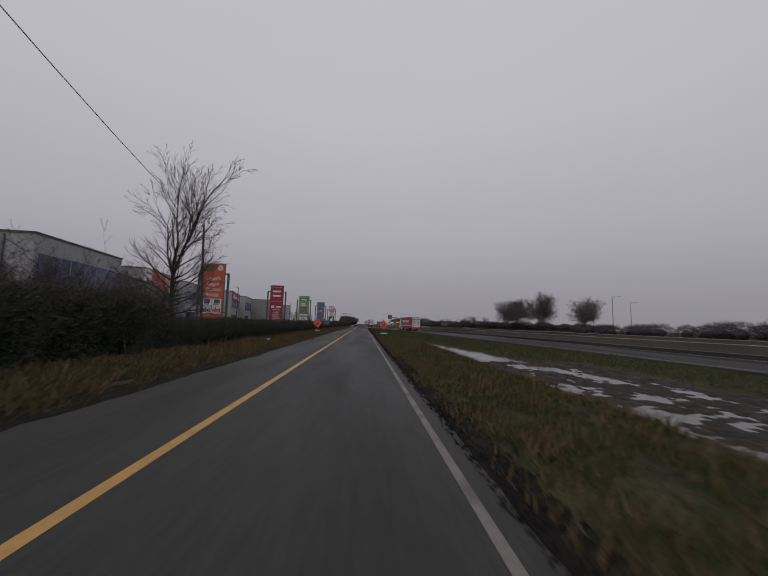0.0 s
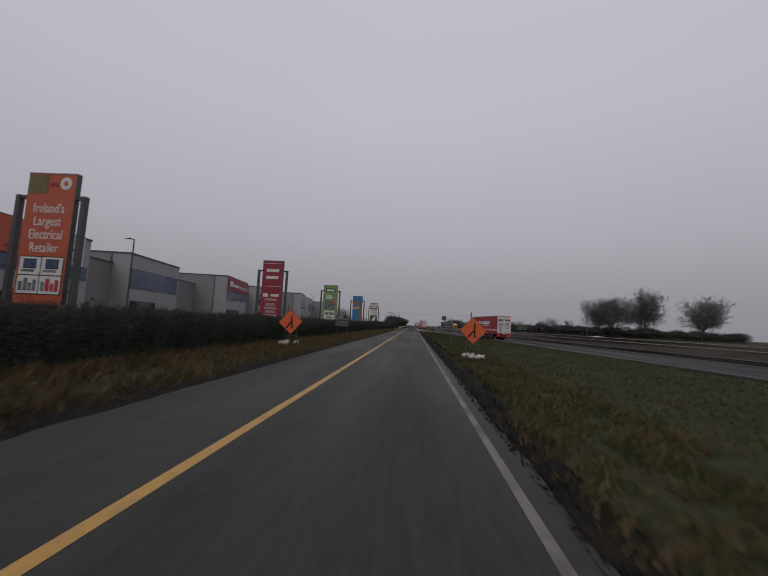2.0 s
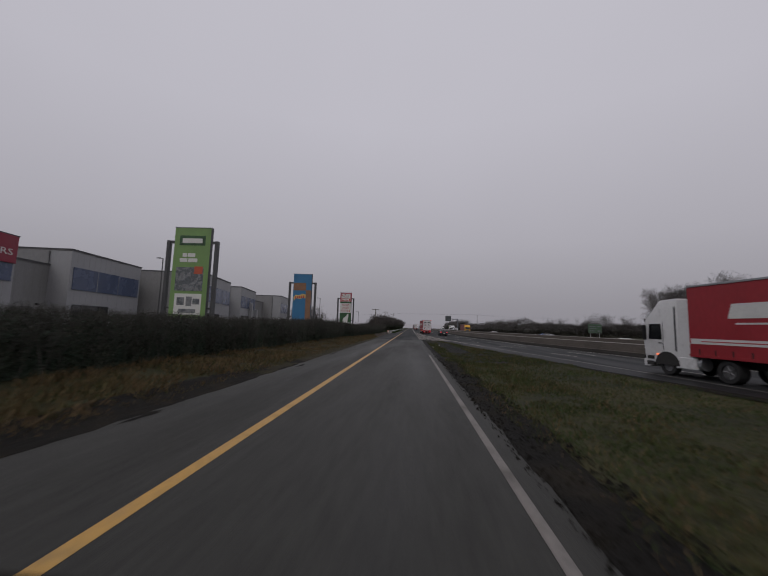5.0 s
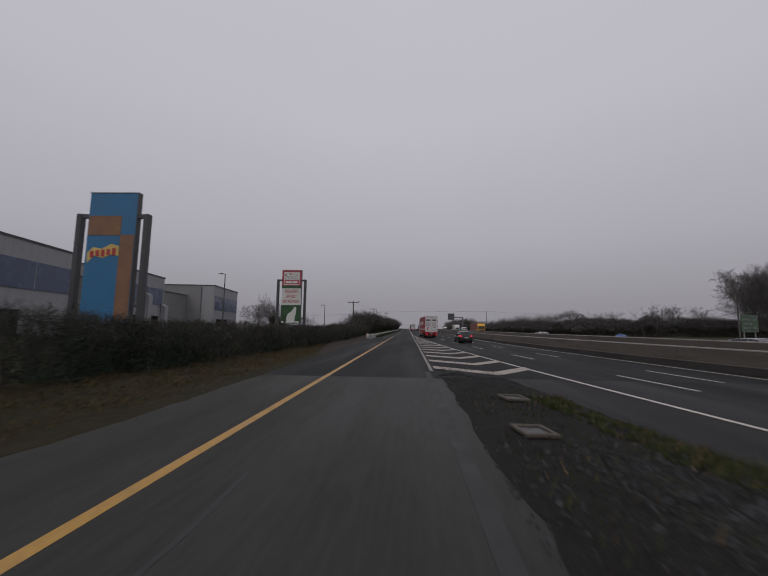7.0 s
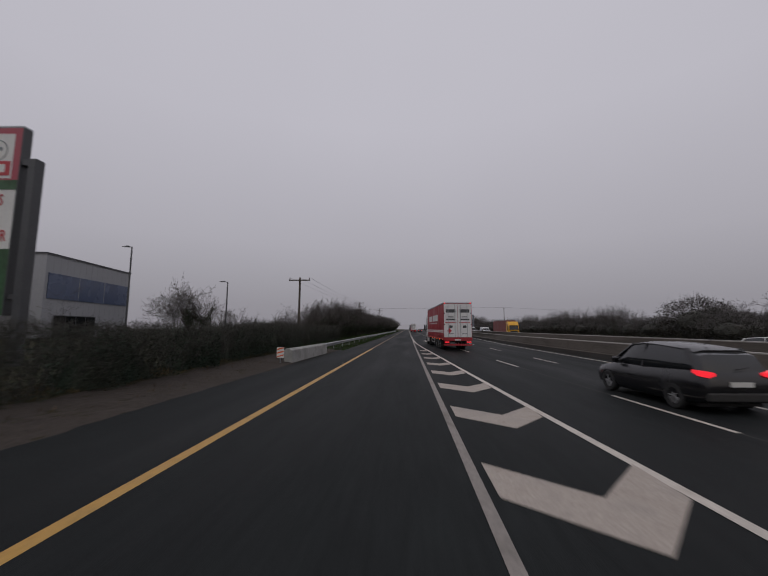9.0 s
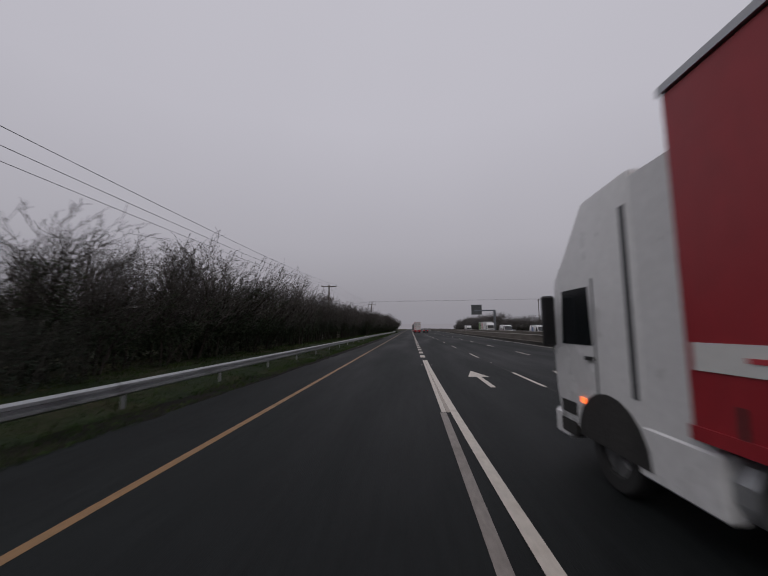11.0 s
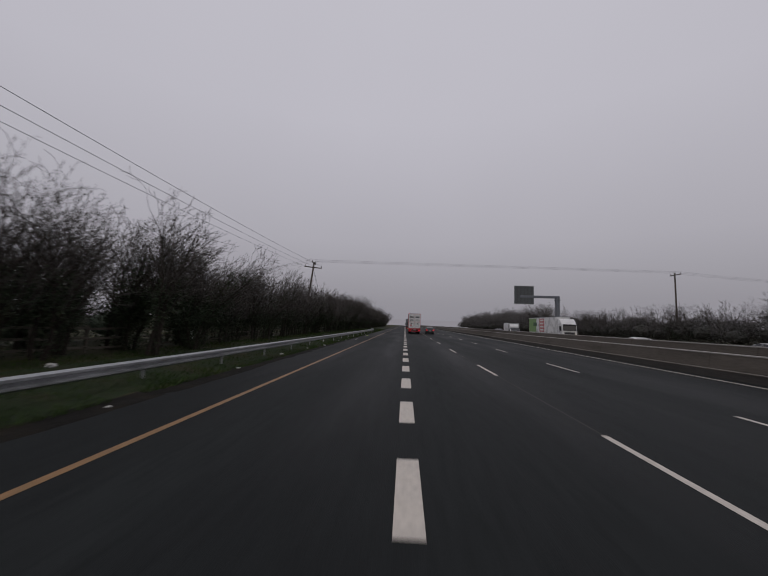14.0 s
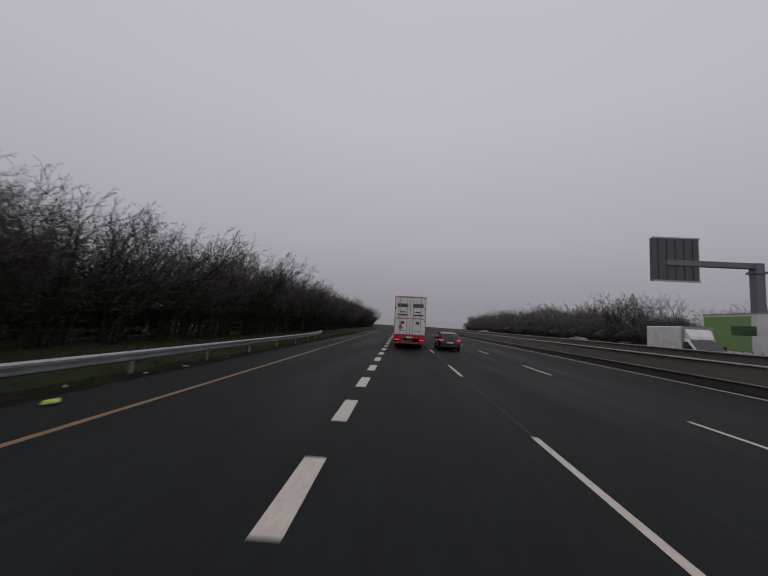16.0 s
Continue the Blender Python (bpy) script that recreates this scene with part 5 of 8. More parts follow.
def irregular(cx, cy, rx, ry, z, mat, name, parent, seed, n=34, rough=0.35, yaw=0.0):
    v = [(cx, cy, z)]
    for i in range(n):
        a = 2 * math.pi * i / n
        k = 1 + rough * noise.noise((math.cos(a) * 1.7 + seed, math.sin(a) * 1.7, seed * 0.7)) + 0.4 * rough * noise.noise((math.cos(a) * 6 + seed, math.sin(a) * 6, seed))
        px, py = rx * k * math.cos(a), ry * k * math.sin(a)
        v.append((cx + px * math.cos(yaw) - py * math.sin(yaw), cy + px * math.sin(yaw) + py * math.cos(yaw), z))
    return part(name, raw_mesh(name, v, [(0, 1 + i, 1 + (i + 1) % n) for i in range(n)], mat), mat, parent)


pools = ((10.4, 12.4, 0.9, 1.0), (11.9, 10.9, 1.0, 0.7), (11.0, 8.6, 1.3, 0.9), (13.1, 14.9, 0.9, 1.6), (12.6, 18.0, 1.0, 1.8), (11.2, 19.0, 1.0, 1.0), (14.2, 12.2, 0.6, 1.0), (13.6, 8.0, 0.9, 0.6), (10.2, 5.6, 0.8, 0.9))


def mud_height(x, y):
    """Ruts and clods with pools between them, falling under the ground at the border."""
    e = min(1.0, (x - 9.3) / 0.8, (15.9 - x) / 0.9, (y - 1.6) / 1.6, (21.3 - y) / 1.4) + 0.5 * noise.noise((x * 0.6, y * 0.5, 9))
    z = -0.022 + 0.075 * noise.noise((x * 0.95, y * 0.6, 3.1)) + 0.10 * noise.noise((x * 2.6, y * 2.1, 1.1)) + 0.055 * noise.noise((x * 5, y * 4.5, 5.1))
    for cx, cy, rx, ry in pools:
        z -= 0.085 * math.exp(-((x - cx) / rx) ** 2 - ((y - cy) / ry) ** 2)
    return z - 0.3 * max(0.0, 0.3 - e)


xs, ys = steps(9.0, 16.2, 0.12), steps(1.5, 22.4, 0.12)
v = [(xx, yy, mud_height(xx, yy)) for yy in ys for xx in xs]
c = len(xs)
f = [(k * c + i, k * c + i + 1, (k + 1) * c + i + 1, (k + 1) * c + i) for k in range(len(ys) - 1) for i in range(c - 1)]
part("mud", raw_mesh("mud", v, f, M_MUD, True), M_MUD, mud)
water = thing("puddle", "still brown rainwater standing in the verge", "puddle", kind="structure")
part("water", raw_mesh("water", [(8.9, 4.0, -0.062), (14.6, 4.0, -0.062), (14.6, 21, -0.062), (13.4, 30, -0.062), (10.6, 47, -0.062), (8.9, 47, -0.062)], [(0, 1, 2, 3, 4, 5)], M_WATER), M_WATER, water)

# soil washed on to the shoulder
smear = thing("soil_smear", "thin wet soil washed on to the asphalt shoulder", "soil", kind="structure")
rs = random.Random(4)
for k in range(9):
    yy = rs.uniform(-6, 150)
    irregular(slip_left(yy) + rs.uniform(0.25, 0.5), yy, rs.uniform(0.04, 0.13), rs.uniform(0.3, 1.3), 0.004 + 0.0001 * k, M_SOIL, "soil", smear, k * 1.3, n=22, rough=0.7)

# loose soil and small stones carried on to the paved nose
g = np.random.default_rng(33)
n = 2600
cy = 161.5 + np.abs(g.normal(size=n)) * 3.2
cx = 4.75 + np.abs(g.normal(size=n)) * 1.3 + 0.25 * np.sin(cy * 2.3)
keep = (cx < np.array([mw(q) for q in cy]) - 0.3) & (np.array([noise.noise((a * 1.6, b * 1.1, 3.0)) for a, b in zip(cx, cy)]) > -0.05)
cx, cy = cx[keep], cy[keep]
n = len(cx)
rr = g.gamma(1.6, 0.008, n) + 0.006
spin = g.uniform(0, 2 * math.pi, n)
verts = np.stack([np.stack([cx + np.cos(spin + k * math.pi * 0.4) * rr * g.uniform(0.6, 1.4, n), cy + np.sin(spin + k * math.pi * 0.4) * rr * g.uniform(0.8, 2.2, n), np.full(n, 0.0125)], 1) for k in range(5)] + [np.stack([cx, cy, 0.0125 + rr * 0.35], 1)], 1).reshape(-1, 3)
faces = (np.arange(n)[:, None, None] * 6 + np.array([(k, (k + 1) % 5, 5) for k in range(5)])[None]).reshape(-1, 3)
tagged(new("loose_soil", raw_mesh("loose_soil", verts, faces, M_SOIL)), "crumbs of dark soil carried on to the painted nose", "soil", kind="stuff")

# a heap under a blue sheet beyond the far carriageway
heap = thing("covered_heap", "low heap under a blue plastic sheet in the grass", "heap", at=pose(42, 217, -0.05, 0, 0, 25))
hv = []
for i in range(7):
    ring_ = []
    r_ = (1.5, 1.42, 1.25, 1.0, 0.7, 0.35, 0.05)[i]
    for q in range(14):
        a = 2 * math.pi * q / 14
        w_ = 1 + 0.25 * noise.noise((math.cos(a) * 1.5, math.sin(a) * 1.5, i * 0.4))
        ring_.append((r_ * w_ * math.cos(a), 0.8 * r_ * w_ * math.sin(a), (0.0, 0.35, 0.65, 0.9, 1.08, 1.2, 1.24)[i] * w_))
    hv.append(ring_)
part("sheet", Shape().loft(hv), M_BLUEVAN, heap)


# ---- vehicles (all face +y in their own frame) ----
def wheel(parent, x, y, r, w, out):
    """A tyre with its rim; out is the side that shows."""
    prof = [(r * 0.62, -w / 2), (r * 0.93, -w / 2), (r, -w * 0.36), (r, w * 0.36), (r * 0.93, w / 2), (r * 0.62, w / 2)]
    n = 20
    s = Shape()
    rings = []
    for i in range(n):
        a = 2 * math.pi * i / n
        rings.append([(x + q, y + rr * math.cos(a), r + rr * math.sin(a)) for rr, q in prof])
    k = len(prof)
    verts = [p for q in rings for p in q]
    faces = [(i * k + j, i * k + (j + 1) % k, ((i + 1) % n) * k + (j + 1) % k, ((i + 1) % n) * k + j) for i in range(n) for j in range(k)]
    t = part("wheel", s.add(verts, faces), M_RUBBER, parent, smooth=True)
    rim = Shape().tube((x - w * 0.3, y, r), (x + w * 0.3, y, r), r * 0.62, n=16)
    rim.tube((x + out * w * 0.3, y, r), (x + out * w * 0.42, y, r), r * 0.22, r * 0.16, 10)
    for i in range(5):
        a = 2 * math.pi * i / 5
        rim.tube((x + out * w * 0.36, y, r), (x + out * w * 0.36, y + r * 0.58 * math.cos(a), r + r * 0.58 * math.sin(a)), r * 0.07, r * 0.05, 5)
    part("rim", rim, M_RIM, t)
    return t


def ring(y, w, zb, zs, zt, inset=0.9):
    return [(-w * 0.94, y, zb), (-w, y, zb + (zs - zb) * 0.4), (-w * 0.995, y, zs), (-w * inset, y, zt - 0.03), (-w * inset * 0.75, y, zt), (w * inset * 0.75, y, zt),
            (w * inset, y, zt - 0.03), (w * 0.995, y, zs), (w, y, zb + (zs - zb) * 0.4), (w * 0.94, y, zb)]


def car(label, paint, at, L=4.4, W=1.82, H=1.6, group="", lit="tail", estate=True):
    t = thing("car", label, "car", group or "moving cars", at=at)
    w, h = W / 2, H
    belt = 0.60 * H
    body = [ring(-L / 2, w * 0.84, 0.38, 0.62, belt * 0.82), ring(-L / 2 + 0.10, w * 0.95, 0.28, 0.72, belt * 1.04), ring(-L / 2 + 0.5, w, 0.22, 0.78, belt * 1.05), ring(-0.3, w, 0.2, 0.75, belt * 0.99),
            ring(L * 0.2, w, 0.2, 0.72, belt * 0.99), ring(L * 0.36, w * 0.97, 0.22, 0.66, belt * 0.9), ring(L / 2 - 0.15, w * 0.9, 0.25, 0.6, belt * 0.76), ring(L / 2, w * 0.74, 0.32, 0.55, belt * 0.62)]
    part("body", Shape().loft(body), paint, t, bevel=0.02, smooth=True)
    rear = -L / 2 + (0.1 if estate else 0.65)
    g = [ring(rear, w * 0.84, belt - 0.05, belt - 0.02, belt + 0.05, 0.95), ring(rear + (0.2 if estate else 0.35), w * 0.86, belt - 0.05, belt + 0.16, belt + (h - belt) * 0.62, 0.84), ring(rear + (0.55 if estate else 0.8), w * 0.88, belt - 0.05, belt + 0.2, h - 0.13, 0.80), ring(-0.55, w * 0.9, belt - 0.05, belt + 0.2, h - 0.03, 0.80), ring(-0.05, w * 0.9, belt - 0.05, belt + 0.2, h - 0.02, 0.80),
         ring(L * 0.10, w * 0.89, belt - 0.05, belt + 0.2, h - 0.08, 0.80), ring(L * 0.30, w * 0.84, belt - 0.06, belt - 0.03, belt + 0.01, 0.92)]
    part("glasshouse", Shape().loft(g), M_GLASS, t, "dark tinted windows", smooth=True)
    part("roof", Shape().loft([ring(rear + (0.36 if estate else 0.62), w * 0.7, h - 0.22, h - 0.2, h - 0.15, 0.9), ring(rear + (0.6 if estate else 0.85), w * 0.73, h - 0.16, h - 0.12, h - 0.085, 0.9), ring(-0.5, w * 0.75, h - 0.07, h - 0.04, h - 0.005, 0.9), ring(-0.1, w * 0.76, h - 0.06, h - 0.03, h + 0.01, 0.9), ring(L * 0.09, w * 0.74, h - 0.12, h - 0.09, h - 0.05, 0.9)]), paint, t, smooth=True)
    for sx in (-1, 1):
        part("pillar", Shape().tube((sx * w * 0.84, L * 0.29, belt), (sx * w * 0.71, L * 0.09, h - 0.08), 0.035, n=6), paint, t)
        part("pillar", Shape().tube((sx * w * 0.9, -0.15, belt - 0.02), (sx * w * 0.73, -0.2, h - 0.05), 0.035, n=6), paint, t)
        part("pillar", Shape().tube((sx * w * 0.86, rear + 0.1, belt - 0.02), (sx * w * 0.71, rear + (0.56 if estate else 0.8), h - 0.14), 0.07, n=6), paint, t)
        m = part("mirror", Shape().box(sx * (w + 0.02) - 0.09, sx * (w + 0.02) + 0.09, L * 0.2 - 0.05, L * 0.2 + 0.08, belt - 0.02, belt + 0.14), paint, t, bevel=0.03)
        part("tail_lamp", Shape().loft([[(sx * w * q, yy, za), (sx * w * q, yy, zb), (sx * w * q * 0.9, yy + 0.12, zb), (sx * w * q * 0.9, yy + 0.12, za)] for q, yy, za, zb in ((0.62, -L / 2 + 0.0, belt * 0.93, belt * 1.0), (0.8, -L / 2 + 0.005, belt * 0.88, belt * 1.03), (0.955, -L / 2 + 0.12, belt * 0.92, belt * 1.05), (0.99, -L / 2 + 0.24, belt * 0.99, belt * 1.05))]), M_TAIL if lit == "tail" else M_PRINTRED, t, "red lamp")
        part("headlamp", Shape().box(sx * w * 0.58 - 0.15, sx * w * 0.58 + 0.15, L / 2 - 0.16, L / 2 + 0.012, 0.6, 0.74), M_HEAD if lit == "head" else M_GLASS, t, "headlamp", bevel=0.02)
        for yy in (-L * 0.30, L * 0.31):
            wheel(t, sx * (w - 0.1), yy, 0.325, 0.21, sx)
    part("rear_bumper", Shape().box(-w * 0.86, w * 0.86, -L / 2 - 0.05, -L / 2 + 0.1, 0.32, 0.52), M_CHASSIS, t, bevel=0.03)
    part("number_plate", Shape().box(-0.26, 0.26, -L / 2 - 0.03, -L / 2 + 0.02, 0.66, 0.77), M_PLATE, t)
    part("rear_wiper", Shape().tube((0, -L / 2 + 0.06, belt + 0.08), (0.3, -L / 2 + 0.1, belt + 0.12), 0.012, n=5), M_BLACK, t)
    part("roof_aerial", Shape().tube((0, -L * 0.3, h - 0.03), (0, -L * 0.36, h + 0.16), 0.012, n=5), M_BLACK, t)
    part("underbody", Shape().box(-w * 0.8, w * 0.8, -L / 2 + 0.3, L / 2 - 0.3, 0.16, 0.3), M_CHASSIS, t)
    return t


def van(label, at, paint=None, L=5.5, W=1.98, H=2.35, stripe=None, box=False, rack=True):
    paint = paint or M_TRUCKWHITE
    t = thing("van", label, "van", "oncoming vans", at=at)
    w = W / 2

    def inset(z):
        return 1 - 0.085 * max(0.0, z - 1.15)

    def drawn_in(sh):
        sh.v = [(x * inset(z), y, z) for x, y, z in sh.v]
        return sh

    if box:
        side = [(-L / 2, 0.45), (-L / 2, 0.9), (0.3, 0.9), (0.35, 2.05), (0.85, 2.1), (1.15, 1.95), (1.85, 1.3), (L / 2 - 0.12, 1.08), (L / 2, 0.85), (L / 2, 0.4)]
        cargo = part("cargo_box", Shape().box(-w - 0.05, w + 0.05, -L / 2 - 0.1, 0.75, 0.85, H + 0.55), paint, t, bevel=0.05)
        part("corner_trim", Shape().box(-w - 0.07, w + 0.07, 0.72, 0.8, 0.9, H + 0.55), M_GALV, cargo)
        part("name_bar", Shape().box(-w - 0.058, -w - 0.05, -1.6, -0.4, 2.1, 2.35), M_PRINTGREY, cargo)
        part("wind_deflector", Shape().loft([[(-w * 0.9, 0.7, 2.05), (w * 0.9, 0.7, 2.05), (w * 0.9, 0.7, H + 0.5), (-w * 0.9, 0.7, H + 0.5)], [(-w * 0.8, 1.2, 2.0), (w * 0.8, 1.2, 2.0), (w * 0.8, 1.15, 2.25), (-w * 0.8, 1.15, 2.25)]]), paint, t, bevel=0.04)
    else:
        side = [(-L / 2, 0.42), (-L / 2 - 0.02, 1.2), (-L / 2 + 0.1, H - 0.12), (-L / 2 + 0.28, H - 0.02), (-0.6, H), (0.75, H - 0.05), (1.12, H - 0.24), (1.6, 1.68), (1.95, 1.32), (L / 2 - 0.16, 1.1), (L / 2, 0.86), (L / 2 + 0.02, 0.4)]
    part("body", drawn_in(Shape().outline(side, -w, w)), paint, t, bevel=0.07, segments=2, smooth=True)
    ya, za, yb, zb = (1.17, 1.92, 1.83, 1.34) if box else (1.14, H - 0.28, 1.92, 1.37)
    wa, wb = w * 0.9 * inset(za), w * 0.93 * inset(zb)
    part("windscreen", Shape().add([(-wa, ya + 0.03, za + 0.03), (wa, ya + 0.03, za + 0.03), (wb, yb + 0.03, zb + 0.03), (-wb, yb + 0.03, zb + 0.03)], [(0, 1, 2, 3)]), M_GLASS, t, "dark windscreen")
    for sx in (-1, 1):
        def at_side(y, z):
            return (sx * (w * inset(z) + 0.006), y, z)
        part("side_window", Shape().add([at_side(ya - 0.5, za - 0.06), at_side(ya - 0.05, za - 0.08), at_side(yb - 0.2, zb + 0.02), at_side(ya - 0.5, zb + 0.02)], [(0, 1, 2, 3)]), M_GLASS, t)
        part("headlamp", Shape().loft([[(sx * w * 0.94, L / 2 - 0.28, 0.94), (sx * w * 0.94, L / 2 - 0.24, 1.16), (sx * w * 0.5, L / 2 - 0.1, 1.1), (sx * w * 0.5, L / 2 - 0.05, 0.92)],
                                       [(sx * w * 0.96, L / 2 - 0.1, 0.88), (sx * w * 0.96, L / 2 - 0.1, 1.1), (sx * w * 0.55, L / 2 + 0.035, 1.05), (sx * w * 0.55, L / 2 + 0.04, 0.9)]]), M_HEAD, t, "lit headlamp")
        part("mirror", Shape().box(sx * (w + 0.16) - 0.09, sx * (w + 0.16) + 0.09, yb - 0.35, yb - 0.25, zb - 0.05, zb + 0.3), M_BLACK, t, bevel=0.03)
        part("rubbing_strip", Shape().box(sx * (w + 0.008) - 0.006, sx * (w + 0.008) + 0.006, -L / 2 + 0.3, L * 0.2, 0.68, 0.76), M_CHASSIS, t)
        part("door_gap", Shape().box(sx * (w + 0.004) - 0.003, sx * (w + 0.004) + 0.003, 0.42, 0.435, 0.55, 1.15), M_CHASSIS, t)
        for yy in (-L * 0.28, L * 0.33):
            wheel(t, sx * (w - 0.1), yy, 0.34, 0.22, sx)
        if stripe:
            sh = Shape().add([at_side(-1.3, 0.8), at_side(-0.35, 0.8), at_side(-0.55, 1.4), at_side(-0.75, H - 0.3), at_side(-1.55, H - 0.3), at_side(-1.45, 1.4)], [(0, 1, 2, 5), (5, 2, 3, 4)])
            part("livery_panel", sh, stripe, t, "blue livery panel")
        elif not box:
            part("livery_bar", Shape().add([at_side(-2.2, 1.5), at_side(-0.4, 1.5), at_side(-0.4, 1.85), at_side(-2.2, 1.85)], [(0, 1, 2, 3)]), M_PRINTGREY, t)
            part("livery_bar", Shape().add([at_side(-2.0, 1.3), at_side(-0.7, 1.3), at_side(-0.7, 1.4), at_side(-2.0, 1.4)], [(0, 1, 2, 3)]), M_PRINTRED, t)
    if rack and not box:
        for q in (-1.9, -1.0, -0.1):
            part("rack_bar", Shape().tube((-w * 0.8, q, H + 0.1), (w * 0.8, q, H + 0.1), 0.02, n=6), M_STEEL, t)
        for sx in (-1, 1):
            part("rack_rail", Shape().tube((sx * w * 0.78, -2.1, H + 0.12), (sx * w * 0.78, 0.3, H + 0.12), 0.022, n=6), M_STEEL, t)
            for q in (-1.9, -1.0, -0.1):
                part("rack_foot", Shape().box(sx * w * 0.78 - 0.02, sx * w * 0.78 + 0.02, q - 0.03, q + 0.03, H - 0.06, H + 0.12), M_STEEL, t)
    part("grille", Shape().box(-w * 0.5, w * 0.5, L / 2 - 0.03, L / 2 + 0.035, 0.7, 0.94), M_BLACK, t, bevel=0.01)
    part("bumper", Shape().box(-w * 0.97, w * 0.97, L / 2 - 0.2, L / 2 + 0.06, 0.32, 0.66), M_CHASSIS, t, bevel=0.04)
    part("number_plate", Shape().box(-0.26, 0.26, L / 2 + 0.06, L / 2 + 0.07, 0.44, 0.55), M_PLATE, t)
    return t


def artic(label, at, cab_paint, box_paint, length=13.6, H=4.15, group="lorries", lit_front=False, stripe=None, rear_white=True, tail=True, extra=None):
    """A tractor with a curtain-sided trailer. The origin lies under the middle of the tractor's front."""
    t = thing("articulated_lorry", label, "lorry", group, at=at)
    w = 1.25
    # tractor
    prof = [(-0.15, 0.55), (-0.05, 1.0), (0.0, 1.6), (-0.12, 2.75), (-0.45, 3.05), (-1.1, 3.75), (-2.15, 3.8), (-2.15, 0.95), (-1.9, 0.55)]
    cabin = part("cab", Shape().outline(prof, -w, w), cab_paint, t, bevel=0.07, segments=2, smooth=True)
    part("windscreen", Shape().add([(-w * 0.9, 0.025, 1.72), (w * 0.9, 0.025, 1.72), (w * 0.86, -0.085, 2.66), (-w * 0.86, -0.085, 2.66)], [(0, 1, 2, 3)]), M_GLASS, cabin, "dark windscreen")
    part("sun_visor", Shape().box(-w * 0.88, w * 0.88, -0.12, 0.14, 2.68, 2.84), M_BLACK, cabin, bevel=0.03)
    part("grille", Shape().box(-w * 0.7, w * 0.7, -0.06, 0.02, 0.75, 1.5), M_BLACK, cabin, bevel=0.02)
    for k in range(5):
        part("grille_bar", Shape().box(-w * 0.66, w * 0.66, 0.0, 0.035, 0.82 + 0.13 * k, 0.87 + 0.13 * k), M_STEEL, cabin)
    part("bumper", Shape().box(-w, w, -0.4, 0.06, 0.32, 0.72), cab_paint, cabin, bevel=0.05)
    for sx in (-1, 1):
        part("side_window", Shape().add([(sx * (w + 0.006), -0.35, 1.75), (sx * (w + 0.006), -0.42, 2.55), (sx * (w + 0.006), -1.15, 2.55), (sx * (w + 0.006), -1.2, 1.75)], [(0, 1, 2, 3)]), M_GLASS, cabin)
        arch = [(-0.72 * math.cos(math.pi * q / 10) - 1.45, 0.5 + 0.66 * math.sin(math.pi * q / 10)) for q in range(11)]
        part("wheel_arch", Shape().outline(arch, min(sx * (w - 0.02), sx * (w + 0.012)), max(sx * (w - 0.02), sx * (w + 0.012))), M_CHASSIS, cabin, "black wheel arch")
        part("door_step", Shape().box(min(sx * (w - 0.1), sx * (w + 0.01)), max(sx * (w - 0.1), sx * (w + 0.01)), -0.66, -0.2, 0.42, 0.62).box(min(sx * (w - 0.1), sx * (w + 0.01)), max(sx * (w - 0.1), sx * (w + 0.01)), -0.68, -0.25, 0.72, 0.9), M_CHASSIS, cabin)
        part("door_handle", Shape().box(min(sx * (w + 0.002), sx * (w + 0.03)), max(sx * (w + 0.002), sx * (w + 0.03)), -1.2, -1.02, 1.55, 1.6), M_BLACK, cabin)
        part("air_deflector_slot", Shape().box(min(sx * w, sx * (w + 0.008)), max(sx * w, sx * (w + 0.008)), -2.05, -1.95, 1.2, 3.4), M_STEEL, cabin)
        part("door_line", Shape().box(sx * (w + 0.004) - 0.003, sx * (w + 0.004) + 0.003, -1.28, -1.25, 0.9, 2.65), M_STEEL, cabin)
        part("mirror", Shape().box(sx * (w + 0.16) - 0.1, sx * (w + 0.16) + 0.1, -0.3, -0.2, 1.7, 2.5), M_BLACK, cabin, bevel=0.03)
        part("headlamp", Shape().box(sx * w * 0.78 - 0.18, sx * w * 0.78 + 0.18, 0.0, 0.075, 0.72, 0.92), M_HEAD if lit_front else M_GLASS, cabin, "headlamp", bevel=0.02)
        part("fairing", Shape().box(sx * (w - 0.06) - 0.04, sx * (w - 0.06) + 0.04, -2.9, -2.12, 0.9, 3.7), cab_paint, cabin)
        part("side_skirt", Shape().box(sx * (w - 0.1) - 0.1, sx * (w - 0.1) + 0.1, -3.0, -1.95, 0.4, 0.95), cab_paint, t, bevel=0.03)
        part("fuel_tank", Shape().tube((sx * 0.9, -2.35, 0.68), (sx * 0.9, -3.2, 0.68), 0.3, n=12), M_GALV, t)
        part("mudguard", Shape().box(sx * 1.0 - 0.22, sx * 1.0 + 0.22, -5.0, -3.75, 1.06, 1.12), M_CHASSIS, t)
        wheel(t, sx * 1.05, -1.45, 0.5, 0.32, sx)
        wheel(t, sx * 0.95, -4.4, 0.5, 0.5, sx)
        part("marker_lamp", Shape().box(sx * (w + 0.01) - 0.02, sx * (w + 0.01) + 0.02, -0.95, -0.85, 0.95, 1.02), M_AMBER, t)
    part("tractor_frame", Shape().box(-0.45, 0.45, -5.4, -0.6, 0.65, 0.95), M_CHASSIS, t)
    # trailer
    f, b = -2.75, -2.75 - length
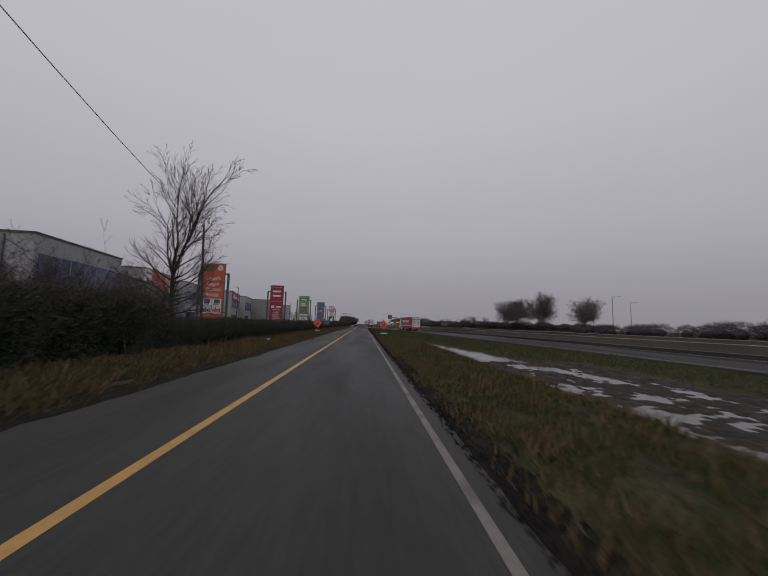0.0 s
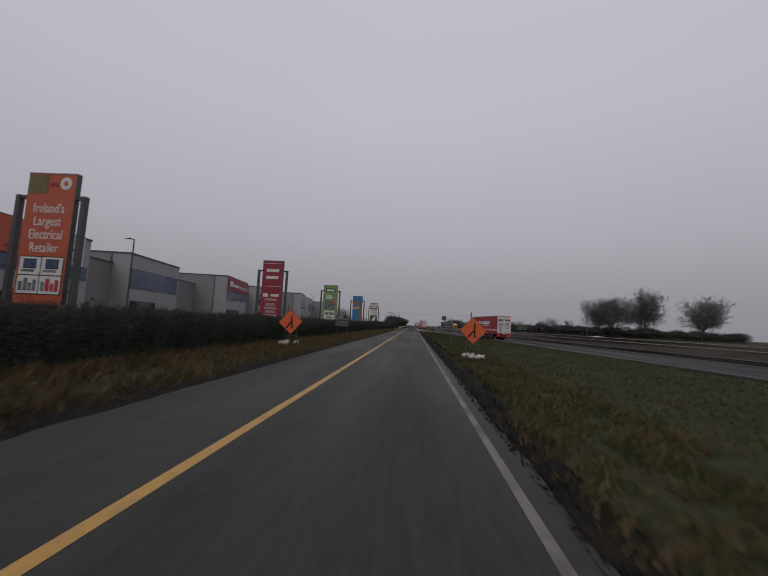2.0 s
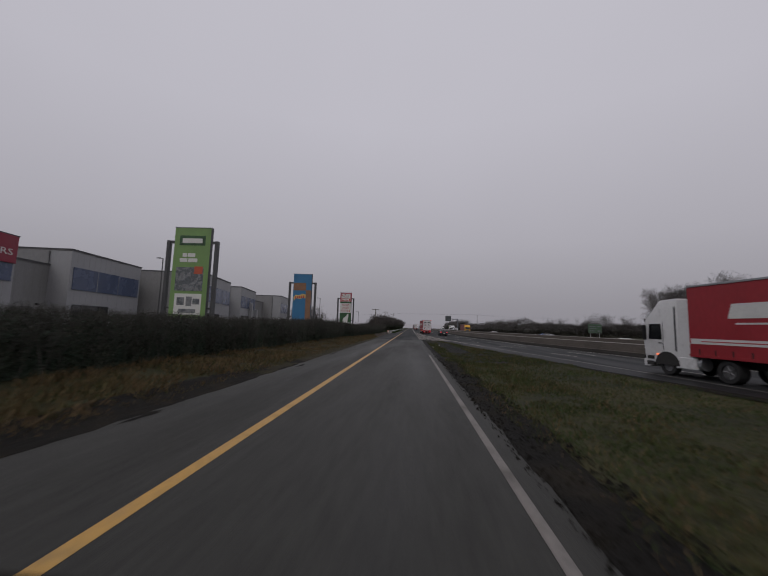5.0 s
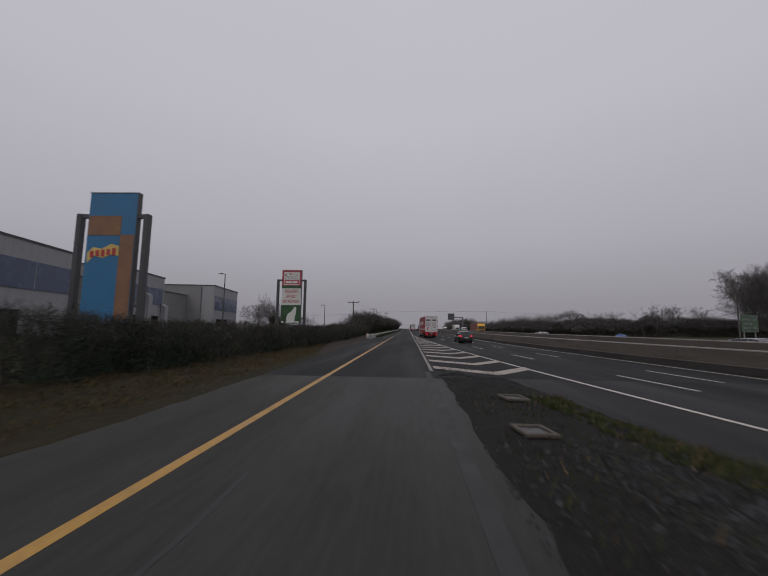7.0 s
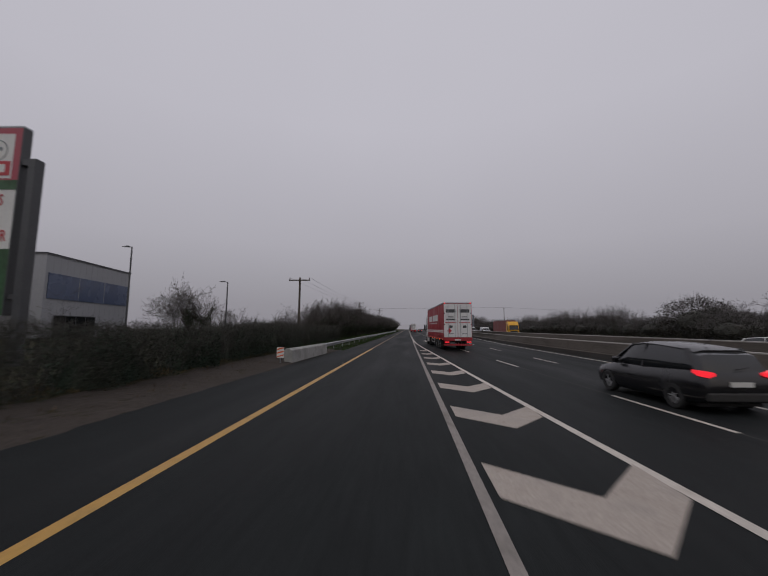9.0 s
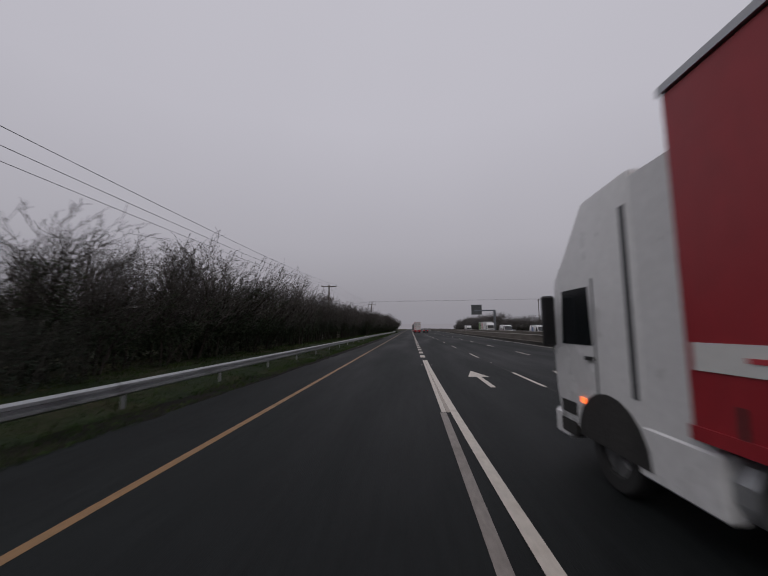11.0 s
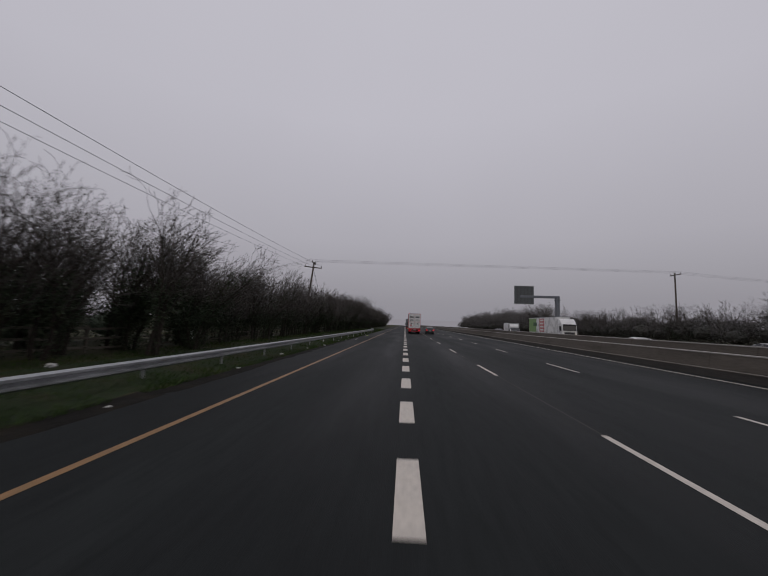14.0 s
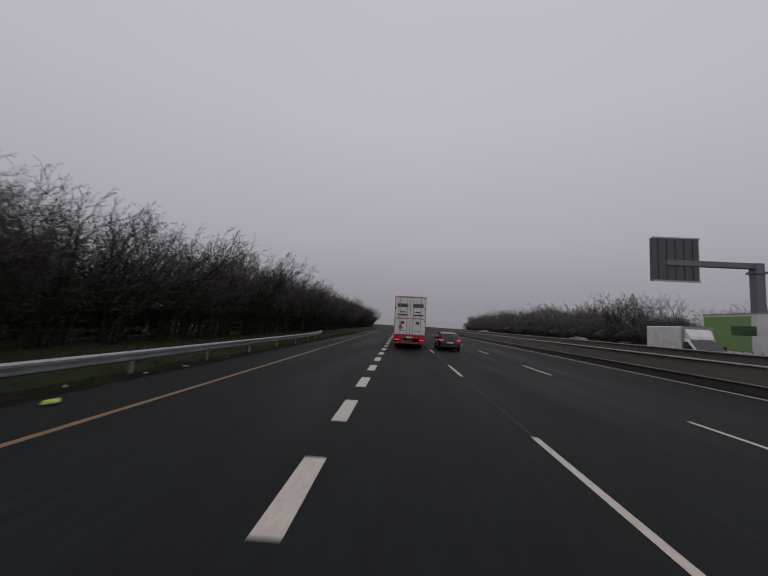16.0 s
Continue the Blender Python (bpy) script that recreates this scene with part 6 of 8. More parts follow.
    tr = part("trailer_body", Shape().box(-w - 0.02, w + 0.02, b, f, 1.12, H), box_paint, t, bevel=0.02)
    part("roof_rail", Shape().box(-w - 0.05, w + 0.05, b - 0.01, f + 0.01, H, H + 0.08), M_GALV, tr)
    part("bottom_rail", Shape().box(-w - 0.04, w + 0.04, b, f, 1.02, 1.14), M_CHASSIS if stripe is None else box_paint, tr)
    for k in range(18):
        q = f - 0.5 - k * (length - 1.0) / 17
        for sx in (-1, 1):
            part("curtain_strap", Shape().box(sx * (w + 0.028) - 0.006, sx * (w + 0.028) + 0.006, q - 0.025, q + 0.025, 1.05, 1.38), M_CHASSIS, tr)
    if stripe:
        for sx in (-1, 1):
            part("side_stripe", Shape().box(sx * (w + 0.027) - 0.004, sx * (w + 0.027) + 0.004, b + 0.1, f - 0.1, 1.62, 1.86), stripe, tr)
            part("side_stripe_rule", Shape().box(sx * (w + 0.034) - 0.003, sx * (w + 0.034) + 0.003, b + 0.6, f - 0.6, 1.72, 1.76), M_PRINTRED, tr)
            # a slanted script name, drawn as plain bars with an underline
            for q, ln, z0, hh in ((-4.6, 3.0, 2.75, 0.62), (-8.2, 4.2, 2.75, 0.62), (-4.9, 7.3, 2.5, 0.07)):
                lean = 0.3 * hh * (1 if sx > 0 else -1)
                sh = Shape().add([(sx * (w + e), q + dq, z) for e in (0.024, 0.031) for dq, z in ((0, z0), (-ln, z0), (-ln + lean, z0 + hh), (lean, z0 + hh))],
                                 [(0, 1, 2, 3), (7, 6, 5, 4), (0, 4, 5, 1), (1, 5, 6, 2), (2, 6, 7, 3), (3, 7, 4, 0)])
                part("name_bar", sh, M_SIGNWHITE, tr)
    if extra:
        for sx in (-1, 1):
            part("livery_panel", Shape().box(sx * (w + 0.028) - 0.004, sx * (w + 0.028) + 0.004, b + 0.1, b + 4.2, 1.3, H - 0.15), M_GREENSIGN, tr, "green livery panel")
            part("livery_panel", Shape().box(sx * (w + 0.028) - 0.004, sx * (w + 0.028) + 0.004, b + 6.0, b + 8.4, 1.4, H - 0.2), M_PRINTRED, tr, "red livery panel")
            part("livery_bar", Shape().box(sx * (w + 0.036) - 0.003, sx * (w + 0.036) + 0.003, b + 2.6, b + 4.6, 2.5, 3.2), M_DKGREEN, tr)
            for k in range(4):
                part("livery_bar", Shape().box(sx * (w + 0.036) - 0.003, sx * (w + 0.036) + 0.003, b + 6.3, b + 8.1, 1.6 + 0.6 * k, 1.95 + 0.6 * k), M_SIGNWHITE, tr)
    for sx in (-1, 1):
        d = part("rear_door", Shape().box(min(sx * 0.015, sx * (w - 0.02)), max(sx * 0.015, sx * (w - 0.02)), b - 0.035, b + 0.01, 1.22, H - 0.05), M_TRUCKWHITE if rear_white else box_paint, tr, bevel=0.01)
        for q in (0.25, 0.85):
            part("locking_bar", Shape().tube((sx * q, b - 0.06, 1.2), (sx * q, b - 0.06, H - 0.08), 0.022, n=6), M_GALV, d)
        part("marker_lamp", Shape().box(sx * 1.15 - 0.05, sx * 1.15 + 0.05, b - 0.05, b, H - 0.02, H + 0.07), M_TAIL, tr, "red lamp")
        if rear_white:
            for z, ww, hh, ink in ((3.42, 0.86, 0.3, M_STEEL), (3.0, 0.5, 0.07, M_BLACK), (2.74, 0.82, 0.12, M_STEEL), (2.48, 1.0, 0.07, M_PRINTRED), (2.05, 0.3, 0.22, M_STEEL), (1.5, 0.5, 0.06, M_PRINTGREY)):
                part("name_bar", Shape().box(sx * 0.62 - ww / 2, sx * 0.62 + ww / 2, b - 0.044, b - 0.034, z, z + hh), ink, d)
            part("hinge", Shape().box(sx * (w - 0.06) - 0.04, sx * (w - 0.06) + 0.04, b - 0.05, b - 0.034, 3.3, 3.42).box(sx * (w - 0.06) - 0.04, sx * (w - 0.06) + 0.04, b - 0.05, b - 0.034, 2.3, 2.42), M_STEEL, d)
        part("side_guard", Shape().box(sx * (w - 0.05) - 0.02, sx * (w - 0.05) + 0.02, -9.6, -6.4, 0.5, 0.62).box(sx * (w - 0.05) - 0.02, sx * (w - 0.05) + 0.02, -9.6, -6.4, 0.8, 0.92)
             .box(sx * (w - 0.05) - 0.02, sx * (w - 0.05) + 0.02, -9.6, -9.5, 0.5, 1.1).box(sx * (w - 0.05) - 0.02, sx * (w - 0.05) + 0.02, -6.5, -6.4, 0.5, 1.1), M_GALV, tr)
        for q in (-6.1, -7.8, -9.4, -11.4, -13.6, -15.6):
            part("marker_lamp", Shape().box(sx * (w + 0.0) - 0.03, sx * (w + 0.0) + 0.03, q - 0.06, q + 0.06, 0.98, 1.06), M_AMBER, tr)
        for q in (-10.6, -11.95, -13.3):
            wheel(tr, sx * 1.02, q, 0.5, 0.36, sx)
        part("tail_lamp_cluster", Shape().box(sx * 0.98 - 0.2, sx * 0.98 + 0.2, b - 0.06, b + 0.02, 0.74, 0.84), M_TAIL if tail else M_PRINTRED, tr, "red lamps", bevel=0.01)
        part("mud_flap", Shape().box(sx * 1.0 - 0.25, sx * 1.0 + 0.25, -14.05, -14.02, 0.3, 0.95), M_RUBBER, tr)
    part("hazard_diamond", Shape().add([(-0.75, b - 0.048, 1.55), (-0.55, b - 0.048, 1.8), (-0.75, b - 0.048, 2.05), (-0.95, b - 0.048, 1.8)], [(0, 1, 2, 3)]), M_PRINTRED, tr)
    part("rear_sill", Shape().box(-w, w, b - 0.04, b + 0.1, 0.9, 1.18), box_paint if rear_white else M_CHASSIS, tr, bevel=0.01)
    part("underrun_bar", Shape().box(-w, w, b - 0.02, b + 0.1, 0.48, 0.64), M_CURTAIN if rear_white else M_GALV, tr, bevel=0.01)
    part("number_plate", Shape().box(-0.26, 0.26, b - 0.06, b - 0.04, 0.93, 1.05), M_PLATE, tr)
    part("trailer_frame", Shape().box(-0.5, 0.5, b + 0.2, f - 0.5, 0.75, 1.06), M_CHASSIS, tr)
    for q in (-0.725, 0.725):
        part("landing_leg", Shape().box(q - 0.075, q + 0.075, -6.3, -6.15, 0.2, 1.0), M_CHASSIS, tr)
    return t


def along(off, y, oncoming=False):
    """A pose on the motorway, off metres from its near edge line, heading along it."""
    h = math.degrees(math.atan2(-(mw(y + 3) - mw(y - 3)), 6))
    if oncoming and y < 240:
        off += lane_end(y) - 12.7
    return pose(mw(y) + off, y, 0.0 if not oncoming else -0.01, 0, 0, h + (180 if oncoming else 0))


artic("white-cabbed lorry with a red curtain-sided trailer and white script", pose(7.2, 238.4, 0, 0, 0, 2.8), M_TRUCKWHITE, M_CURTAIN, stripe=M_SIGNWHITE, H=4.25)
artic("white-cabbed lorry with a red curtain-sided trailer on the wet carriageway", along(1.8, 127.0), M_TRUCKWHITE, M_CURTAIN, stripe=M_SIGNWHITE, H=4.25)
car("black people-carrier with lit brake lamps on wet asphalt", M_CARBLACK, along(4.6, 200.5), L=4.4, W=1.85, H=1.63)
artic("lorry with a white-doored red box trailer driving away", pose(6.35, 395.5, 0), M_TRUCKWHITE, M_CURTAIN, H=4.25)
artic("grey lorry driving away far ahead in the fog", pose(5.9, 462, 0), M_CARGREY, M_PRINTGREY, rear_white=False, H=4.1)
car("black hatchback driving away with lit tail lamps", M_CARBLACK, pose(9.75, 382, 0), L=4.3, W=1.82, H=1.55)
artic("yellow-cabbed lorry with a faded maroon curtain trailer, headlamps lit", along(25.4, 281, True), M_YELLOWCAB, M_MAROON, lit_front=True, H=4.1, rear_white=False)
van("white panel van with a blue livery panel, headlamps lit", along(21.6, 296.8, True), stripe=M_BLUEVAN)
van("white panel van with headlamps lit", along(21.6, 319, True), H=2.6)
artic("white lorry with green and red livery panels, headlamps lit", along(28.0, 365, True), M_TRUCKWHITE, M_TRUCKWHITE, lit_front=True, H=4.1, rear_white=False, extra=True)
van("white box van with a wind deflector, headlamps lit", along(21.8, 376.5, True), box=True)
for px, py, paint, word in ((-16.0, 157.5, M_TRUCKWHITE, "white"), (-15.5, 180.5, M_TRUCKWHITE, "white"), (-16.5, 187.5, M_CARGREY, "silver-grey")):
    car(word + " car parked behind the straggly hedge", paint, pose(px, py, terrain(px, py) + 0.02, 0, 0, 86), H=1.5, lit="off", group="parked cars")
car("white hatchback with lit headlamps beyond the barrier", M_TRUCKWHITE, along(20.3, 288, True), lit="head", group="oncoming cars")
car("silver-grey saloon with lit headlamps beyond the barrier", M_CARGREY, along(25.4, 328, True), lit="head", H=1.45, estate=False, group="oncoming cars")
car("white car with lit headlamps beyond the barrier", M_TRUCKWHITE, along(21.4, 336, True), lit="head", H=1.45, estate=False, group="oncoming cars")
car("dark grey car with lit headlamps beyond the barrier", M_CARBLACK, along(24.6, 398, True), lit="head", group="oncoming cars")
car("white hatchback with lit headlamps beyond the barrier", M_TRUCKWHITE, along(24.3, 214, True), lit="head", H=1.5, group="oncoming cars")
car("white car with lit headlamps beyond the barrier", M_TRUCKWHITE, along(20.5, 150, True), lit="head", H=1.45, estate=False, group="oncoming cars")
car("silver-grey car with lit headlamps beyond the barrier", M_CARGREY, along(24.3, 176, True), lit="head", H=1.5, group="oncoming cars")
car("white hatchback with lit headlamps beyond the barrier", M_TRUCKWHITE, along(20.6, 108, True), lit="head", H=1.5, group="oncoming cars")
for k, (o, y) in enumerate(((21.5, 440), (25.2, 452), (21.6, 475), (25.0, 496), (21.5, 520), (25.2, 545))):
    car("car with lit headlamps far off in the fog", (M_CARGREY, M_TRUCKWHITE, M_CARBLACK)[k % 3], along(o, y, True), lit="head", H=1.5, group="oncoming cars")


# ---- trees, hedges, grass ----
def tubes_mesh(name, segs, mat, n=3):
    """Many tapered twigs as one mesh. segs: rows of x0 y0 z0 x1 y1 z1 r0 r1."""
    s = np.array(segs, float)
    a, b = s[:, 0:3], s[:, 3:6]
    d = b - a
    d /= np.maximum(np.linalg.norm(d, axis=1, keepdims=True), 1e-6)
    ref = np.where(np.abs(d[:, 2:3]) > 0.9, np.array([[1.0, 0, 0]]), np.array([[0, 0, 1.0]]))
    u = np.cross(d, ref)
    u /= np.linalg.norm(u, axis=1, keepdims=True)
    w = np.cross(d, u)
    verts = []
    for p, r in ((a, s[:, 6:7]), (b, s[:, 7:8])):
        for i in range(n):
            q = 2 * math.pi * i / n
            verts.append(p + (u * math.cos(q) + w * math.sin(q)) * r)
    v = np.stack(verts, 1).reshape(-1, 3)
    base = np.arange(len(s))[:, None] * 2 * n
    faces = np.concatenate([base + np.array([[i, (i + 1) % n, n + (i + 1) % n, n + i]]) for i in range(n)])
    return raw_mesh(name, v, faces, mat)


def leaves_mesh(name, centres, size, mat, rng):
    c = np.array(centres, float)
    k = len(c)
    u = rng.normal(size=(k, 3))
    u /= np.linalg.norm(u, axis=1, keepdims=True)
    w = np.cross(u, rng.normal(size=(k, 3)))
    w /= np.linalg.norm(w, axis=1, keepdims=True)
    s = size * rng.uniform(0.6, 1.4, (k, 1))
    v = np.stack([c - u * s, c + w * s * 0.55, c + u * s, c - w * s * 0.55], 1).reshape(-1, 3)
    f = np.arange(k * 4).reshape(k, 4)
    return raw_mesh(name, v, f, mat)


def grow(rng, p, d, length, r, level, top, out, spread, up, kids, seglen, wind=(0, 0), bare=0.22):
    """A wandering limb that throws side limbs; rows go to out[level]."""
    n = max(2, int(length / seglen))
    step = length / n
    p, d = np.array(p, float), np.array(d, float)
    for i in range(n):
        d = d + rng.normal(size=3) * 0.13 + np.array([wind[0] * level, wind[1] * level, up])
        d /= np.linalg.norm(d)
        q = p + d * step
        r0, r1 = r * (1 - i / n * 0.75), r * (1 - (i + 1) / n * 0.75)
        out[level].append((*p, *q, r0, r1))
        if level < top and (i + 1) / n > bare:
            for _ in range(kids[level]):
                if rng.random() < 0.8:
                    side = rng.normal(size=3)
                    side -= d * side.dot(d)
                    side /= np.linalg.norm(side)
                    nd = d * math.cos(spread) + side * math.sin(spread)
                    grow(rng, q, nd, length * rng.uniform(0.32, 0.55) * (1.15 - 0.5 * i / n), r1 * 0.62, level + 1, top, out, spread, up, kids, seglen * 0.72, wind)
        p = q


def tree(name, label, seed, height, trunk_r, fork, stems, kids, top, bark, twig, spread=0.75, lean=0.25, ivy=0, leaf=None, group="trees", thin=0.006, seglen=0.9, lower=0):
    rng = np.random.default_rng(seed)
    out = [[] for _ in range(top + 1)]
    t = thing(name, label, "tree", group)
    if fork > 0:
        n = 4
        for i in range(n):
            out[0].append((rng.normal() * 0.02, rng.normal() * 0.02, fork * i / n - (0.3 if i == 0 else 0), rng.normal() * 0.02, rng.normal() * 0.02, fork * (i + 1) / n, trunk_r * (1 - 0.08 * i), trunk_r * (1 - 0.08 * (i + 1))))
    for s in range(stems):
        a = 2 * math.pi * s / stems + rng.normal() * 0.4
        tilt = lean * rng.uniform(0.5, 1.5)
        d = (math.cos(a) * tilt, math.sin(a) * tilt, 1.0)
        base = (0, 0, fork * rng.uniform(0.7, 1.0)) if fork else (math.cos(a) * 0.3, math.sin(a) * 0.4, -0.2)
        grow(rng, base, d, (height - fork) * rng.uniform(0.8, 1.0), trunk_r * (0.62 if fork else 1.0) * rng.uniform(0.7, 1.0), 0, top, out, spread, 0.05, kids, seglen)
    for s in range(lower):
        # spreading limbs low on the trunk
        a = 2.4 * s + rng.normal() * 0.3
        z = fork * (0.42 + 0.5 * s / lower)
        grow(rng, (0, 0, z), (math.cos(a), math.sin(a), 0.45), height * rng.uniform(0.24, 0.34), trunk_r * 0.32, 1, top, out, spread, 0.03, kids, seglen * 0.72)
    zs = sorted(q[5] for lv in out for q in lv)
    k = height / zs[int(0.985 * (len(zs) - 1))]
    out = [[(*[c * k for c in q[:6]], q[6], q[7]) for q in lv] for lv in out]
    for lv in out[2:]:
        for i, q in enumerate(lv):
            lv[i] = (*q[:6], max(q[6], thin), max(q[7], thin * 0.8))
    part("trunk", tubes_mesh("trunk", out[0] + out[1], bark, 6), bark, t)
    part("crown", tubes_mesh("crown", [q for lv in out[2:] for q in lv], twig, 3), twig, t)
    if ivy:
        rows = np.array(out[0] + out[1])
        low = rows[(rows[:, 2] < height * 0.68) & (rows[:, 6] > trunk_r * 0.3)]
        c = low[rng.integers(0, len(low), ivy)][:, 0:3] + rng.normal(size=(ivy, 3)) * np.array([0.24, 0.24, 0.35])
        c[:, 2] = np.maximum(c[:, 2], 0.05)
        part("ivy", leaves_mesh("ivy", c, 0.10, leaf or M_LEAF, rng), M_LEAF, t)
    return t, sum(len(lv) for lv in out)


def bush(name, label, seed, wx, wy, h, twigs, leaves, mat_leaf, mat_twig, group, core=0.86, leaf=0.085):
    rng = np.random.default_rng(seed)
    t = thing(name, label, "hedge", group)
    bm = bmesh.new()
    bmesh.ops.create_icosphere(bm, subdivisions=2, radius=1.0)
    for v in bm.verts:
        c = v.co
        k = core * (1 + 0.22 * noise.noise((c.x * 2.3 + seed, c.y * 2.3, c.z * 2.3)) + 0.12 * noise.noise((c.x * 6, c.y * 6 + seed, c.z * 6)))
        v.co = Vector((c.x * wx / 2 * k, c.y * wy / 2 * k, max(-0.2, h * 0.46 + c.z * h * 0.5 * k)))
    me = bpy.data.meshes.new("inner_mass")
    bm.to_mesh(me)
    bm.free()
    me.materials.append(mat_leaf)
    part("inner_mass", me, mat_leaf, t)
    dirs = rng.normal(size=(leaves, 3))
    dirs /= np.linalg.norm(dirs, axis=1, keepdims=True)
    rad = rng.uniform(0.66, 1.05, (leaves, 1))
    c = dirs * rad * np.array([[wx / 2, wy / 2, h * 0.5]]) + np.array([[0, 0, h * 0.46]])
    c[:, 2] = np.maximum(c[:, 2], 0.03)
    part("foliage", leaves_mesh("foliage", c, leaf, mat_leaf, rng), mat_leaf, t)
    segs = []
    for _ in range(twigs):
        d = rng.normal(size=3)
        d[2] = abs(d[2]) * 1.1 + 0.1
        d /= np.linalg.norm(d)
        p = d * np.array([wx / 2, wy / 2, h * 0.5]) * rng.uniform(0.6, 0.9) + np.array([0, 0, h * 0.46])
        L = rng.uniform(0.25, 0.75)
        m = d + rng.normal(size=3) * 0.35 + np.array([0, 0, 0.35])
        m /= np.linalg.norm(m)
        q = p + m * L
        segs.append((*p, *q, 0.009, 0.005))
        for _ in range(2):
            m2 = m + rng.normal(size=3) * 0.6
            m2 /= np.linalg.norm(m2)
            s0 = p + m * L * rng.uniform(0.3, 0.9)
            segs.append((*s0, *(s0 + m2 * L * 0.5), 0.006, 0.004))
    part("twig_mass", tubes_mesh("twig_mass", segs, mat_twig), mat_twig, t)
    return t


def hedge_run(label, seed, length, width, h, stems, twigs, leaves, core, group):
    """A stretch of clipped thorn hedge: upright stems, a tangle of fine twigs with a level top, small leaves low down, a dark heart."""
    rng = np.random.default_rng(seed)
    t = thing("hedge_bush", label, "hedge", group)
    if core:
        bm = bmesh.new()
        bmesh.ops.create_grid(bm, x_segments=14, y_segments=10, size=1.0)
        for v in bm.verts:
            a, b = v.co.x, v.co.y
            fall = (1 - abs(b) ** 5) * (1 - abs(a) ** 6)
            v.co = Vector((b * width * 0.24 + 0.12 * noise.noise((a * 3, b * 3, seed)), a * length * 0.56, -0.1 + h * core * fall * (1 + 0.16 * noise.noise((a * 4 + seed, b * 2, 1)))))
        me = bpy.data.meshes.new("inner_mass")
        bm.to_mesh(me)
        bm.free()
        me.materials.append(M_HEDGE)
        part("inner_mass", me, M_HEDGE, t)
    segs = []
    for _ in range(stems):
        p = np.array([rng.normal() * width * 0.2, rng.uniform(-0.55, 0.55) * length, -0.15])
        top = h * rng.uniform(0.8, 1.06)
        d = np.array([rng.normal() * 0.12, rng.normal() * 0.12, 1.0])
        n = 4
        for i in range(n):
            d = d + rng.normal(size=3) * np.array([0.14, 0.14, 0])
            q = p + d * (top + 0.15) / n
            segs.append((*p, *q, 0.017 - 0.0025 * i, 0.0145 - 0.0025 * i))
            p = q
    for _ in range(twigs):
        z = h * rng.uniform(0.12, 0.97) ** 0.7
        edge = math.copysign(abs(rng.normal()) ** 0.6, rng.normal()) * width * 0.36
        p = np.array([np.clip(edge, -width * 0.5, width * 0.5), rng.uniform(-0.55, 0.55) * length, z])
        m = np.array([rng.normal() * 0.5 + edge * 0.35, rng.normal() * 0.5, 0.9 + rng.normal() * 0.25])
        m /= np.linalg.norm(m)
        L = rng.uniform(0.25, 0.6)
        L = min(L, max(0.1, (h + abs(rng.normal()) * 0.13 - z) / max(0.3, m[2])))
        q = p + m * L
        segs.append((*p, *q, 0.0075, 0.0045))
        for _ in range(2):
            m2 = m + rng.normal(size=3) * 0.6
            m2 /= np.linalg.norm(m2)
            s0 = p + m * L * rng.uniform(0.2, 0.9)
            segs.append((*s0, *(s0 + m2 * L * 0.5), 0.005, 0.0035))
    part("twig_mass", tubes_mesh("twig_mass", segs, M_HEDGETWIG), M_HEDGETWIG, t)
    c = np.stack([rng.choice([-1, 1], leaves) * width * 0.5 * rng.uniform(0.25, 1.0, leaves) ** 0.5, rng.uniform(-0.56, 0.56, leaves) * length, h * np.clip(rng.beta(1.05, 1.6, leaves), 0.01, 0.98)], 1)
    c[:, 0] *= 0.8 + 0.25 * np.sin(c[:, 1] * 2.1 + seed)
    part("foliage", leaves_mesh("foliage", c, 0.04, M_HEDGE, rng), M_HEDGE, t)
    return t


def thorn(label, seed, height, stems, ivy, ivy_top, kids=(3, 2, 2)):
    """An upright thorn tree: a few close trunks bare at the foot, ivy up the trunks, and a fan of fine twigs bent by the wind."""
    rng = np.random.default_rng(seed)
    out = [[] for _ in range(4)]
    t = thing("thorn_tree", label, "tree", "roadside thicket")
    for k in range(stems):
        a = 2 * math.pi * k / stems + rng.normal() * 0.5
        grow(rng, (0.16 * math.cos(a), 0.22 * math.sin(a), -0.2), (0.13 * math.cos(a), 0.16 * math.sin(a) + 0.04, 1.0), height * rng.uniform(0.68, 0.84), 0.095 * rng.uniform(0.7, 1.1), 0, 3, out, 0.62, 0.05, kids, 0.75, (0.012, 0.045), 0.2)
    zs = sorted(q[5] for lv in out for q in lv)
    k = height / zs[int(0.985 * (len(zs) - 1))]
    out = [[(*[c * k for c in q[:6]], q[6], q[7]) for q in lv] for lv in out]
    for lv in out[2:]:
        for i, q in enumerate(lv):
            lv[i] = (*q[:6], max(q[6], 0.0085), max(q[7], 0.0065))
    part("trunk", tubes_mesh("trunk", out[0] + out[1], M_BARK, 6), M_BARK, t)
    part("crown", tubes_mesh("crown", [q for lv in out[2:] for q in lv], M_TWIG, 3), M_TWIG, t)
    rows = np.array(out[0] + out[1])
    low = rows[(rows[:, 2] < height * ivy_top) & (rows[:, 6] > 0.03)]
    f = rng.uniform(0, 1, (ivy, 1))
    pick = low[rng.integers(0, len(low), ivy)]
    c = pick[:, 0:3] * (1 - f) + pick[:, 3:6] * f + rng.normal(size=(ivy, 3)) * np.array([0.26, 0.26, 0.15])
    c[:, 2] = np.maximum(c[:, 2], 0.03)
    part("ivy", leaves_mesh("ivy", c, 0.05, M_LEAF, rng), M_LEAF, t)
    return t


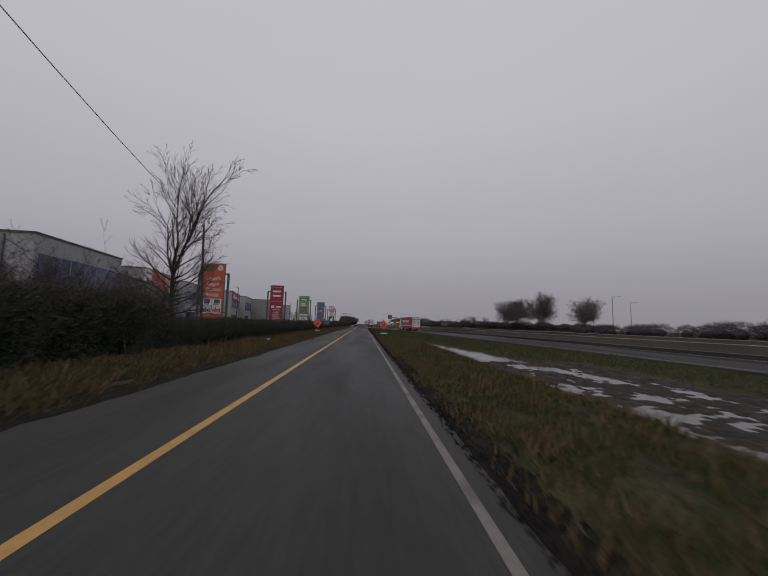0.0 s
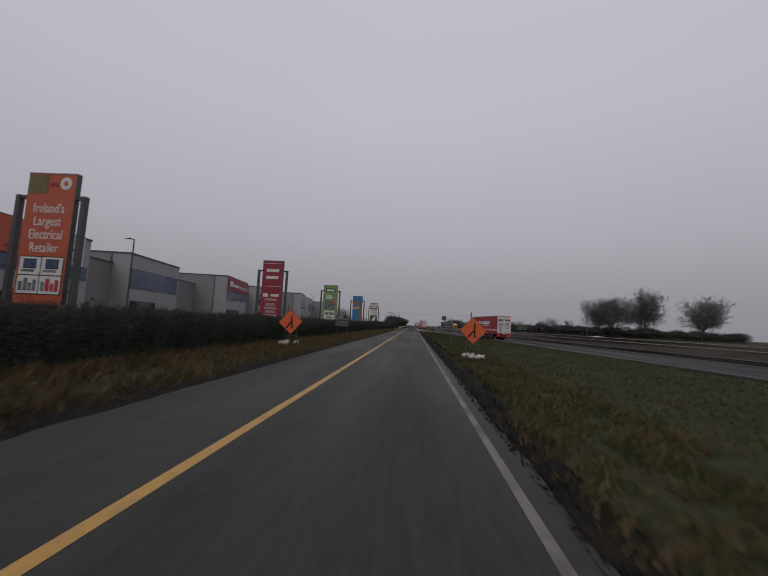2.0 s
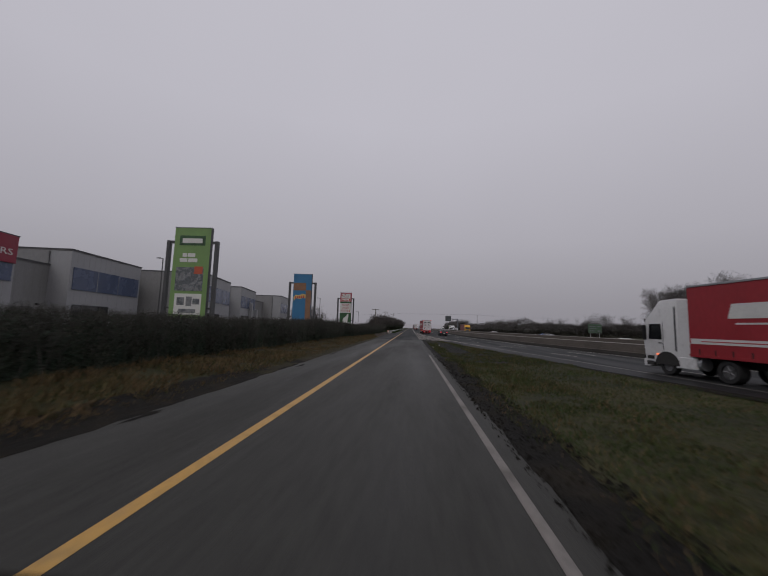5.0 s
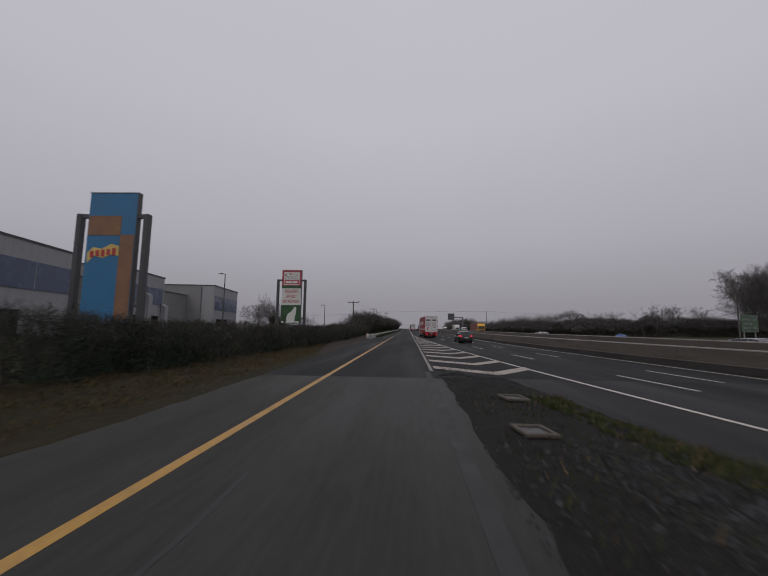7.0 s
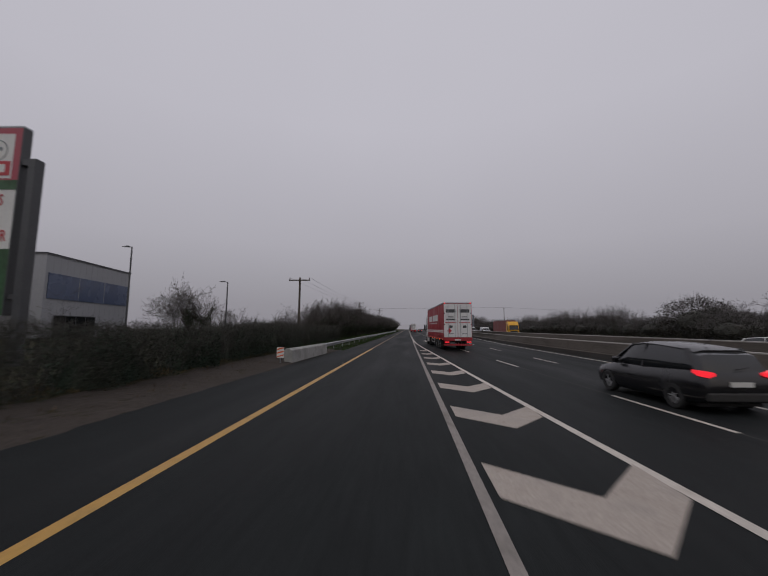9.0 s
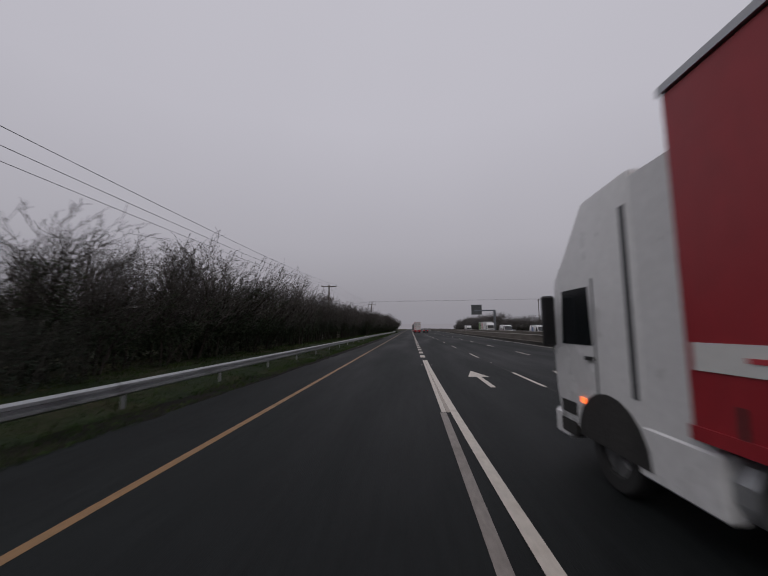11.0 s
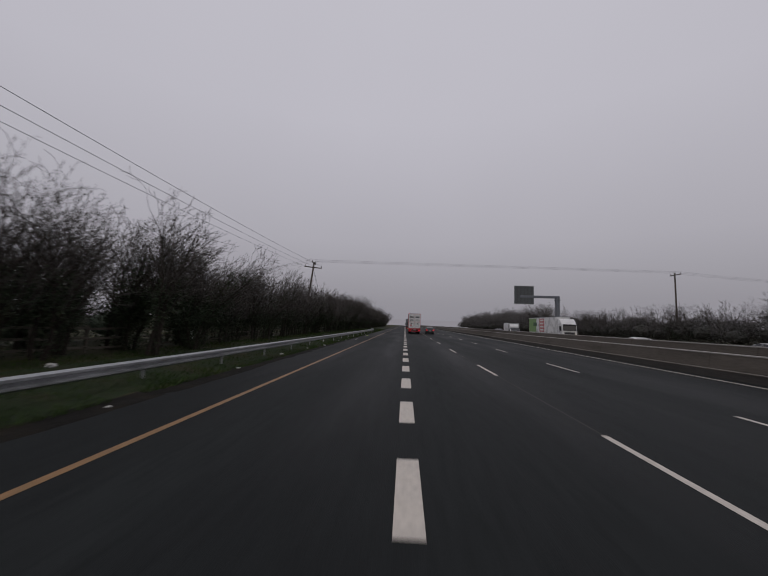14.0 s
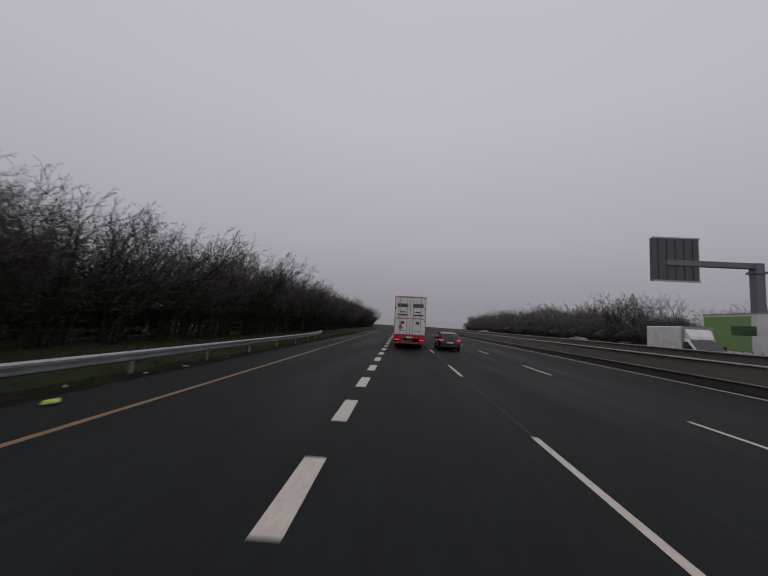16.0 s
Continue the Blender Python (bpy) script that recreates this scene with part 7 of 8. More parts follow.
def scatter(templates, places, rng, smin=0.85, smax=1.2, turn=360, flip=False):
    """Copies of the templates at (x, y, scale); the first ones use the templates themselves."""
    used = set()
    for j, (x, y, s) in enumerate(places):
        i = int(rng.integers(0, len(templates)))
        if j < len(templates):
            i = j
        k = s * rng.uniform(smin, smax)
        m = pose(x, y, terrain(x, y) - 0.05, 0, 0, (180 if flip and rng.random() < 0.5 else 0) + rng.uniform(-turn / 2, turn / 2)) @ Matrix.Diagonal((k * rng.uniform(0.9, 1.1), k * rng.uniform(0.9, 1.1), k, 1))
        t = templates[i]
        if i not in used:
            used.add(i)
            t.matrix_basis = m
        else:
            ob = copy_thing(t, Matrix())
            ob.matrix_basis = m


rng = np.random.default_rng(11)
# the tall bare tree by the first pole: a straight trunk, two tall leaders, one of them leaning out, and upswept side limbs
def tall_tree(label, seed, at):
    rng = np.random.default_rng(seed)
    out = [[] for _ in range(4)]
    p = np.array([0.0, 0.0, -0.3])
    for i in range(8):
        q = np.array([-0.02 * i + rng.normal() * 0.03, rng.normal() * 0.03, 6.3 * (i + 1) / 8])
        out[0].append((*p, *q, 0.27 - 0.013 * i, 0.257 - 0.013 * i))
        p = q
    for d, n, r in (((0.27, 0.05, 1.0), 10.6, 0.15), ((-0.03, -0.06, 1.0), 9.9, 0.13), ((-0.32, 0.2, 1.0), 7.0, 0.10)):
        grow(rng, (*p[:2], 6.1), d, n, r, 0, 3, out, 0.45, 0.02, (2, 2, 2), 0.85, (0, 0), 0.06)
    for k in range(17):
        # upswept limbs all the way up the trunk
        a = 2.4 * k + rng.normal() * 0.25
        z = 2.4 + 0.27 * k
        grow(rng, (-0.1, 0, z), (math.cos(a), 0.8 * math.sin(a), 0.42), 4.9 - 0.05 * k, 0.075, 1, 3, out, 0.5, 0.055, (3, 3, 2), 0.7, (0, 0), 0.2)
    for lv in out[1:]:
        for i, q in enumerate(lv):
            lv[i] = (*q[:6], max(q[6], 0.012), max(q[7], 0.0095))
    t = thing("bare_tree", label, "tree", "bare trees", at=at)
    part("trunk", tubes_mesh("trunk", out[0] + out[1], M_BARK, 6), M_BARK, t)
    part("crown", tubes_mesh("crown", out[2] + out[3], M_TWIG, 3), M_TWIG, t)
    return t


tall_tree("tall bare tree with a forked trunk above the hedge", 27, pose(-12.5, 30.0, 0.1) @ Matrix.Diagonal((0.78, 0.78, 0.86, 1)))

# thicket of thorn trees behind the guard rail
thorns = [thorn("bare wind-bent thorn tree with ivy on its trunks", 20 + i, (6.6, 6.9, 6.2, 6.4, 7.0)[i], (4, 3, 4, 5, 3)[i], (4600, 3000, 4400, 4200, 2400)[i], (0.55, 0.45, 0.6, 0.5, 0.42)[i]) for i in range(5)]
ivied = [thorn("thorn tree smothered in dark ivy in the roadside thicket", 31 + i, (6.0, 6.6)[i], (4, 3)[i], 7500, 0.72) for i in range(2)]
places, dark = [], []
y = 216.0
while y < 520:
    k = min(1.0, max(0.42, 0.42 + (y - 226) / 40)) * (1.18 if y > 364 else 0.98 if y > 338 else 1.0)
    spot = (-8.7 + rng.normal() * 0.5, y, 1.0 * k)
    (dark if rng.random() < 0.22 else places).append(spot)
    if rng.random() < 0.8 and y > 232:
        places.append((-11.3 + rng.normal() * 0.7, y + rng.uniform(-1, 1), 0.98 * k))
    y += rng.uniform(1.3, 2.1)
scatter(thorns, places, rng, 0.83, 1.06, 70)
scatter(ivied, dark, rng, 0.86, 1.05, 70)

# clipped thorn hedge
dense = [hedge_run("dense clipped thorn hedge, dark green below and twiggy on top", 40 + i, 3.0, 2.0, 2.0, 46, 950, 6200, 0.72, "roadside hedge") for i in range(3)]
loose = [hedge_run("straggly clipped thorn hedge with gaps between its stems", 45 + i, 3.0, 2.0, 2.1, 60, 520, 1700, 0.0, "roadside hedge") for i in range(3)]


def hedge_line(y):
    return -7.9 + 0.4 * min(1.0, max(0.0, (y - 115) / 30)) + 1.2 * min(1.0, max(0.0, (y - 150) / 35)) - 1.0 * min(1.0, max(0.0, (y - 205) / 20))


near, gappy, inner = [], [], []
y = 19.0
while y < 243:
    top = float(np.interp(y, (0, 100, 145, 180, 215), (0.86, 0.88, 1.0, 0.89, 0.95)))
    (near if y < 128 or rng.random() < 0.3 else gappy).append((hedge_line(y) + rng.normal() * 0.08, y, top))
    if y < 214 and rng.random() < (0.62 if y < 128 else 0.12):
        inner.append((hedge_line(y) - 2.1 + rng.normal() * 0.3, y + 1, 0.9))
    y += 2.3
scatter(dense, near, rng, 0.97, 1.04, 10, True)
scatter(loose, gappy, rng, 0.97, 1.04, 10, True)
deep = [bush("hedge_bush", "dark inner bush of the thorn hedge", 50 + i, 3.2, 3.8, (2.0, 1.85)[i], 220, 1500, M_HEDGE, M_HEDGETWIG, "roadside hedge", 0.6, 0.05) for i in range(2)]
inner += [(-12.8 + rng.normal() * 0.5, yy, 1.2 if yy < 250 else 1.5) for yy in np.arange(226, 296, 2.7)] + [(-14.0 + rng.normal() * 0.5, yy, 1.2) for yy in np.arange(296, 520, 2.7) if rng.random() < 0.45]
scatter(deep, inner, rng, 0.9, 1.06)
tall = [bush("bramble_thicket", "tall dark tangle of brambles and shrubs beside the road", 60 + i, 4.2, 4.2, (4.0, 3.5)[i], 2000, 9000, M_HEDGE, M_HEDGETWIG, "bramble thicket", 0.38, 0.042) for i in range(2)]
scatter(tall, [(-9.6 + rng.normal() * 0.5, yy, 0.72) for yy in np.arange(-14, 20, 2.6)] + [(-12.8, yy, 0.8) for yy in np.arange(-12, 27, 3.6)], rng, 0.85, 1.15)
wall = []
for p in dense:
    wall.append(copy_thing(p, Matrix()))
    wall[-1].name = "bramble_thicket"
    tagged(wall[-1], "dense dark wall of brambles and thorn beside the road", group="bramble thicket")
scatter(wall, [(-9.3 + rng.normal() * 0.25, yy, float(np.interp(yy, (10, 20), (1.42, 1.2)))) for yy in np.arange(-14, 21, 2.5)], rng, 0.9, 1.1, 14, True)
scrub = []
for p in thorns[1:4]:
    scrub.append(copy_thing(p, Matrix()))
    scrub[-1].name = "bare_tree"
    tagged(scrub[-1], "bare thorn tree rising out of the roadside brambles", group="bare trees")
scatter(scrub, [(-10.8 + rng.normal() * 0.6, yy, float(np.interp(yy, (4, 14, 20, 26), (0.72, 0.66, 0.6, 0.64)))) for yy in np.arange(-12, 27, 2.3)] + [(-13.4 + rng.normal() * 0.6, yy, 0.7) for yy in np.arange(-8, 30, 3.1)], rng, 0.85, 1.12, 90)
saplings = [tree("sapling", "thin bare sapling standing out of the hedge", 80 + i, 4.6, 0.04, 0, 4, (2, 2), 2, M_BARK, M_TWIG, lean=0.25, group="saplings", thin=0.007, seglen=0.6)[0] for i in range(2)]
scatter(saplings, [(-12 + rng.normal() * 1.5, yy, 1.0) for yy in np.arange(-8, 27, 1.5)] + [(hedge_line(yy) - 1.6 + rng.normal() * 0.7, yy, 0.54) for yy in np.arange(132, 212, 7.5)], rng)

# far side of the motorway
pale = [tree("bare_tree", "grey bare tree in the row beyond the motorway", 90 + i, (8.2, 7.4, 9.0)[i], 0.10, 0.3, 4, (2, 2, 1), 3, M_PALEBARK, M_PALETWIG, spread=0.8, lean=0.32, group="trees beyond the motorway", thin=0.022, seglen=0.85)[0] for i in range(3)]
places = []
y = 240.0
while y < 560:
    x = mw(y) + 42 + rng.normal() * 1.0
    k = 0.62 if y < 262 else (0.68 if y < 410 else 1.05)
    places.append((x, y, 0.95 * k))
    if rng.random() < 0.7:
        places.append((x + 4, y + 1, 1.05 * k))
    y += rng.uniform(2.2, 3.4)
scatter(pale, [p for p in places if p[1] >= 420], rng, 0.8, 1.12)
far_thorn = []
for p in thorns[:3]:
    far_thorn.append(copy_thing(p, Matrix()))
    far_thorn[-1].name = "bare_tree"
    tagged(far_thorn[-1], "bare thorn tree in the dark row beyond the motorway", group="trees beyond the motorway")
scatter(far_thorn, [(x, y, (1.2 if y < 262 else 1.45) * k) for x, y, k in places if y < 420], rng, 0.8, 1.1, 90)
far_bush = [bush("far_bush", "dark bush under the trees beyond the motorway", 70 + i, 4.5, 5.5, 3.6, 560, 2400, M_FARBUSH, M_PALETWIG, "bushes beyond the motorway", 0.46, 0.07) for i in range(2)]
places = [(mw(yy) + 40.5 + rng.normal() * 1.2, yy, 1.1 if yy < 262 else 1.25) for yy in np.concatenate([np.arange(20, 92, 3.4), np.arange(238, 560, 3.4)])]
# the hedge turns away from the road along a field
places += [(44 + 1.9 * k + rng.normal() * 0.8, 243 + min(k, 14) * 1.5 + 0.2 * k + rng.normal() * 1.2, rng.uniform(1.25, 1.8)) for k in range(84)]
places += [(78, 265, 1.9), (95, 269, 1.9), (128, 270, 1.8), (140, 271, 1.8)]
scatter(far_bush, places, rng, 0.8, 1.15)
scatter([copy_thing(p, Matrix()) for p in pale], [(78, 263, 1.1), (81.5, 266, 1.2), (85, 268, 1.15), (74.5, 263, 0.9), (95, 268, 1.1), (99, 270, 1.05), (66, 262, 0.85), (59, 259, 0.8)], rng, 0.9, 1.05)
round_tree = [tree("bare_tree", "large round-headed bare tree beyond the motorway", 95 + i, 23.0, 0.42, 3.6, 9, (3, 3, 3), 3, M_PALEBARK, M_PALETWIG, spread=0.85, lean=0.42, group="large trees beyond the motorway", thin=0.028, seglen=1.9, lower=7)[0] for i in range(2)]
scatter(round_tree, [(111, 267, 0.93), (121.6, 271.5, 0.98), (147, 284, 1.22), (184, 288, 1.15)], rng, 0.97, 1.03)
scatter([copy_thing(far_bush[1], Matrix())], [(109, 265, 1.6), (118, 269, 1.7), (123, 271, 1.6), (145, 283, 2.0), (180, 287, 1.9), (186, 288, 1.8)], rng, 0.9, 1.1)
slim = [tree("bare_tree", "tall slim tree with a bare lower trunk beyond the motorway", 99, 21.0, 0.3, 14.0, 6, (3, 3), 2, M_PALEBARK, M_PALETWIG, spread=0.9, lean=0.55, group="large trees beyond the motorway", thin=0.03, seglen=1.3)[0]]
scatter(slim, [(104.5, 266, 1.0)], rng, 0.98, 1.02)
scatter([copy_thing(p, Matrix()) for p in pale], [(-41.4, 258, 1.28), (-44.6, 261, 1.2), (-38.6, 257, 0.98), (-47.5, 262, 0.95), (-27, 246, 0.6), (-23, 243, 0.5)], rng, 0.95, 1.05)


far_ivy = []
for p in ivied:
    far_ivy.append(copy_thing(p, Matrix()))
    far_ivy[-1].name = "bare_tree"
    tagged(far_ivy[-1], "ivy-smothered tree beside the car park lamps", group="bare trees")
scatter(far_ivy, [(-38.0, 255, 1.35), (-36.0, 256, 1.2), (-34.0, 255, 0.9)], rng, 0.95, 1.05)


# ---- fence in the thicket ----
fence = thing("fence", "grey weathered post and rail fence behind the thicket", "fence")
fpost = Shape().box(-0.06, 0.06, -0.05, 0.05, -0.3, 1.2).mesh("fence_post", M_WOOD, 0.01)
frail = Shape().box(-0.02, 0.02, 0, 2.44, -0.05, 0.05).mesh("fence_rail", M_WOOD)
for k in range(60):
    yy = 276 + 2.4 * k
    z = terrain(-9.8, yy)
    ob = new("fence_post", fpost)
    ob.parent = fence
    ob.matrix_basis = pose(-9.8, yy, z)
    for h in (0.2, 0.62, 1.05):
        ob = new("fence_rail", frail)
        ob.parent = fence
        ob.matrix_basis = pose(-9.72, yy, z + h, rng.uniform(-0.5, 0.5))

# ---- litter ----
for k, (x, y, s) in enumerate(((-1.5, 344.6, 0.17), (-1.9, 348.3, 0.2), (-1.5, 355.4, 0.18), (-2.5, 361, 0.14), (-2.35, 331.4, 0.2), (-2.7, 322, 0.18), (-1.6, 297.1, 0.15), (-1.55, 295.9, 0.14),
                               (-3.9, 302, 0.2), (-2.2, 286, 0.15), (-2.0, 312, 0.16), (-5.4, 103.5, 0.3), (-4.7, 96.5, 0.2), (-6.4, 312, 0.35), (5.2, 143.5, 0.15), (6.1, 147.2, 0.16), (6.4, 96, 0.12), (-2.3, 40.5, 0.15), (-3.3, 48, 0.12)) + tuple((slip_left(q) - 0.15 - 0.5 * ((k * 7) % 5) / 5, q, 0.08 + 0.03 * (k % 4)) for k, q in enumerate((262.0, 271.5, 283.2, 291.0, 303.7, 309.1, 315.8, 327.3, 334.9, 339.6, 342.2, 346.0, 349.9, 353.1, 358.4, 363.0, 366.7, 372.5, 379.0)))):
    s *= 0.65
    t = thing("litter", "crumpled pale plastic litter lying on the verge", "litter", "litter", at=pose(x, y, (nose_height(x, y) if 128 < y < 163 and x > 4.6 else terrain(x, y)) + 0.02, 0, 0, 37 * k))
    bm = bmesh.new()
    bmesh.ops.create_icosphere(bm, subdivisions=2, radius=1.0)
    for v in bm.verts:
        c = v.co
        q = 1 + 0.7 * noise.noise((c.x * 2 + k, c.y * 2, c.z * 2))
        v.co = Vector((c.x * s * q, c.y * s * 0.6 * q, max(-0.01, c.z * s * 0.35 * q + s * 0.2)))
    me = bpy.data.meshes.new("scrap")
    bm.to_mesh(me)
    bm.free()
    me.materials.append(M_LITTER)
    part("scrap", me, M_LITTER, t)


lime = thing("litter", "crumpled lime-green plastic packet on the verge", "litter", at=pose(-1.45, 356.8, 0.05, 0, 0, 60) @ Matrix.Scale(0.7, 4))
part("packet", Shape().loft([[(-0.2, -0.1, 0.0), (0.18, -0.12, 0.02), (0.2, -0.1, 0.06), (-0.18, -0.08, 0.07)], [(-0.22, 0.0, 0.01), (0.22, 0.02, 0.02), (0.2, 0.02, 0.12), (-0.16, 0.0, 0.1)], [(-0.15, 0.12, 0.0), (0.14, 0.1, 0.01), (0.12, 0.11, 0.05), (-0.12, 0.13, 0.06)]]), M_LIME, lime)

caught = thing("plastic_bag", "torn white plastic bag caught on a fence rail", "litter", "litter", at=pose(-8.9, 323.2, 0.55))
rag = [[(0.10 * w * math.cos(a) * (1 + 0.5 * noise.noise((math.cos(a) * 2, math.sin(a) * 2, z * 3))), 0.22 * w * math.sin(a) + dy, z) for a in [2 * math.pi * k / 10 for k in range(10)]]
       for z, w, dy in ((0.0, 0.25, 0.02), (0.16, 0.8, 0.05), (0.34, 0.55, -0.05), (0.5, 1.0, 0.03), (0.64, 0.4, 0.12))]
part("bag", Shape().loft(rag), M_SIGNWHITE, caught, smooth=True)
part("snagging_branch", Shape().tube((-0.1, 0.05, -0.45), (0.02, 0.1, 0.68), 0.02, 0.012, 6), M_BARK, caught)
tub = thing("plastic_tub", "white plastic tub lying in the long grass", "litter", "litter", at=pose(-5.3, 32.3, terrain(-5.3, 32.3)))
part("tub", Shape().tube((0, 0, 0), (0.02, 0, 0.26), 0.10, 0.13, 14), M_LITTER, tub, smooth=True)
part("rim", Shape().tube((0.02, 0, 0.25), (0.02, 0, 0.28), 0.14, n=14), M_LITTER, tub)
board = thing("fallen_board", "grey board lying on the grass bank", "board", at=pose(-5.9, 33.0, terrain(-5.9, 33.0) + 0.13, 12, 0, 10) @ Matrix.Scale(0.55, 4))
part("board", Shape().box(-0.45, 0.45, -0.25, 0.25, 0, 0.03), M_SIGNBACK, board, bevel=0.006)
for q in (-0.35, 0.35):
    part("batten", Shape().box(q - 0.03, q + 0.03, -0.22, 0.22, -0.3, 0.0), M_WOOD, board)


# ---- grass ----
def grass(name, label, mat, n, area, h0, h1, seed, wind=0.25, clump=0.5):
    """Blades as thin triangles; area(rng, n) gives x, y and a height factor."""
    g = np.random.default_rng(seed)
    x, y, k = area(g, n)
    z = np.array([nose_height(a, b) if 128 < b < 163 and 4.6 < a < paved_edge(b) else terrain(a, b) for a, b in zip(x, y)]) - 0.02
    z += np.where((y > 120) & (y < 222) & (x < -2), 0.055, 0.0)
    h = g.uniform(h0, h1, len(x)) * k
    a = g.uniform(0, 2 * math.pi, len(x))
    wdt = 0.012 + 0.02 * h
    dx, dy = np.cos(a) * wdt, np.sin(a) * wdt
    lx, ly = g.normal(size=len(x)) * h * 0.45 + wind * h, g.normal(size=len(x)) * h * 0.45
    v = np.stack([np.stack([x - dx, y - dy, z], 1), np.stack([x + dx, y + dy, z], 1), np.stack([x + lx, y + ly, z + h], 1)], 1).reshape(-1, 3)
    f = np.arange(len(x) * 3).reshape(-1, 3)
    ob = new(name, raw_mesh(name, v, f, mat))
    return tagged(ob, label, "grass", kind="stuff")


def clumpy(g, x, y, keep):
    """Keeps blades where a slow pattern is high, so that the grass stands in clumps."""
    p = np.array([noise.noise((a * 0.9, b * 0.55, 4.0)) * 0.6 + noise.noise((a * 2.6, b * 2.2, 7.0)) * 0.4 for a, b in zip(x, y)])
    m = p > keep
    return x[m], y[m], np.clip(0.55 + 0.9 * (p[m] - keep), 0.4, 1.35)


def right_straw(g, n):
    y = g.uniform(-12, 135, n)
    x = np.where(y < 55, 4.85, 5.1) + np.where(y < 50, 4.6, 3.6) * g.random(n) ** 0.9
    keep = g.random(n) < np.interp(y, (45, 75), (1.0, 0.3))
    x, y, k = clumpy(g, x[keep], y[keep], -0.15)
    return x, y, k * np.interp(y, (45, 75), (1.0, 0.55))


def puddle_edge(g, n):
    y = g.uniform(3, 50, n)
    x = g.uniform(8.8, 14.0, n)
    h = np.array([hollow(a, b) for a, b in zip(x, y)])
    keep = (h > 0.02) & (h < 0.55)
    return clumpy(g, x[keep], y[keep], -0.05)


def left_bank(g, n):
    y = g.uniform(-16, 215, n)
    u = g.random(n) ** 0.95
    x = np.array([slip_left(q) for q in y]) + np.where(y < 115, 0.1, -0.3) - 4.0 * u
    # thick along the first stretch, thin stubble on the dirt shoulder after it
    keep = g.random(n) < np.interp(y, (108, 135), (1.0, 0.9)) * np.clip(0.35 + u * 5, 0, 1)
    x, y, k = clumpy(g, x[keep], y[keep], -0.22)
    d = np.array([slip_left(q) for q in y]) - x
    m = (y < 172) | (d > 2.6 * np.clip((y - 172) / 16, 0, 1)) | (g.random(len(x)) < 0.05)
    x, y, k, d = x[m], y[m], k[m], d[m]
    return x, y, k * np.interp(y, (108, 135), (1.0, 0.36)) * np.interp(d, (-0.1, 0.9), (0.3, 1.0))


def right_near(g, n):
    y = g.uniform(-12, 135, n)
    x = np.where(y < 55, 4.95, 5.08) + np.where(y < 50, 4.4, 3.4) * g.random(n) ** 0.85
    x, y, k = clumpy(g, x, y, -0.2)
    return x, y, k * np.interp(y, (45, 75), (1.0, 0.6))


def right_far(g, n):
    y = g.uniform(2, 131, n)
    m = np.array([mw(q) for q in y])
    x = 5.4 + (m - 6.8) * g.random(n)
    keep = (x < np.array([paved_edge(q) for q in y]) - 0.5) & (np.array([hollow(a, b) if b < 48 else 0.0 for a, b in zip(x, y)]) < 0.1)
    x, y, k = clumpy(g, x[keep], y[keep], -0.4)
    return x, y, k * np.interp(y, (45, 75), (1.0, 0.62))


def rail_strip(g, n):
    y = g.uniform(222, 420, n)
    x = -2.3 - 6.5 * g.random(n) ** 1.5
    return clumpy(g, x, y, -0.25)


def nose(g, n):
    y = g.uniform(128, 161, n)
    e = np.array([paved_edge(q) for q in y])
    x = 5.0 + (e - 5.0) * g.random(n)
    left = (x > 5.05) & (x < 6.15) & (y < 151)
    strip = (x > 7.75 - 0.9 * np.clip((y - 150) / 8, 0, 1)) & (x < e - 0.05) & (y < 159)
    keep = left | strip | (g.random(n) < 0.06)
    return clumpy(g, x[keep], y[keep], -0.2)


grass("straw_grass", "long straw-coloured winter grass on the verge", M_STRAW, 120000, left_bank, 0.16, 0.5, 1)
grass("straw_grass", "long straw-coloured winter grass on the verge", M_STRAW, 84000, right_straw, 0.14, 0.42, 2)
grass("green_grass", "short damp green and brown grass between the roads", M_GREEN, 130000, right_far, 0.08, 0.24, 3)
grass("green_grass", "fresh green grass between the slip road and the motorway", M_LUSH, 40000, right_far, 0.07, 0.2, 12)
grass("straw_grass", "short withered grass between the roads", M_STRAW, 45000, right_far, 0.08, 0.22, 13)
grass("green_grass", "lush damp green grass along the guard rail", M_LUSH, 130000, rail_strip, 0.07, 0.22, 4)
grass("green_grass", "brownish damp grass along the guard rail", M_GREEN, 45000, rail_strip, 0.06, 0.2, 14)
grass("green_grass", "short damp green grass on the bank", M_GREEN, 80000, left_bank, 0.08, 0.28, 5)
grass("green_grass", "short damp green grass on the verge", M_GREEN, 110000, right_near, 0.08, 0.28, 6)
grass("green_grass", "short green grass behind the gravel nose", M_GREEN, 60000, nose, 0.06, 0.2, 7)
grass("straw_grass", "short withered grass on the gravel nose", M_STRAW, 9000, nose, 0.08, 0.26, 8)

grass("straw_grass", "brown withered grass standing in the shallow water", M_STRAW, 24000, puddle_edge, 0.14, 0.4, 9)

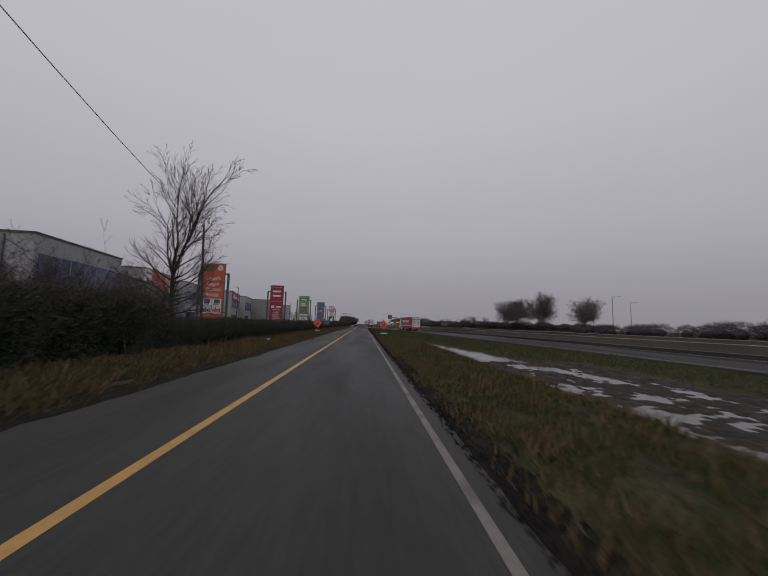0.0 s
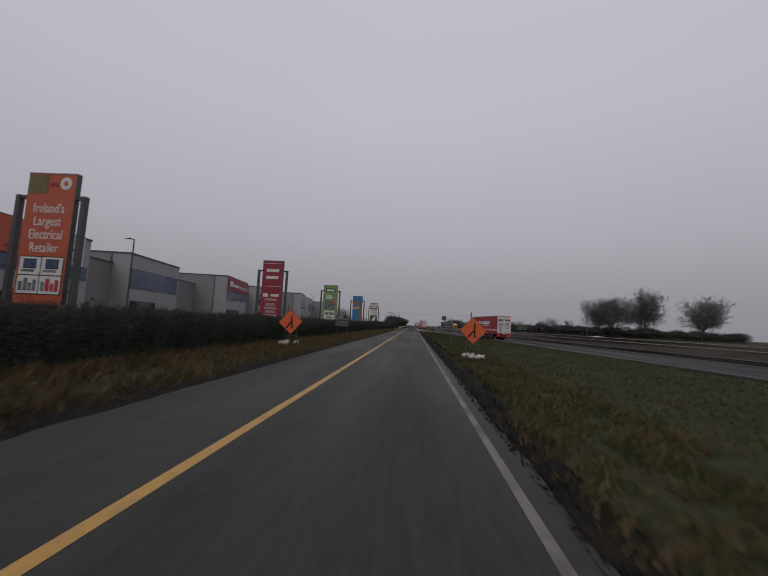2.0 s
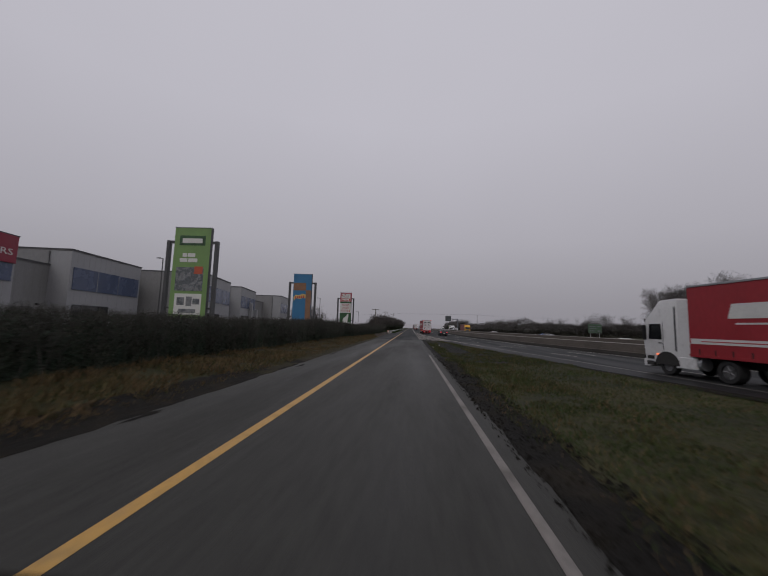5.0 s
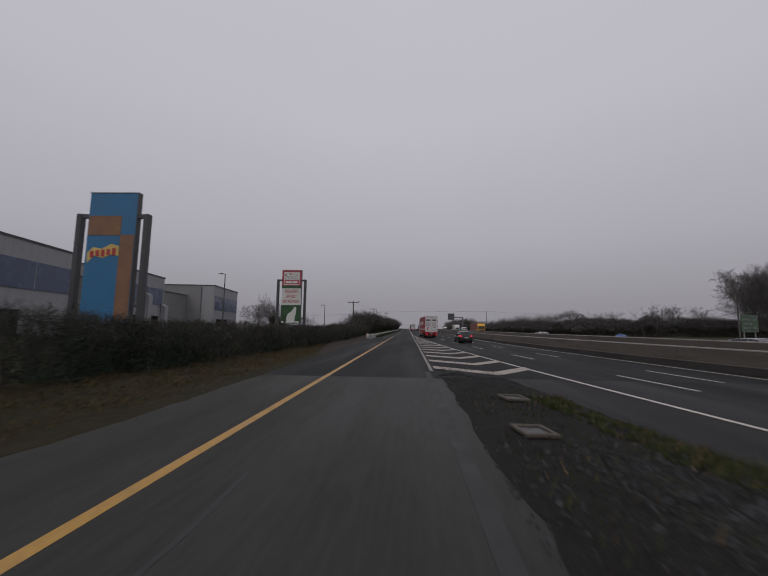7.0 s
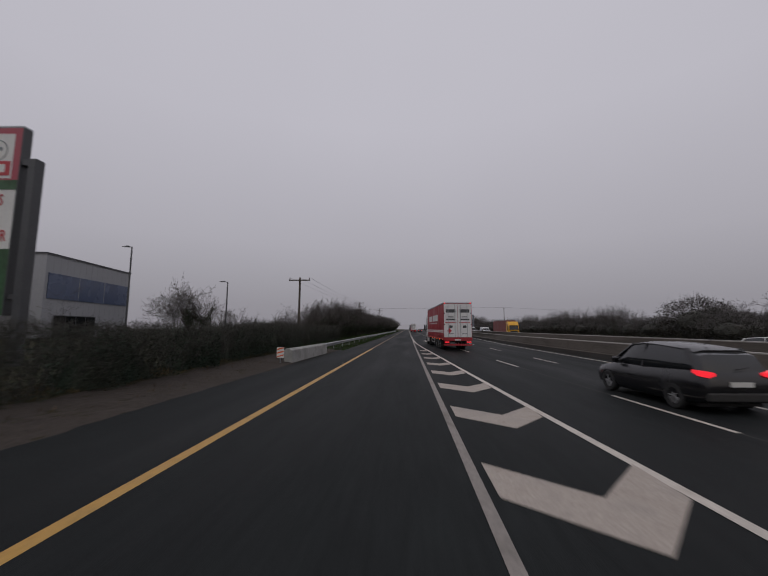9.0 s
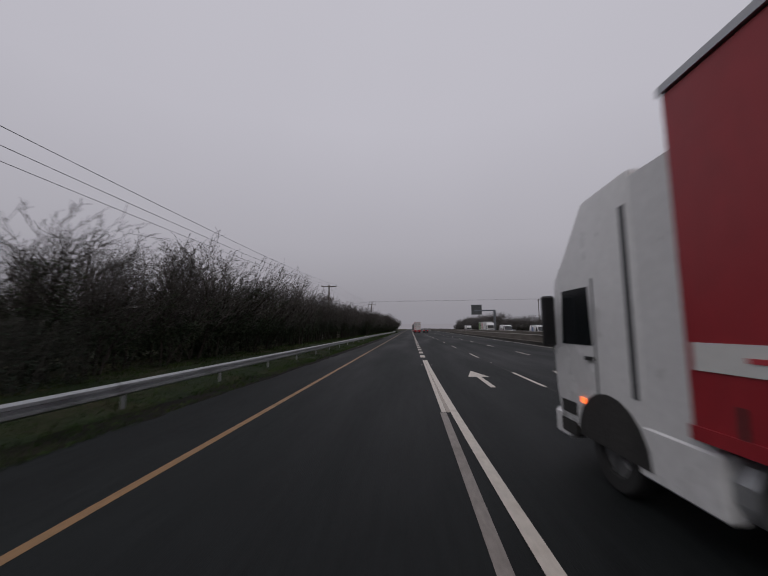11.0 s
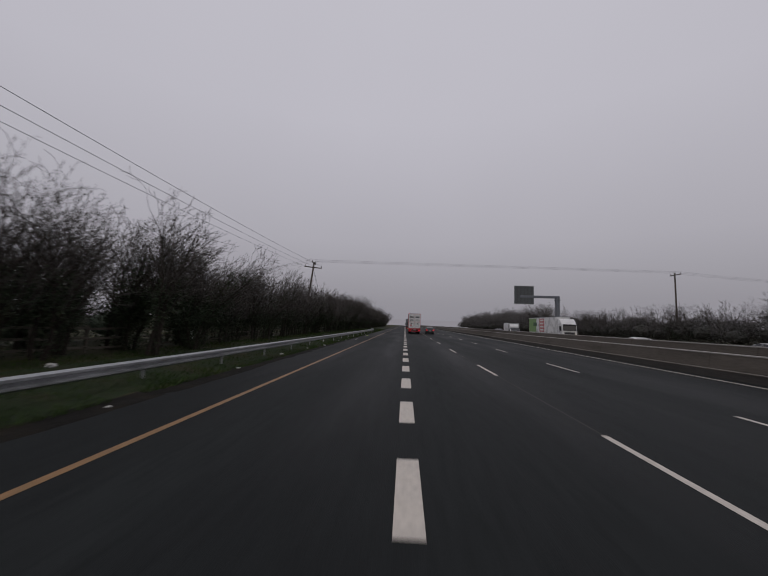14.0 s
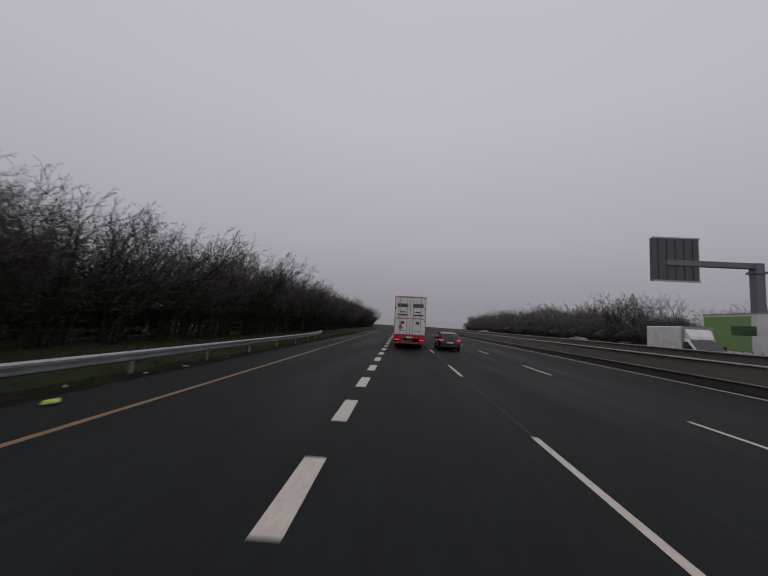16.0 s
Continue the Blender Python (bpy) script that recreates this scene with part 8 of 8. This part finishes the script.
# ---- soil crumbs along the asphalt edge ----
g = np.random.default_rng(44)
n = 36000
y = g.uniform(-8, 130, n)
x = 4.6 + np.where(y < 55, 0.7, 1.15) * g.random(n) ** 0.8
r = g.gamma(1.6, 0.0065, n) + 0.004
spin = g.uniform(0, 2 * math.pi, n)
z = 0.012 + (x - 4.6) * 0.03
verts = np.stack([np.stack([x + np.cos(spin + k * math.pi / 2) * r * g.uniform(0.6, 1.4, n), y + np.sin(spin + k * math.pi / 2) * r * g.uniform(0.6, 1.4, n), z - 0.01], 1) for k in range(4)] + [np.stack([x, y, z + r * 0.9], 1)], 1).reshape(-1, 3)
faces = (np.arange(n)[:, None, None] * 5 + np.array([(k, (k + 1) % 4, 4) for k in range(4)])[None]).reshape(-1, 3)
tagged(new("loose_soil", raw_mesh("loose_soil", verts, faces, M_SOIL)), "crumbs of wet dark soil along the asphalt edge", "soil", kind="stuff")

# ---- loose chippings on the nose ----
g = np.random.default_rng(21)
n = 30000
y = g.uniform(128, 163, n)
e = np.array([paved_edge(q) for q in y])
x = 4.6 + (e - 4.6) * g.random(n)
band = (x > 6.0) & (x < 7.9) & (y < 155 - 1.5 * g.random(n))
keep = (x < e - 0.05) & (band | (g.random(n) < np.where(y < 155, 0.2, 0.05)))
x, y = x[keep], y[keep]
n = len(x)
z = np.array([nose_height(a, b) for a, b in zip(x, y)])
r = g.gamma(2.2, 0.011, n) + 0.008
spin = g.uniform(0, 2 * math.pi, n)
verts = []
for k in range(4):
    q = spin + k * math.pi / 2 + g.normal(size=n) * 0.3
    rr = r * g.uniform(0.7, 1.3, n)
    verts.append(np.stack([x + np.cos(q) * rr, y + np.sin(q) * rr, z - 0.25 * r], 1))
for k in range(2):
    q = spin + k * math.pi + g.normal(size=n) * 0.4
    verts.append(np.stack([x + np.cos(q) * r * 0.45, y + np.sin(q) * r * 0.45, z + r * g.uniform(0.4, 1.0, n)], 1))
verts = np.stack(verts, 1).reshape(-1, 3)
pattern = np.array([(0, 1, 4), (1, 2, 5), (1, 5, 4), (2, 3, 5), (3, 0, 4), (3, 4, 5)])
faces = (np.arange(n)[:, None, None] * 6 + pattern[None]).reshape(-1, 3)
tagged(new("gravel", raw_mesh("gravel", verts, faces, M_STONE)), "dark wet slate chippings scattered over the nose", "gravel", kind="stuff")
